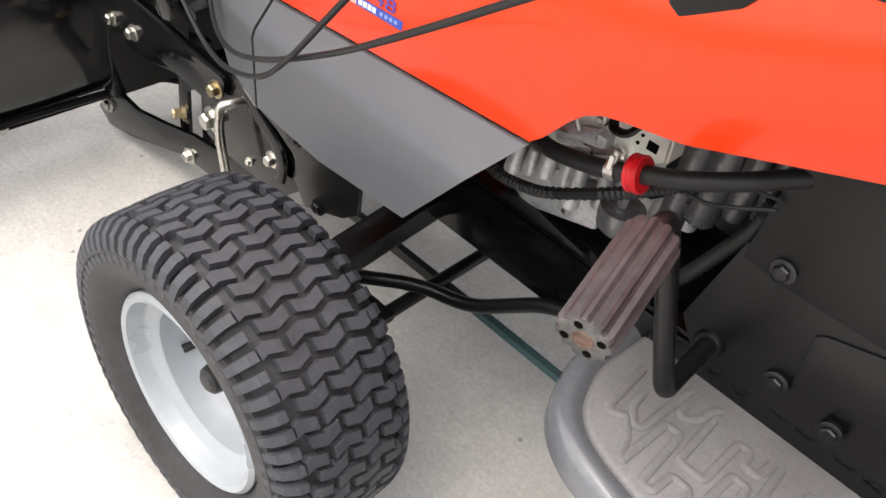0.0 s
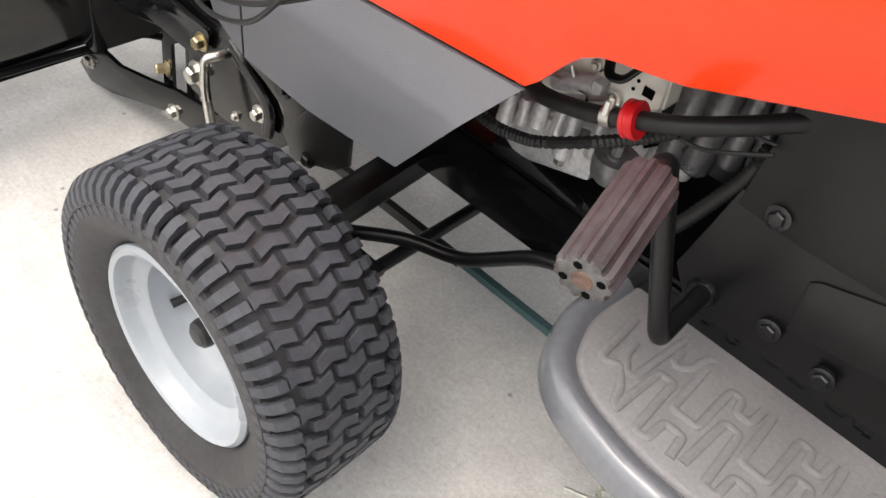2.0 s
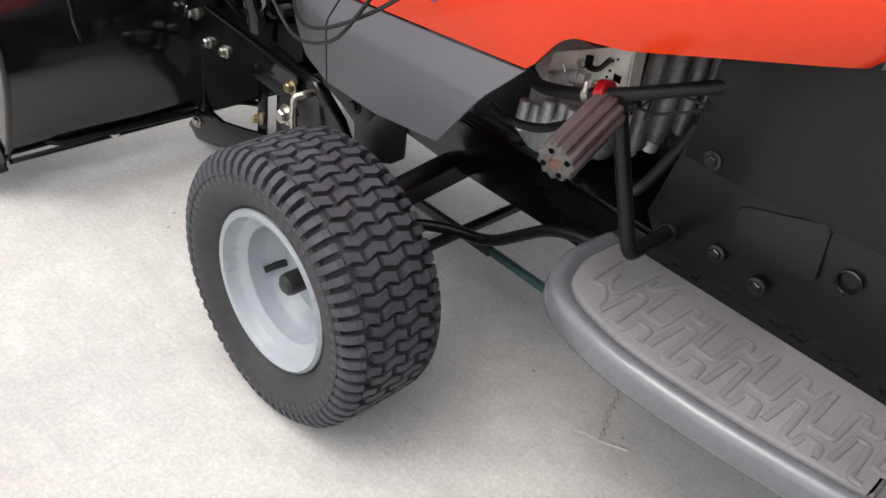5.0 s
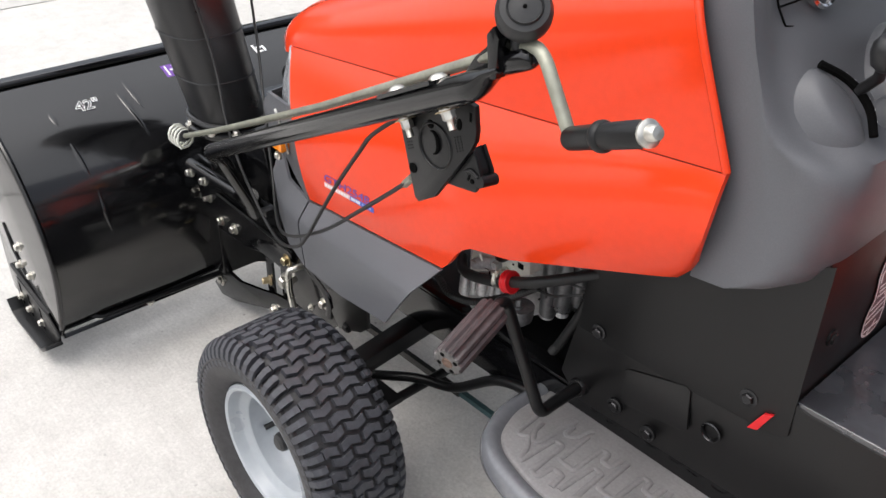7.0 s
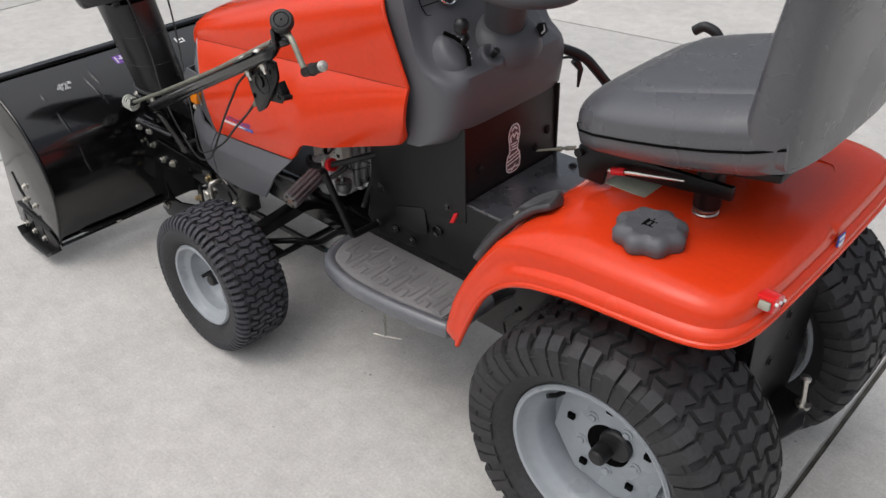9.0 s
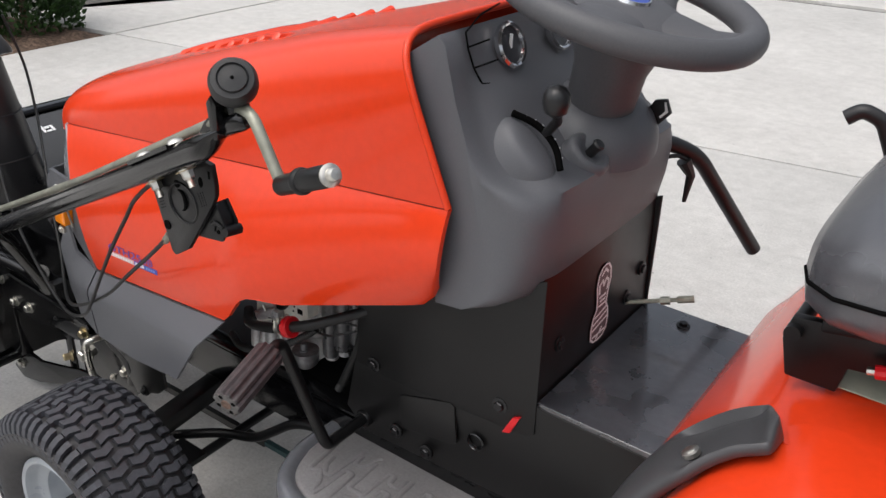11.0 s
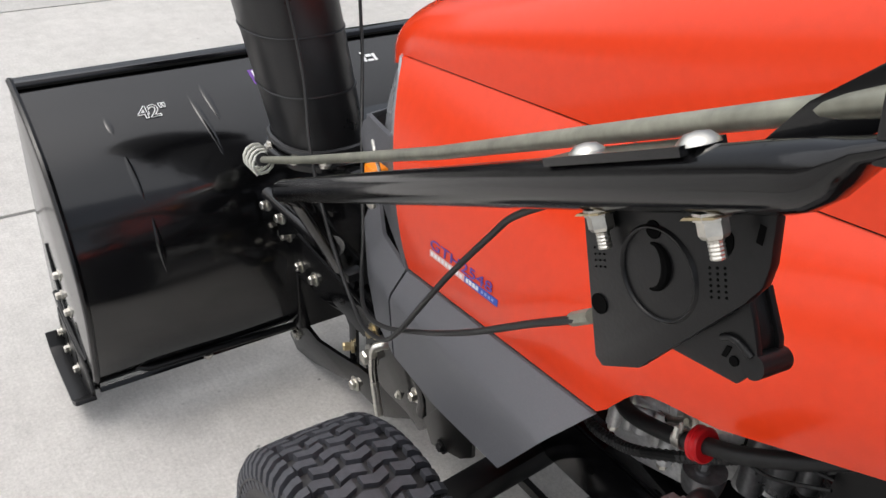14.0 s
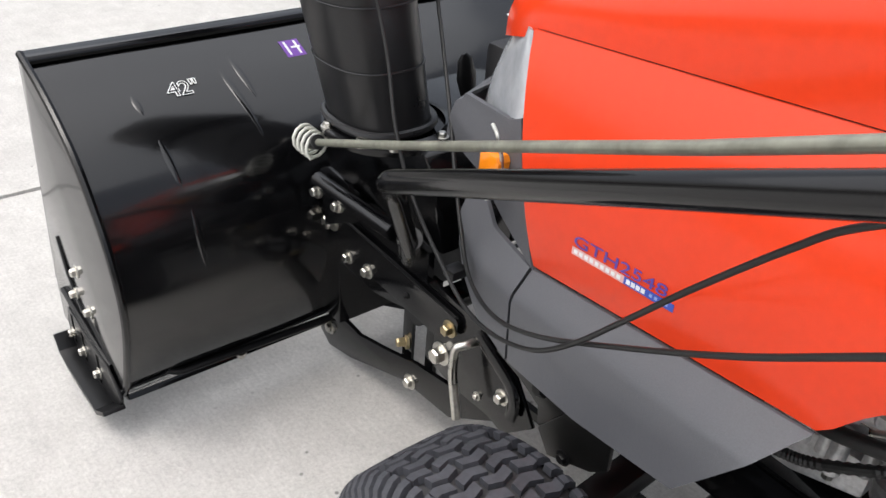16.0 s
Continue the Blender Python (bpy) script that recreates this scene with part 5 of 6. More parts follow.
for k in range(4):
    decal_bar(-0.009 + k * 0.0058, -0.0045 + k * 0.0058, 0.5592, 0.564, WHITE, "decal_bar", 0.0011)
for k in range(4):
    decal_bar(0.018 + k * 0.0058, 0.0212 + k * 0.0058, 0.5600, 0.5632, mat("pale_blue_print", (0.3, 0.4, 0.7), 0.4), "decal_bar", 0.0011)
ml = part("marker_lamp", prism([(-0.220, 0.572), (-0.193, 0.570), (-0.190, 0.602), (-0.195, 0.608), (-0.219, 0.607)], "y", -0.264, -0.246), AMBER, tractor, "amber marker lamp on a wire bracket", 30, 0.0018)
part("lamp_bracket", tube(rounded([(-0.194, -0.25, 0.565), (-0.191, -0.260, 0.61), (-0.198, -0.262, 0.632), (-0.213, -0.256, 0.636)], 0.006), 0.0022, 8), STEEL, ml, "bright wire bracket")
part("lamp_bolt", bolt((-0.206, -0.262, 0.561), (0, -1, 0), 0.005, 0.005), STEEL, ml)
# printed marks on the far half of the housing
for y0, w2, s0, s1 in ((0.060, 0.006, 0.105, 0.150), (0.068, 0.012, 0.118, 0.130), (0.068, 0.012, 0.141, 0.150), (0.082, 0.006, 0.118, 0.150)):
    part("maker_bar", sheet([[on_housing(s0, y0, 0.0012), on_housing(s0, y0 + w2, 0.0012)], [on_housing(s1, y0, 0.0012), on_housing(s1, y0 + w2, 0.0012)]], 0.0004, (-0.5, 0, -0.5)), WHITE, housing, "white printed bar", 0)

emb = []
for k in range(25):
    a = 2 * math.pi * k / 24
    emb.append([on_housing(0.205 + r * 1.25 * math.sin(a), 0.322 + r * 0.62 * math.cos(a), 0.0012) for r in (0.026, 0.036)])
part("maker_emblem", sheet(emb, 0.0004, (-0.5, 0, -0.5)), WHITE, housing, "white printed emblem ring", 0)
for s0, s1, y0, y1 in ((0.185, 0.193, 0.310, 0.334), (0.20, 0.208, 0.310, 0.334), (0.215, 0.223, 0.312, 0.330), (0.155, 0.168, 0.306, 0.312), (0.155, 0.168, 0.318, 0.324), (0.155, 0.168, 0.330, 0.336)):
    part("maker_bar", sheet([[on_housing(s0, y0, 0.0012), on_housing(s0, y1, 0.0012)], [on_housing(s1, y0, 0.0012), on_housing(s1, y1, 0.0012)]], 0.0004, (-0.5, 0, -0.5)), WHITE, housing, "white printed bar", 0)

# ---- steering wheel and dash controls ----
swc, swn = V((0.630, -0.014, 1.018)), V((0.22, 0.0, 0.975)).normalized()
swu = V((0, 1, 0))
sww = swn.cross(swu)
sw = part("steering_wheel", lathe([(0.141 + 0.0165 * math.cos(a), 0.0165 * math.sin(a)) for a in (2 * math.pi * k / 16 for k in range(16))], swc, swn, 64, closed=True), WHEELGREY, tractor, "dark grey moulded steering wheel", 60)
part("wheel_pad", lathe([(0.0, 0.004), (0.05, 0.0), (0.068, -0.008), (0.072, -0.02), (0.05, -0.035), (0.0, -0.04)], swc, swn, 40), WHEELGREY, sw, "padded hub")
for ang in (0, 180, 270):
    a = radians(ang + 8)
    d = swu * math.cos(a) + sww * math.sin(a)
    part("spoke", tube([swc + d * 0.05 - swn * 0.014, swc + d * 0.1 - swn * 0.012, swc + d * 0.142], 0.03, 14, 0.33, swn, radii=[0.045, 0.032, 0.03]), WHEELGREY, sw)
part("emblem", lathe([(0.0, 0.003), (0.02, 0.0025), (0.022, 0.0), (0.0, 0.0)], swc + swn * 0.003, swn, 28), BLUE, sw, "oval blue and white badge")
part("emblem_ring", lathe([(0.0205, 0.0), (0.0215, 0.0036), (0.0235, 0.0036), (0.0245, 0.0)], swc + swn * 0.002, swn, 28), CHROME, sw, "bright badge rim")
base = V((0.598, 0.010, 0.890))
cdir = (swc - base).normalized()
part("steering_column", lathe([(0.0, 0.0), (0.042, 0.0), (0.044, 0.05), (0.050, 0.07), (0.052, 0.105), (0.04, 0.115), (0.0, 0.116)], base, cdir, 32), WHEELGREY, tractor, "black steering column boot", 40)
part("column_collar", lathe([(0.0, -0.04), (0.084, -0.04), (0.080, -0.022), (0.070, -0.006), (0.056, 0.006), (0.046, 0.009), (0.0, 0.010)], base - cdir * 0.006, cdir, 40), GREY, dash, "domed collar round the column", 50)

# instrument panel, raised on the slope of the dash
pn = V((0.93, 0, 0.36)).normalized()
for y in (-0.073, 0.040):
    c = V((0.512, y, 0.957))
    g = part("gauge", lathe([(0.0235, -0.004), (0.027, 0.0), (0.0275, 0.006), (0.025, 0.0085), (0.0225, 0.007), (0.0215, 0.003)], c, pn, 40), CHROME, dash, "chrome gauge bezel")
    part("dial", lathe([(0.0, 0.003), (0.0225, 0.003), (0.0225, 0.0), (0.0, 0.0)], c, pn, 32), DIAL, g, "dark dial face")
    part("needle", box(c.x + 0.0015, c.x + 0.005, y - 0.001, y + 0.001, c.z - 0.002, c.z + 0.014), WHITE, g, "white needle")
    side = -1 if y < 0 else 1
    # grooves that mark off the blank switch covers beside the gauge
    for line in (((0.079, 0.012), (0.036, 0.013)), ((0.077, -0.010), (0.029, -0.010)), ((0.069, -0.028), (0.001, -0.040)), ((0.076, 0.027), (0.079, 0.010), (0.077, -0.010), (0.069, -0.028)), ((0.076, 0.027), (0.042, 0.040), (0.0, 0.046))):
        part("panel_groove", tube([c + V((-dz * 0.37 + 0.0012, side * dy, dz)) for dy, dz in line], 0.0011, 6), INNER, dash, "dark groove in the instrument panel")
# throttle quadrant and lever
qn, qa, qb = V((0.69, 0, 0.72)), V((-0.72, 0, 0.69)), V((0, 1, 0))
qc = V((0.587, -0.138, 0.863))
part("throttle_dome", loft([[qc + qn * h + qa * (0.043 * k * math.sin(a)) + qb * (0.025 * k * math.cos(a)) for a in (2 * math.pi * q / 32 for q in range(32))] for k, h in ((1.5, -0.022), (1.25, -0.008), (1.08, 0.001), (0.95, 0.007), (0.75, 0.0105), (0.45, 0.0125), (0.1, 0.013))]), GREY, dash, "rounded throttle housing", 60)
slot = [V(p) for p in ((0.562, -0.136, 0.902), (0.580, -0.122, 0.892), (0.596, -0.117, 0.881), (0.613, -0.121, 0.867), (0.626, -0.131, 0.849))]
part("throttle_slot", tube(spline(slot, 5), 0.0042, 8), INNER, dash, "curved slot of the throttle")
part("slot_marks", join(*[bolt(p + qb * 0.007, qn, 0.0014, 0.001, False) for p in spline(slot, 2)[1:8]]), WHITE, dash, "white marks beside the slot")
lever = part("throttle_lever", tube([slot[2], V((0.612, -0.122, 0.900)), V((0.620, -0.142, 0.922))], 0.0055, 12), PLASTIC, dash, "black throttle lever")
part("lever_knob", loft([[V((0.626, -0.155, 0.935)) + V((0.015 * math.cos(a) * r, 0.015 * math.sin(a) * r, h)) for a in (2 * math.pi * k / 20 for k in range(20))] for r, h in ((0.35, -0.018), (0.8, -0.013), (1.0, -0.002), (0.95, 0.007), (0.6, 0.014), (0.1, 0.0165))]), PLASTIC, lever, "flat black lever knob", 60)
part("choke_knob", lathe([(0.0, 0.007), (0.0062, 0.0065), (0.0078, 0.004), (0.0060, 0.0), (0.0060, -0.014), (0.0, -0.014)], (0.632, -0.058, 0.8575), (0.62, 0, 0.78), 20), PLASTIC, dash, "black choke knob")
part("choke_cup", lathe([(0.031, -0.03), (0.029, -0.003), (0.025, 0.002), (0.021, 0.0025), (0.017, 0.0), (0.012, -0.005), (0.0, -0.006)], (0.627, -0.060, 0.851), (0.62, 0, 0.78), 32), GREY, dash, "round boss behind the choke", 50)
part("ignition", lathe([(0.014, 0.0), (0.013, 0.005), (0.0, 0.006)], (0.628, 0.063, 0.848), (0.62, 0.1, 0.78), 24), PLASTIC, dash, "black ignition switch")
part("key_head", join(prism([(0.634, 0.868), (0.655, 0.858), (0.670, 0.876), (0.662, 0.893), (0.647, 0.889)], "y", 0.059, 0.065), rod((0.63, 0.062, 0.85), (0.65, 0.062, 0.874), 0.004)), PLASTIC, dash, "black key head", 30, 0.0015)
part("key_ring", prism([(0.6575, 0.868), (0.6665, 0.8775), (0.6625, 0.889), (0.6600, 0.889), (0.6625, 0.878), (0.6555, 0.8695)], "y", 0.0582, 0.0658), WHITE, dash, "pale slot in the key")

# ---- console fittings ----
for x, z in ((0.380, 0.497), (0.420, 0.398), (0.475, 0.388), (0.590, 0.526)):
    part("console_bolt", bolt((x, -0.1625 if z > 0.49 and x < 0.4 else -0.161, z), (0, -1, 0), 0.0075, 0.006), DARKSTEEL, tractor, "dark steel hexagon bolt", 20)
part("console_hole", lathe([(0.0135, 0.001), (0.012, 0.002), (0.0105, 0.0), (0.010, -0.006), (0.0, -0.006)], (0.556, -0.1605, 0.448), (0, -1, 0), 24), DARKSTEEL, tractor, "open hole with a dull rim", 40)
part("red_tag", prism([(0.598, 0.490), (0.610, 0.494), (0.623, 0.524), (0.612, 0.519)], "y", -0.166, -0.1605), RED, tractor, "small red plastic tag", 20, 0.0008)
part("console_panel", prism([(0.425, 0.462), (0.432, 0.468), (0.514, 0.494), (0.521, 0.489), (0.527, 0.432), (0.52, 0.425), (0.43, 0.41)], "y", -0.1628, -0.158), COVER, tractor, "raised cover plate", 30, 0.0018)
for y, z in ((-0.108, 0.612), (0.085, 0.592), (0.128, 0.62)):
    part("panel_bolt", bolt((0.6375, y, z), (1, 0, 0.03), 0.007, 0.005), SATIN, tractor, "black bolt", 20)
for x, y in ((0.712, 0.128),):
    part("tunnel_bolt", bolt((x, y, 0.5525), (0, 0, 1), 0.0065, 0.006), SATIN, tractor, "black bolt", 20)
# white outlined sticker on the rear panel, a tall figure shape of bars
def on_panel(y, z, lift=0.0008):
    return V((0.6395 - (z - 0.54) * 0.037 + lift, y, z))


SIL = [(0.0, 0.0), (0.012, 0.002), (0.02, 0.01), (0.022, 0.03), (0.019, 0.05), (0.012, 0.062), (0.014, 0.085), (0.018, 0.105), (0.015, 0.125), (0.008, 0.136), (0.0, 0.138)]
pts = [(y, z) for y, z in SIL] + [(-y, z) for y, z in SIL[-2:0:-1]]
cy, cz0 = 0.003, 0.565


def ribbon(pl, wdt, lift):
    """A flat printed stroke along a line on the panel."""
    b2 = bmesh.new()
    n = len(pl)
    for i in range(n - 1):
        a, b = V(pl[i]), V(pl[i + 1])
        t = (b - a).normalized()
        m = V((-t.y, t.x)) * wdt / 2
        q = [a + m - t * wdt * 0.3, b + m + t * wdt * 0.3, b - m + t * wdt * 0.3, a - m - t * wdt * 0.3]
        b2.faces.new([b2.verts.new(on_panel(cy + k.x * 1.08 + 0.006 * (k.y / 0.138 - 0.5), cz0 + k.y * 0.81, lift)) for k in q])
    return b2


sticker = part("sticker", ribbon(pts + [pts[0]], 0.0035, 0.0014), WHITE, tractor, "white outlined sticker on the black panel", 0)
strokes = [[(-0.016, 0.012), (0.016, 0.012)], [(-0.018, 0.026), (0.018, 0.034)], [(-0.018, 0.036), (0.018, 0.046)], [(-0.015, 0.048), (0.014, 0.055)], [(-0.008, 0.066), (0.009, 0.066)], [(-0.006, 0.074), (0.007, 0.074)],
           [(-0.01, 0.09), (-0.012, 0.105), (-0.004, 0.112), (0.0, 0.1)], [(0.01, 0.09), (0.012, 0.105), (0.005, 0.112), (0.0, 0.1)], [(-0.008, 0.122), (0.0, 0.13), (0.008, 0.122)], [(-0.006, 0.005), (0.007, 0.02)], [(-0.008, 0.082), (0.008, 0.082)]]
for sct in strokes:
    part("sticker_stroke", ribbon(sct, 0.0044, 0.0016), WHITE, sticker)
b2 = bmesh.new()
b2.faces.new([b2.verts.new(on_panel(cy + y * 1.08 + 0.006 * (z / 0.138 - 0.5), cz0 + z * 0.81, 0.0009)) for y, z in pts])
part("sticker_ground", b2, mat("sticker_dark_pink", (0.12, 0.08, 0.085), 0.4), sticker, "dark ground of the sticker", 0)

# ---- pedal ----
pa, pb = V((0.341, -0.392, 0.546)), V((0.323, -0.300, 0.566))
ax = (pb - pa).normalized()
u = ax.orthogonal().normalized()
w = ax.cross(u)


def rib_ring(c, k):
    out = []
    for i in range(44):
        a = 2 * math.pi * i / 44
        r = (0.0205 if i % 4 in (1, 2) else 0.0178) * k
        out.append(c + (u * math.cos(a) + w * math.sin(a)) * r)
    return out


pedal = part("pedal", loft([rib_ring(pa + ax * h, k) for h, k in ((0, 0.93), (0.002, 1), (0.09, 1), (0.094, 0.94))]), PEDALRUB, tractor, "ribbed rubber foot pedal", 30)
part("pedal_face", loft([rib_ring(pa, 0.93), rib_ring(pa - ax * 0.0008, 0.93), rib_ring(pa - ax * 0.0013, 0.88)]), PEDALEND, pedal, "worn grey pedal end")
part("pedal_rod_end", lathe([(0.0, 0.0016), (0.0056, 0.0018), (0.0062, 0.0024), (0.0070, 0.0022), (0.0075, 0.0012)], pa, -ax, 20), RUST, pedal, "ring of rust on the rod end")
for k in range(4):
    a = math.pi / 2 * k + 0.4
    c = pa - ax * 0.0012 + (u * math.cos(a) + w * math.sin(a)) * 0.0128
    part("pedal_slot", bolt(c, -ax, 0.0032, 0.0008, False), INNER, pedal, "dark slot in the pedal's end")
part("pedal_arm", tube(rounded([pb - ax * 0.01, pb + ax * 0.022, (0.360, -0.247, 0.405), (0.362, -0.240, 0.394), (0.357, -0.150, 0.388)], 0.014), 0.0085, 14), SATIN, tractor, "bent black pedal arm")
part("pivot_collar", lathe([(0.0, 0.012), (0.012, 0.012), (0.014, 0.009), (0.014, 0.0), (0.0, 0.0)], (0.357, -0.152, 0.388), (0, -1, 0), 20), SATIN, tractor, "pivot collar")

# raised pattern of the foot mat: two meanders that interlock, one from the console side and one from the outer side
def mat_line(pl):
    part("mat_rib", tube(rounded([(x, y, 0.3352) for x, y in pl], 0.004, 4), 0.0043, 12, 0.5, (0, 0, 1)), MATGREY, fmat)


for k in range(5):
    x = 0.397 + 0.067 * k
    far = -0.178 + 0.0016 * k
    inner = [(x, far), (x + 0.002, -0.240), (x + 0.027, -0.240), (x + 0.029, far)]
    if k < 4:
        inner = inner[:3] + [(x + 0.028, far - 0.004), (x + 0.040, far - 0.004), (x + 0.042, -0.199), (x + 0.056, -0.199), (x + 0.058, far)]
    mat_line(inner)
    near = -0.283 + max(0, k - 2) * 0.006
    outer = [(x - 0.030, near + 0.004), (x - 0.026, -0.216), (x - 0.011, -0.216), (x - 0.008, near), (x + 0.004, near), (x + 0.006, -0.257), (x + 0.024, -0.257), (x + 0.027, near)]
    mat_line(outer if k < 4 else outer[:5])
mat_line([(0.322, -0.181), (0.326, -0.241), (0.331, -0.245), (0.343, -0.237), (0.357, -0.257), (0.363, -0.276), (0.370, -0.277)])
mat_line([(0.338, -0.205), (0.340, -0.224), (0.352, -0.240), (0.359, -0.238), (0.366, -0.165)])
mat_line([(0.371, -0.178), (0.373, -0.196), (0.379, -0.198), (0.388, -0.189), (0.391, -0.169), (0.397, -0.163)])

# ---- engine bay ----
engine = part("engine_block", prism([(0.085, 0.372), (0.20, 0.385), (0.225, 0.41), (0.275, 0.44), (0.305, 0.495), (0.30, 0.53), (0.085, 0.53)], "y", -0.11, 0.10), ALU, tractor, "dull cast aluminium engine block", 30, 0.006)
part("block_flange", prism([(0.088, 0.384), (0.122, 0.364), (0.205, 0.390), (0.206, 0.43), (0.150, 0.428), (0.092, 0.408)], "y", -0.128, -0.108), ALU, engine, "bolted flange of the block", 30, 0.004)
for x, z, h, r in ((0.099, 0.396, 0.036, 0.009), (0.118, 0.405, 0.030, 0.0065), (0.136, 0.414, 0.034, 0.009), (0.158, 0.415, 0.04, 0.007), (0.172, 0.400, 0.054, 0.0095), (0.200, 0.42, 0.045, 0.007)):
    part("bolt_boss", lathe([(0.0, 0.0), (r * 0.8, 0.0), (r, 0.002), (r * 0.92, h - 0.002), (r * 0.75, h), (0.0, h)], (x, -0.132, z), (0, 0.05, 1), 16), ALU, engine, "cast bolt boss", 40)
for x, z in ((0.172, 0.399), (0.099, 0.395)):
    part("head_bolt", bolt((x, -0.132, z), (0, 0, -1), 0.006, 0.007, False), STEEL, engine, "small hexagon head", 20)
part("casting_rib", tube([(0.095, -0.118, 0.412), (0.17, -0.119, 0.436), (0.235, -0.119, 0.462), (0.295, -0.115, 0.505)], 0.005, 8), ALU, engine, "cast rib")
for x, z, h in ((0.252, 0.428, 0.08), (0.278, 0.446, 0.075)):
    part("casting_rib", rod((x, -0.113, z), (x + 0.012, -0.113, z + h), 0.011, 18), ALU, engine, "rounded cast rib")
part("joint_line", tube([(0.242, -0.1215, 0.455), (0.262, -0.1245, 0.475), (0.292, -0.118, 0.488)], 0.0016, 6), INNER, engine, "dark joint in the casting")
# upright dark cylinders of the starter and shroud beside the plate
for x, y, r, z0, z1 in ((0.272, -0.136, 0.0125, 0.452, 0.64), (0.2935, -0.130, 0.0145, 0.470, 0.65), (0.318, -0.128, 0.011, 0.49, 0.66), (0.338, -0.13, 0.008, 0.50, 0.66)):
    part("upright_housing", lathe([(0.0, z0), (r * 0.85, z0), (r, z0 + 0.004), (r, z1), (0.0, z1)], (x, y, 0), (0, 0, 1), 24), CASTDARK, engine, "dark rounded metal housing", 40)
part("shroud_backing", box(0.24, 0.355, -0.112, -0.106, 0.46, 0.66), SATIN, engine, "black shroud", 30, 0.002)
plate = part("governor_plate", prism([(0.150, 0.480), (0.155, 0.530), (0.258, 0.580), (0.262, 0.530), (0.245, 0.517), (0.220, 0.516), (0.19, 0.500)], "y", -0.172, -0.169), PLATE, engine, "pale zinc plated bracket full of holes", 20, 0.0006)
for x, z, r in ((0.231, 0.548, 0.0017), (0.236, 0.553, 0.0017), (0.2355, 0.541, 0.0017), (0.2335, 0.5325, 0.0017), (0.242, 0.557, 0.0015), (0.200, 0.532, 0.003), (0.208, 0.520, 0.002)):
    part("plate_hole", lathe([(r, 0.0), (r, 0.0006), (0.0, 0.0006)], (x, -0.1722, z), (0, -1, 0), 12), INNER, plate)
part("plate_hole", box(0.242, 0.252, -0.1728, -0.1718, 0.532, 0.5405), INNER, plate, "square hole")
part("plate_fold", prism([(0.2605, 0.53), (0.264, 0.53), (0.26, 0.58), (0.2565, 0.58)], "y", -0.172, -0.150), PLATE, plate, "folded edge")
part("solenoid", join(rod((0.168, -0.180, 0.505), (0.205, -0.180, 0.522), 0.0085, 18), box(0.205, 0.214, -0.186, -0.174, 0.515, 0.528)), ALU, engine, "small metal solenoid", 40)
part("linkage", join(rod((0.165, -0.186, 0.512), (0.222, -0.186, 0.516), 0.0018), rod((0.205, -0.186, 0.510), (0.225, -0.186, 0.522), 0.0035), bolt((0.222, -0.176, 0.516), (0, -1, 0), 0.005, 0.006), bolt((0.197, -0.174, 0.534), (0, -1, 0), 0.0035, 0.004), rod((0.18, -0.184, 0.528), (0.187, -0.184, 0.518), 0.0018)), STEEL, engine, "carburettor linkage rods")
part("clip_dark", tube(rounded([(0.208, -0.176, 0.548), (0.214, -0.184, 0.538), (0.228, -0.184, 0.541), (0.236, -0.178, 0.556)], 0.006), 0.0045, 10, 0.6), SATIN, engine, "black spring clip")
part("fuel_bowl", join(lathe([(0.0, 0.0), (0.012, 0.001), (0.019, 0.008), (0.021, 0.02), (0.021, 0.03), (0.0, 0.03)], (0.234, -0.152, 0.424), (0, 0, 1), 28), bolt((0.234, -0.156, 0.455), (0, 0, 1), 0.005, 0.012, True)), CASTDARK, engine, "round carburettor bowl", 40)
part("intake_hose", tube(spline([(0.12, -0.16, 0.485), (0.165, -0.197, 0.497), (0.218, -0.203, 0.512), (0.257, -0.202, 0.529), (0.294, -0.20, 0.546), (0.327, -0.186, 0.561), (0.350, -0.167, 0.570), (0.372, -0.148, 0.578)], 6), 0.0078, 14), HOSE, tractor, "thick black rubber hose")
clamp = part("hose_shutoff", lathe([(0.0078, -0.0060), (0.0145, -0.0062), (0.0160, -0.0048), (0.0158, -0.0020), (0.0150, -0.0012), (0.0150, 0.0012), (0.0158, 0.0020), (0.0160, 0.0048), (0.0145, 0.0062), (0.0078, 0.0060)], (0.256, -0.202, 0.5285), (0.045, 0.0, 0.017), 30, closed=True), RED, tractor, "bright red fuel shut-off ring", 40)
part("clip_tab", join(box(0.2335, 0.2375, -0.2135, -0.2105, 0.524, 0.537), box(0.2335, 0.2375, -0.208, -0.205, 0.527, 0.538)), PLATE, tractor, "pale spring clip tabs", 20, 0.0006)
part("hose_clip", lathe([(0.0078, -0.0045), (0.0095, -0.0045), (0.0095, 0.0045), (0.0078, 0.0045)], (0.236, -0.203, 0.5195), (0.045, 0, 0.017), 24, closed=True), STEEL, tractor, "spring steel hose clip", 40)
cpts = spline([(0.06, -0.15, 0.412), (0.109, -0.176, 0.422), (0.143, -0.178, 0.428), (0.173, -0.178, 0.440), (0.225, -0.178, 0.475), (0.257, -0.178, 0.500), (0.285, -0.178, 0.525)], 14)
part("conduit", tube(cpts, 0.006, 10, radii=[0.0062 if k % 2 else 0.0050 for k in range(len(cpts))]), HOSE, tractor, "corrugated wiring conduit", 30)
part("wire", tube(spline([(0.276, -0.178, 0.520), (0.305, -0.178, 0.522), (0.328, -0.178, 0.533), (0.356, -0.172, 0.547)], 6), 0.0018, 6), HOSE, tractor, "thin black wire")
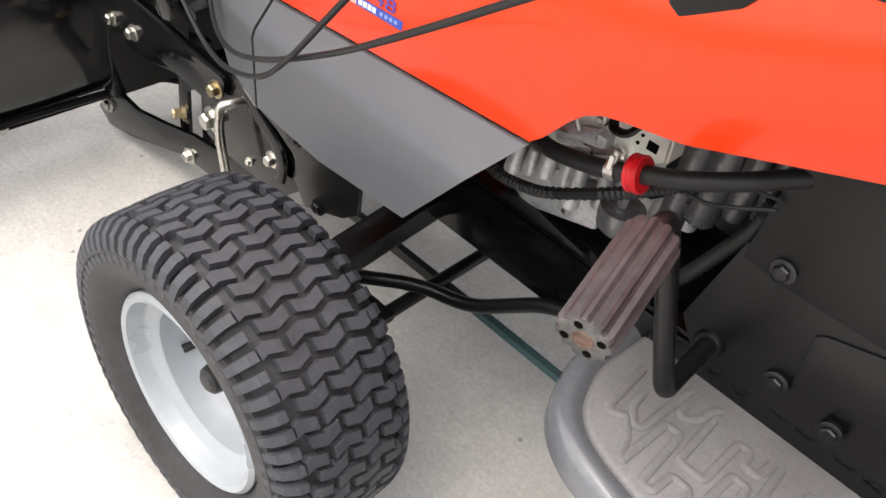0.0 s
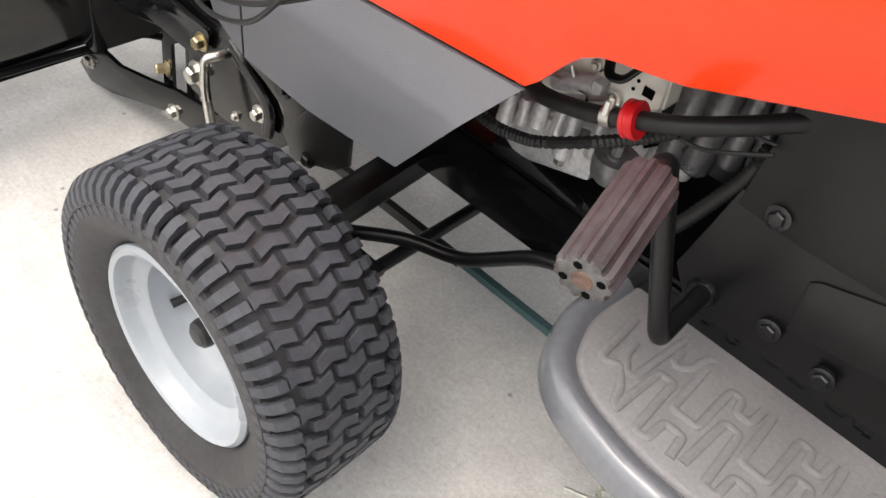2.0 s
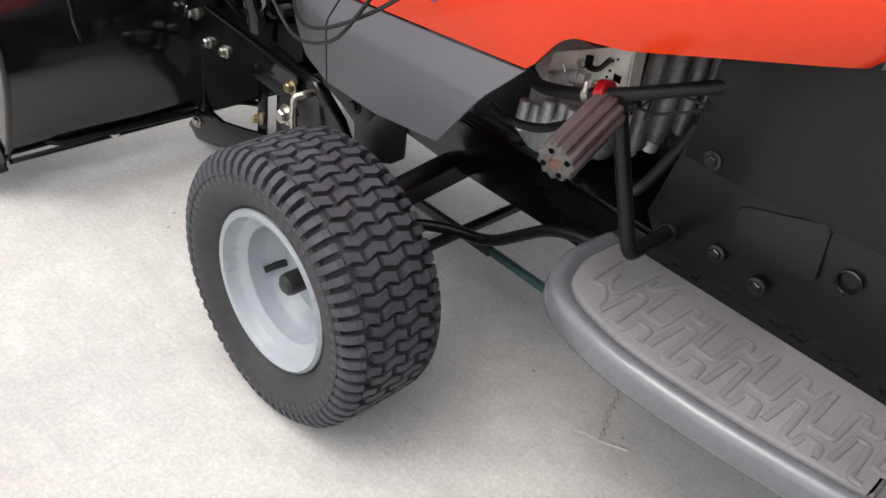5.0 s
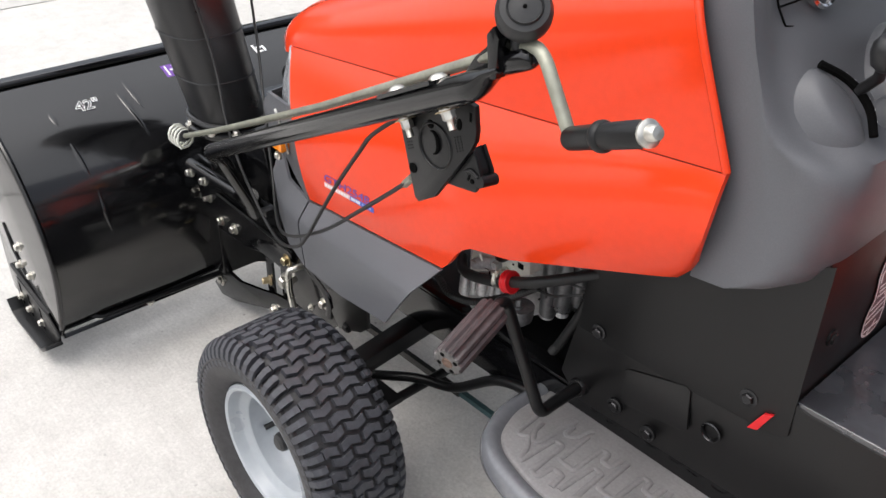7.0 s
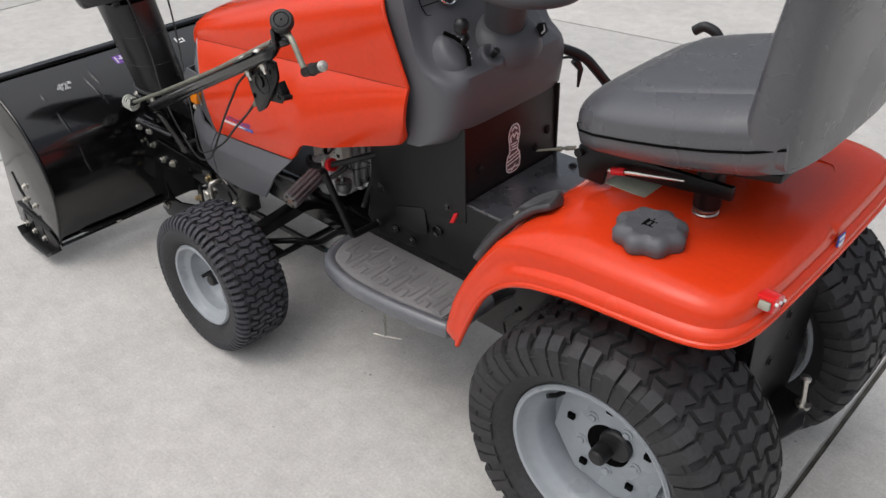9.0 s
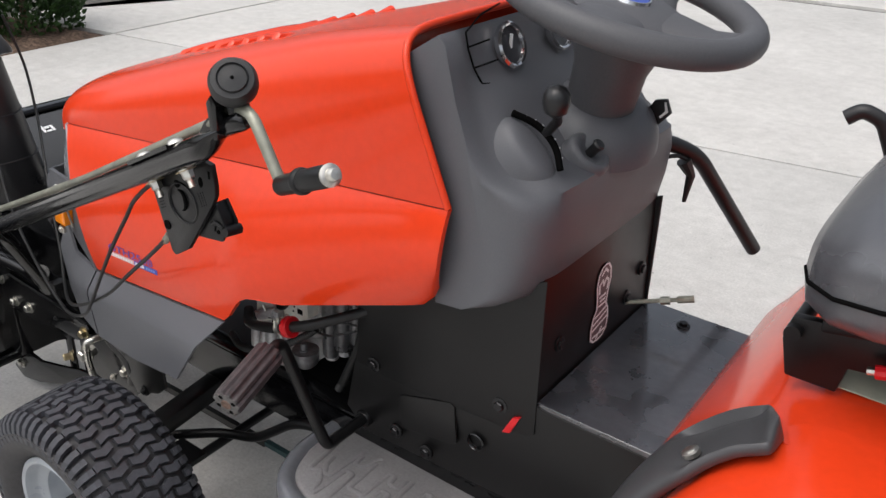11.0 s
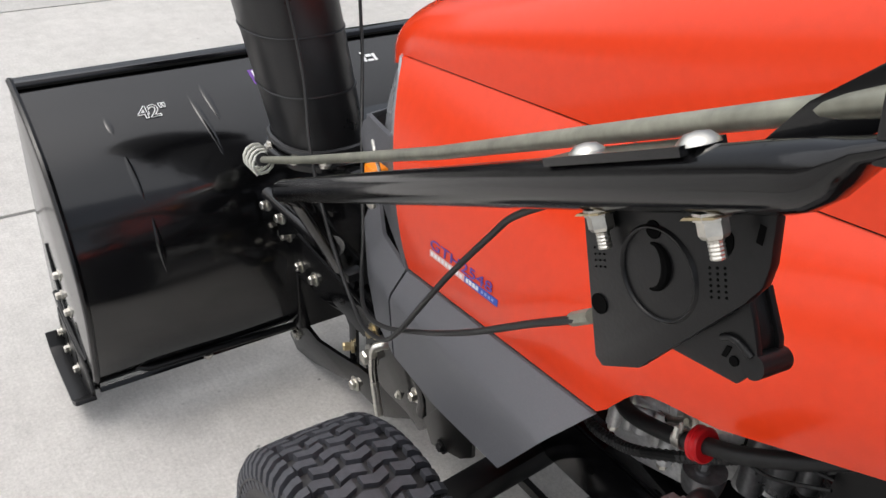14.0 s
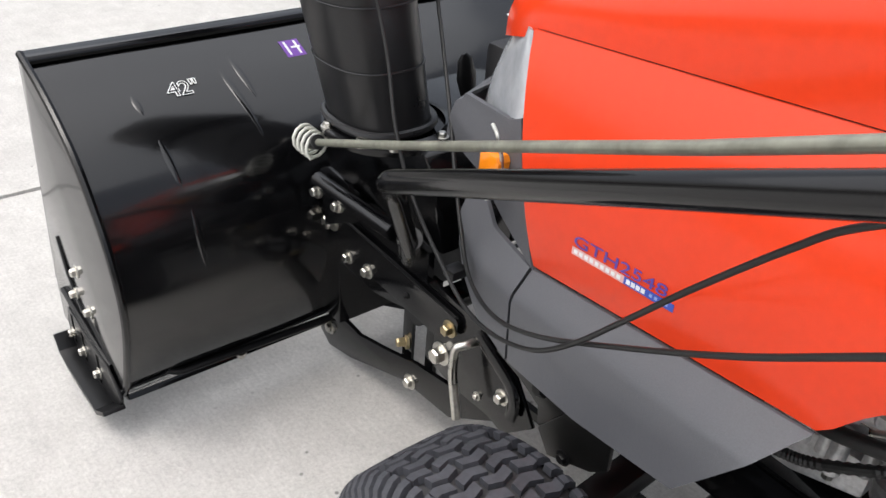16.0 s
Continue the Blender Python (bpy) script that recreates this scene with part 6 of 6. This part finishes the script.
part("coiled_hose", tube(spline([(0.295, -0.145, 0.405), (0.310, -0.15, 0.429), (0.327, -0.15, 0.468), (0.342, -0.15, 0.504), (0.346, -0.145, 0.535)], 14), 0.008, 10, radii=[0.0076 if k % 2 else 0.0062 for k in range(57)]), HOSE, tractor, "ribbed black hose", 60)
for k in range(3):
    part("wire", tube(spline([(0.27 + 0.01 * k, -0.165, 0.52 - 0.008 * k), (0.31, -0.178 - 0.004 * k, 0.545 + 0.004 * k), (0.352, -0.165, 0.575 - 0.012 * k)], 6), 0.0016, 6), HOSE, tractor)
part("muffler_shield", box(0.02, 0.34, 0.05, 0.13, 0.38, 0.52), SATIN, tractor, "dark shield behind the engine", 30, 0.01)
part("engine_deck", box(-0.25, 0.36, -0.135, 0.135, 0.352, 0.364), SATIN, tractor, "black engine deck plate", 30, 0.002)
part("firewall", box(0.362, 0.368, -0.146, 0.155, 0.36, 0.66), SATIN, tractor, "black firewall", 30, 0.001)
part("skirt_bracket", prism([(-0.176, 0.362), (-0.160, 0.400), (-0.03, 0.405), (-0.046, 0.355), (-0.097, 0.309), (-0.101, 0.334), (-0.134, 0.350)], "y", -0.247, -0.242), DIMPLATE, tractor, "dark bracket under the skirt", 25, 0.002)
part("skirt_bracket", prism([(-0.085, 0.321), (-0.038, 0.385), (0.014, 0.385), (0.016, 0.339), (-0.005, 0.320), (-0.065, 0.294)], "y", -0.260, -0.254), DIMPLATE, tractor, "dark bracket under the skirt", 25, 0.002)
part("bracket_bolt", bolt((-0.101, -0.247, 0.360), (0, -1, 0), 0.0085, 0.007), SATIN, tractor, "black hexagon bolt", 20)
part("bracket_bolt", bolt((-0.042, -0.260, 0.310), (0, -1, 0), 0.0065, 0.006), SATIN, tractor)

# ---- steering linkage under the frame ----
part("drag_link", tube(rounded([(-0.03, -0.235, 0.205), (0.045, -0.175, 0.212), (0.11, -0.16, 0.220), (0.195, -0.150, 0.292), (0.25, -0.148, 0.31), (0.33, -0.14, 0.31)], 0.03), 0.0085, 12), SATIN, tractor, "bent black drag link")
part("tie_rod", rod((0.046, -0.235, 0.196), (0.046, 0.235, 0.196), 0.0085, 14), SATIN, tractor, "black tie rod")
for sgn in (1, -1):
    part("spindle", join(rod((0.0, -0.315 * sgn, 0.17), (0.0, -0.315 * sgn, 0.31), 0.016, 18), rod((0, -0.30 * sgn, 0.195), (0, -0.40 * sgn, 0.195), 0.012, 16), box(-0.006, 0.058, min(-0.31 * sgn, -0.225 * sgn), max(-0.31 * sgn, -0.225 * sgn), 0.196, 0.206)), SATIN, tractor, "black steering spindle", 40)
part("drive_belt", prism([(-0.32, 0.150), (0.08, 0.158), (0.08, 0.172), (-0.32, 0.164)], "y", -0.118, -0.108), HOSE, tractor, "black drive belt")
part("drive_belt_cover", prism([(0.07, 0.160), (0.55, 0.162), (0.55, 0.172), (0.07, 0.170)], "y", -0.116, -0.106), TEAL, tractor, "teal webbed drive belt under the frame")
part("belt_hanger", rod((0.55, -0.111, 0.16), (0.55, -0.111, 0.30), 0.006), SATIN, tractor, "belt hanger rod")
# quick pin on a chain under the footboard
chain = part("pin_chain", join(*[lathe([(0.0040 + 0.0012 * math.cos(a), 0.0012 * math.sin(a)) for a in (2 * math.pi * q / 6 for q in range(6))], (0.369 + 0.0008 * math.sin(k), -0.162 - 0.0002 * k, 0.302 - 0.0085 * k), ((1, 0.3, 0) if k % 2 else (0, 1, 0)), 12, closed=True) for k in range(30)]), ROD, tractor, "dull steel link chain")
part("toggle_bar", tube([(0.334, -0.178, 0.045), (0.369, -0.162, 0.043), (0.404, -0.146, 0.045)], 0.0024, 10), STEEL, chain, "bright steel toggle bar")

# ---- rear deck fittings ----
gp = [(0.931, -0.232, 0.7075), (0.918, -0.236, 0.702), (0.894, -0.243, 0.690), (0.868, -0.256, 0.668), (0.845, -0.274, 0.640), (0.824, -0.296, 0.605), (0.810, -0.316, 0.568)]
rings = []
gl = spline(gp, 4)
for i, p in enumerate(gl):
    k = i / (len(gl) - 1)
    wd = 0.036 * min(1, (max(0.0, 1 - (1 - k / 0.22) ** 2) if k < 0.22 else 1) + 0.22, 0.35 + 1.6 * (1 - k))
    nrm = V((-0.55, -0.1, 0.83))
    al = (gl[min(i + 1, len(gl) - 1)] - gl[max(i - 1, 0)]).normalized()
    sd = nrm.cross(al).normalized()
    nrm = al.cross(sd)
    pocket = 0.013 * math.exp(-((k - 0.36) / 0.2) ** 4)
    rings.append([V(p) + sd * wd * math.cos(a) + nrm * (0.012 * math.copysign(abs(math.sin(a)) ** 0.7, math.sin(a)) - (pocket if math.sin(a) > 0.5 else 0)) for a in (2 * math.pi * q / 28 for q in range(28))])
grip = part("fender_grip", loft(rings), GRIPDARK, tractor, "grey plastic hand grip on the fender", 60)
for p in ((0.866, -0.272, 0.672),):
    part("grip_screw", bolt(p, (-0.55, -0.1, 0.83), 0.006, 0.003), STEEL, grip, "bright screw")
cc = V((1.122, -0.250, 0.712))
rings = []
for r, h in ((0.053, 0.0), (0.058, 0.004), (0.059, 0.020), (0.054, 0.029), (0.042, 0.034), (0.039, 0.0325), (0.0, 0.0325)):
    rings.append([cc + V((math.cos(a) * r * (1 + 0.07 * math.cos(8 * a) * (r > 0.04)), math.sin(a) * r * (1 + 0.07 * math.cos(8 * a) * (r > 0.04)), h)) for a in (2 * math.pi * q / 64 for q in range(64))])
cap = part("fuel_cap", loft(rings), GREY, tractor, "fluted grey fuel cap", 50)
part("pump_mark", join(*[box(1.114 + a, 1.114 + b, -0.262 + c, -0.262 + d, 0.7442, 0.7450) for a, b, c, d in ((0, 0.016, 0, 0.003), (0, 0.016, 0.016, 0.019), (0, 0.003, 0, 0.019), (0.008, 0.011, 0, 0.019), (-0.003, 0, -0.003, 0.022), (0.004, 0.007, 0.022, 0.027))]), INNER, cap, "pump symbol")
# seat mount
part("seat_bracket", prism([(0.905, 0.705), (0.895, 0.745), (0.90, 0.772), (0.925, 0.775), (1.20, 0.79), (1.20, 0.765), (0.96, 0.735), (0.955, 0.705)], "y", -0.14, -0.128), SATIN, tractor, "black seat hinge bracket", 30, 0.003)
part("seat_bracket", prism([(0.905, 0.705), (0.895, 0.745), (0.90, 0.772), (0.925, 0.775), (1.20, 0.79), (1.20, 0.765), (0.96, 0.735), (0.955, 0.705)], "y", 0.128, 0.14), SATIN, tractor, "black seat hinge bracket", 30, 0.003)
part("hinge_pin", rod((0.905, -0.150, 0.758), (0.905, 0.150, 0.758), 0.0085, 18), SATIN, tractor, "hinge pin")
part("seat_pan", prism([(0.93, 0.775), (1.28, 0.835), (1.28, 0.85), (0.93, 0.79)], "y", -0.16, 0.16), SATIN, tractor, "black seat pan", 30, 0.004)
for x, y in ((1.148, -0.112), (1.148, 0.112)):
    bot = 0.708
    part("seat_spring", tube([V((x + 0.02 * math.cos(a), y + 0.02 * math.sin(a), bot + 0.05 * a / (12 * math.pi))) for a in (12 * math.pi * k / 120 for k in range(121))], 0.003, 6), STEEL, tractor, "coil seat spring")
    part("spring_cup", rod((x, y, bot + 0.02), (x, y, 0.80), 0.024, 20), SATIN, tractor, "black spring sleeve")
hl = part("hydro_release", tube([(0.978, -0.158, 0.752), (1.02, -0.156, 0.762), (1.12, -0.152, 0.780)], 0.0035, 8, radii=[0.004, 0.005, 0.002]), STEEL, tractor, "flat steel release lever")
part("lever_tip", tube([(0.985, -0.158, 0.7535), (0.995, -0.1575, 0.756), (1.010, -0.157, 0.760)], 0.007, 10), RED, hl, "red plastic tip")
part("deck_opening", box(0.955, 1.09, -0.13, -0.03, 0.7062, 0.7075), mat("pale_tank", (0.42, 0.42, 0.33), 0.5), tractor, "pale tank seen through the deck", 20)
# tail lamp and badge
tl = part("tail_lamp", prism([(-0.262, 0.678), (-0.222, 0.668), (-0.212, 0.675), (-0.216, 0.690), (-0.236, 0.702), (-0.261, 0.703)], "x", 1.30, 1.346), REDLENS, tractor, "red tail lamp", 30, 0.004)
part("lamp_end", prism([(-0.276, 0.690), (-0.264, 0.685), (-0.263, 0.700), (-0.270, 0.703)], "x", 1.325, 1.343), ROD, tl, "bright lamp end", 30, 0.003)
part("lamp_leds", join(*[rod((1.345, y, 0.690 - 0.3 * (y + 0.24)), (1.3495, y, 0.690 - 0.3 * (y + 0.24)), 0.003, 10) for y in (-0.256, -0.24, -0.224)]), WHITE, tl, "three pale diodes")
part("rear_badge", join(prism([(0.0, 0.688), (0.03, 0.686), (0.034, 0.662), (0.02, 0.652), (0.002, 0.66)], "x", 1.3385, 1.3405)), BLUE, tractor, "blue and white shield badge", 20)
part("badge_mark", join(prism([(0.004, 0.684), (0.027, 0.683), (0.025, 0.678), (0.006, 0.679)], "x", 1.340, 1.3415), prism([(0.006, 0.672), (0.028, 0.671), (0.026, 0.664), (0.01, 0.662)], "x", 1.340, 1.3415)), WHITE, tractor, "white shapes on the badge", 0)
# back plate and hitch
part("rear_plate", prism([(-0.15, 0.62), (0.15, 0.62), (0.13, 0.30), (0.09, 0.22), (-0.09, 0.22), (-0.13, 0.30)], "x", 1.285, 1.292), SATIN, tractor, "black rear frame plate", 30, 0.002)
for y, z in ((0.0, 0.50), (0.03, 0.43), (-0.05, 0.42)):
    part("plate_bolt", bolt((1.292, y, z), (1, 0, 0), 0.007, 0.006), SATIN, tractor)
part("hitch_plate", prism([(1.23, -0.09), (1.35, -0.07), (1.37, 0.0), (1.35, 0.07), (1.23, 0.09)], "z", 0.262, 0.27), SATIN, tractor, "hitch plate", 30, 0.002)
part("hitch_pin", join(rod((1.345, 0.05, 0.262), (1.338, 0.05, 0.335), 0.007, 14), lathe([(0.0, 0.0), (0.016, 0.0), (0.016, 0.006), (0.0, 0.006)], (1.345, 0.05, 0.27), (0, 0, 1), 20), lathe([(0.0, 0.0), (0.011, 0.0), (0.011, 0.006), (0.0, 0.008)], (1.338, 0.05, 0.333), (0, 0, 1), 20)), STEEL, tractor, "bright hitch pin")
part("transaxle", join(rod((1.127, -0.22, 0.283), (1.127, 0.22, 0.283), 0.03, 20), box(1.04, 1.22, -0.10, 0.10, 0.2, 0.40)), SATIN, tractor, "black transaxle", 30, 0.008)

# ---- levers on the far side ----
part("lift_lever", tube(rounded([(0.585, 0.150, 0.795), (0.622, 0.180, 0.796), (0.655, 0.228, 0.770), (0.724, 0.372, 0.583)], 0.03), 0.0115, 14), PLASTIC, tractor, "long black lift lever")
part("lever_trigger", tube([(0.645, 0.205, 0.765), (0.655, 0.215, 0.742), (0.652, 0.214, 0.70)], 0.006, 8, radii=[0.011, 0.007, 0.003]), PLASTIC, tractor, "small trigger under the lever")
part("lever_cable", tube(spline([(0.62, 0.18, 0.77), (0.64, 0.19, 0.775), (0.65, 0.21, 0.765)], 4), 0.003, 6), HOSE, tractor)
part("brake_rod", join(rod((0.634, 0.086, 0.581), (0.716, 0.1135, 0.6048), 0.0032, 10), rod((0.682, 0.102, 0.595), (0.694, 0.106, 0.598), 0.006, 6), rod((0.703, 0.109, 0.601), (0.724, 0.116, 0.607), 0.0052, 10)), ROD, tractor, "dull threaded brake rod")
part("height_lever", tube(rounded([(0.89, 0.47, 0.60), (0.88, 0.475, 0.73), (0.845, 0.47, 0.802), (0.815, 0.463, 0.814), (0.795, 0.458, 0.798)], 0.012), 0.012, 12, radii=None), PLASTIC, tractor, "black pistol-grip lever")

# inner fender plate with a wire hook, ahead of the rear wheel
iplate = part("inner_plate", prism([(0.828, 0.372), (0.823, 0.43), (0.86, 0.52), (0.95, 0.56), (0.95, 0.47), (0.87, 0.40)], "y", -0.222, -0.216), COVER, tractor, "black plate inside the fender", 30, 0.001)
part("wire_hook", tube(rounded([(0.835, -0.224, 0.402), (0.801, -0.224, 0.358), (0.811, -0.224, 0.317), (0.846, -0.224, 0.372)], 0.006), 0.0035, 8), DARKSTEEL, iplate, "dark square wire hook")
part("plate_hole", rod((0.843, -0.2235, 0.412), (0.843, -0.2205, 0.412), 0.005, 14), INNER, iplate, "small hole")

# ---- evergreen shrubs in the bed ----
LEAF = mat("evergreen_leaf", (0.035, 0.075, 0.02), 0.6, 0, 30, 0.5, 0.2, 200, 0.3, 0, 0.35, 6)
TWIG = mat("shrub_wood", (0.09, 0.06, 0.04), 0.9, 0, 60, 0.3, 0.5, 120)


def shrub(x, y, h, r, seed):
    rnd = random.Random(seed)
    sh = thing("shrub", "dense dark green evergreen shrub in bark mulch", "shrub", "shrubs beside the driveway")
    part("trunk", join(tube([(x, y, -0.02), (x + 0.01, y, h * 0.5), (x, y + 0.01, h * 0.85)], 0.02, 8, radii=[0.025, 0.016, 0.006]), *[tube([(x, y, h * 0.1 * k), (x + 0.6 * r * math.cos(k * 2.4), y + 0.6 * r * math.sin(k * 2.4), h * 0.1 * k + 0.1)], 0.006, 6) for k in range(1, 8)]), TWIG, sh)
    verts, faces = [], []
    for k in range(9000):
        z = h * rnd.random() ** 0.9
        a = rnd.uniform(0, 2 * math.pi)
        prof = r * (1 - (z / h) ** 2.2 * 0.85) * (0.75 + 0.3 * noise.noise(V((math.cos(a) * 2.2, math.sin(a) * 2.2, z * 4 + seed))) + 0.1 * noise.noise(V((math.cos(a) * 6, math.sin(a) * 6, z * 12 + seed))))
        rad = prof * rnd.uniform(0.7, 1.0)
        c = V((x + rad * math.cos(a), y + rad * math.sin(a), z + 0.01))
        d = V((math.cos(a) + rnd.uniform(-0.7, 0.7), math.sin(a) + rnd.uniform(-0.7, 0.7), rnd.uniform(0.2, 1.5))).normalized()
        s = d.orthogonal().normalized()
        s = (s * math.cos(k) + d.cross(s) * math.sin(k)) * rnd.uniform(0.006, 0.013)
        l = rnd.uniform(0.02, 0.045)
        i = len(verts)
        verts += [c - s, c + d * l * 0.5 - s * 1.2, c + d * l, c + d * l * 0.5 + s * 1.2, c + s]
        faces += [(i, i + 1, i + 2, i + 3, i + 4)]
    me = bpy.data.meshes.new("foliage")
    me.from_pydata(verts, [], faces)
    me.materials.append(LEAF)
    fo = new("foliage", me)
    fo.parent = sh
    fo["kind"] = "stuff"


for i, (x, y, h, r) in enumerate(((-3.64, 1.60, 1.0, 0.36), (-3.95, 1.02, 1.0, 0.33), (-4.45, 1.35, 1.0, 0.33))):
    shrub(x, y, h, r, i + 1)
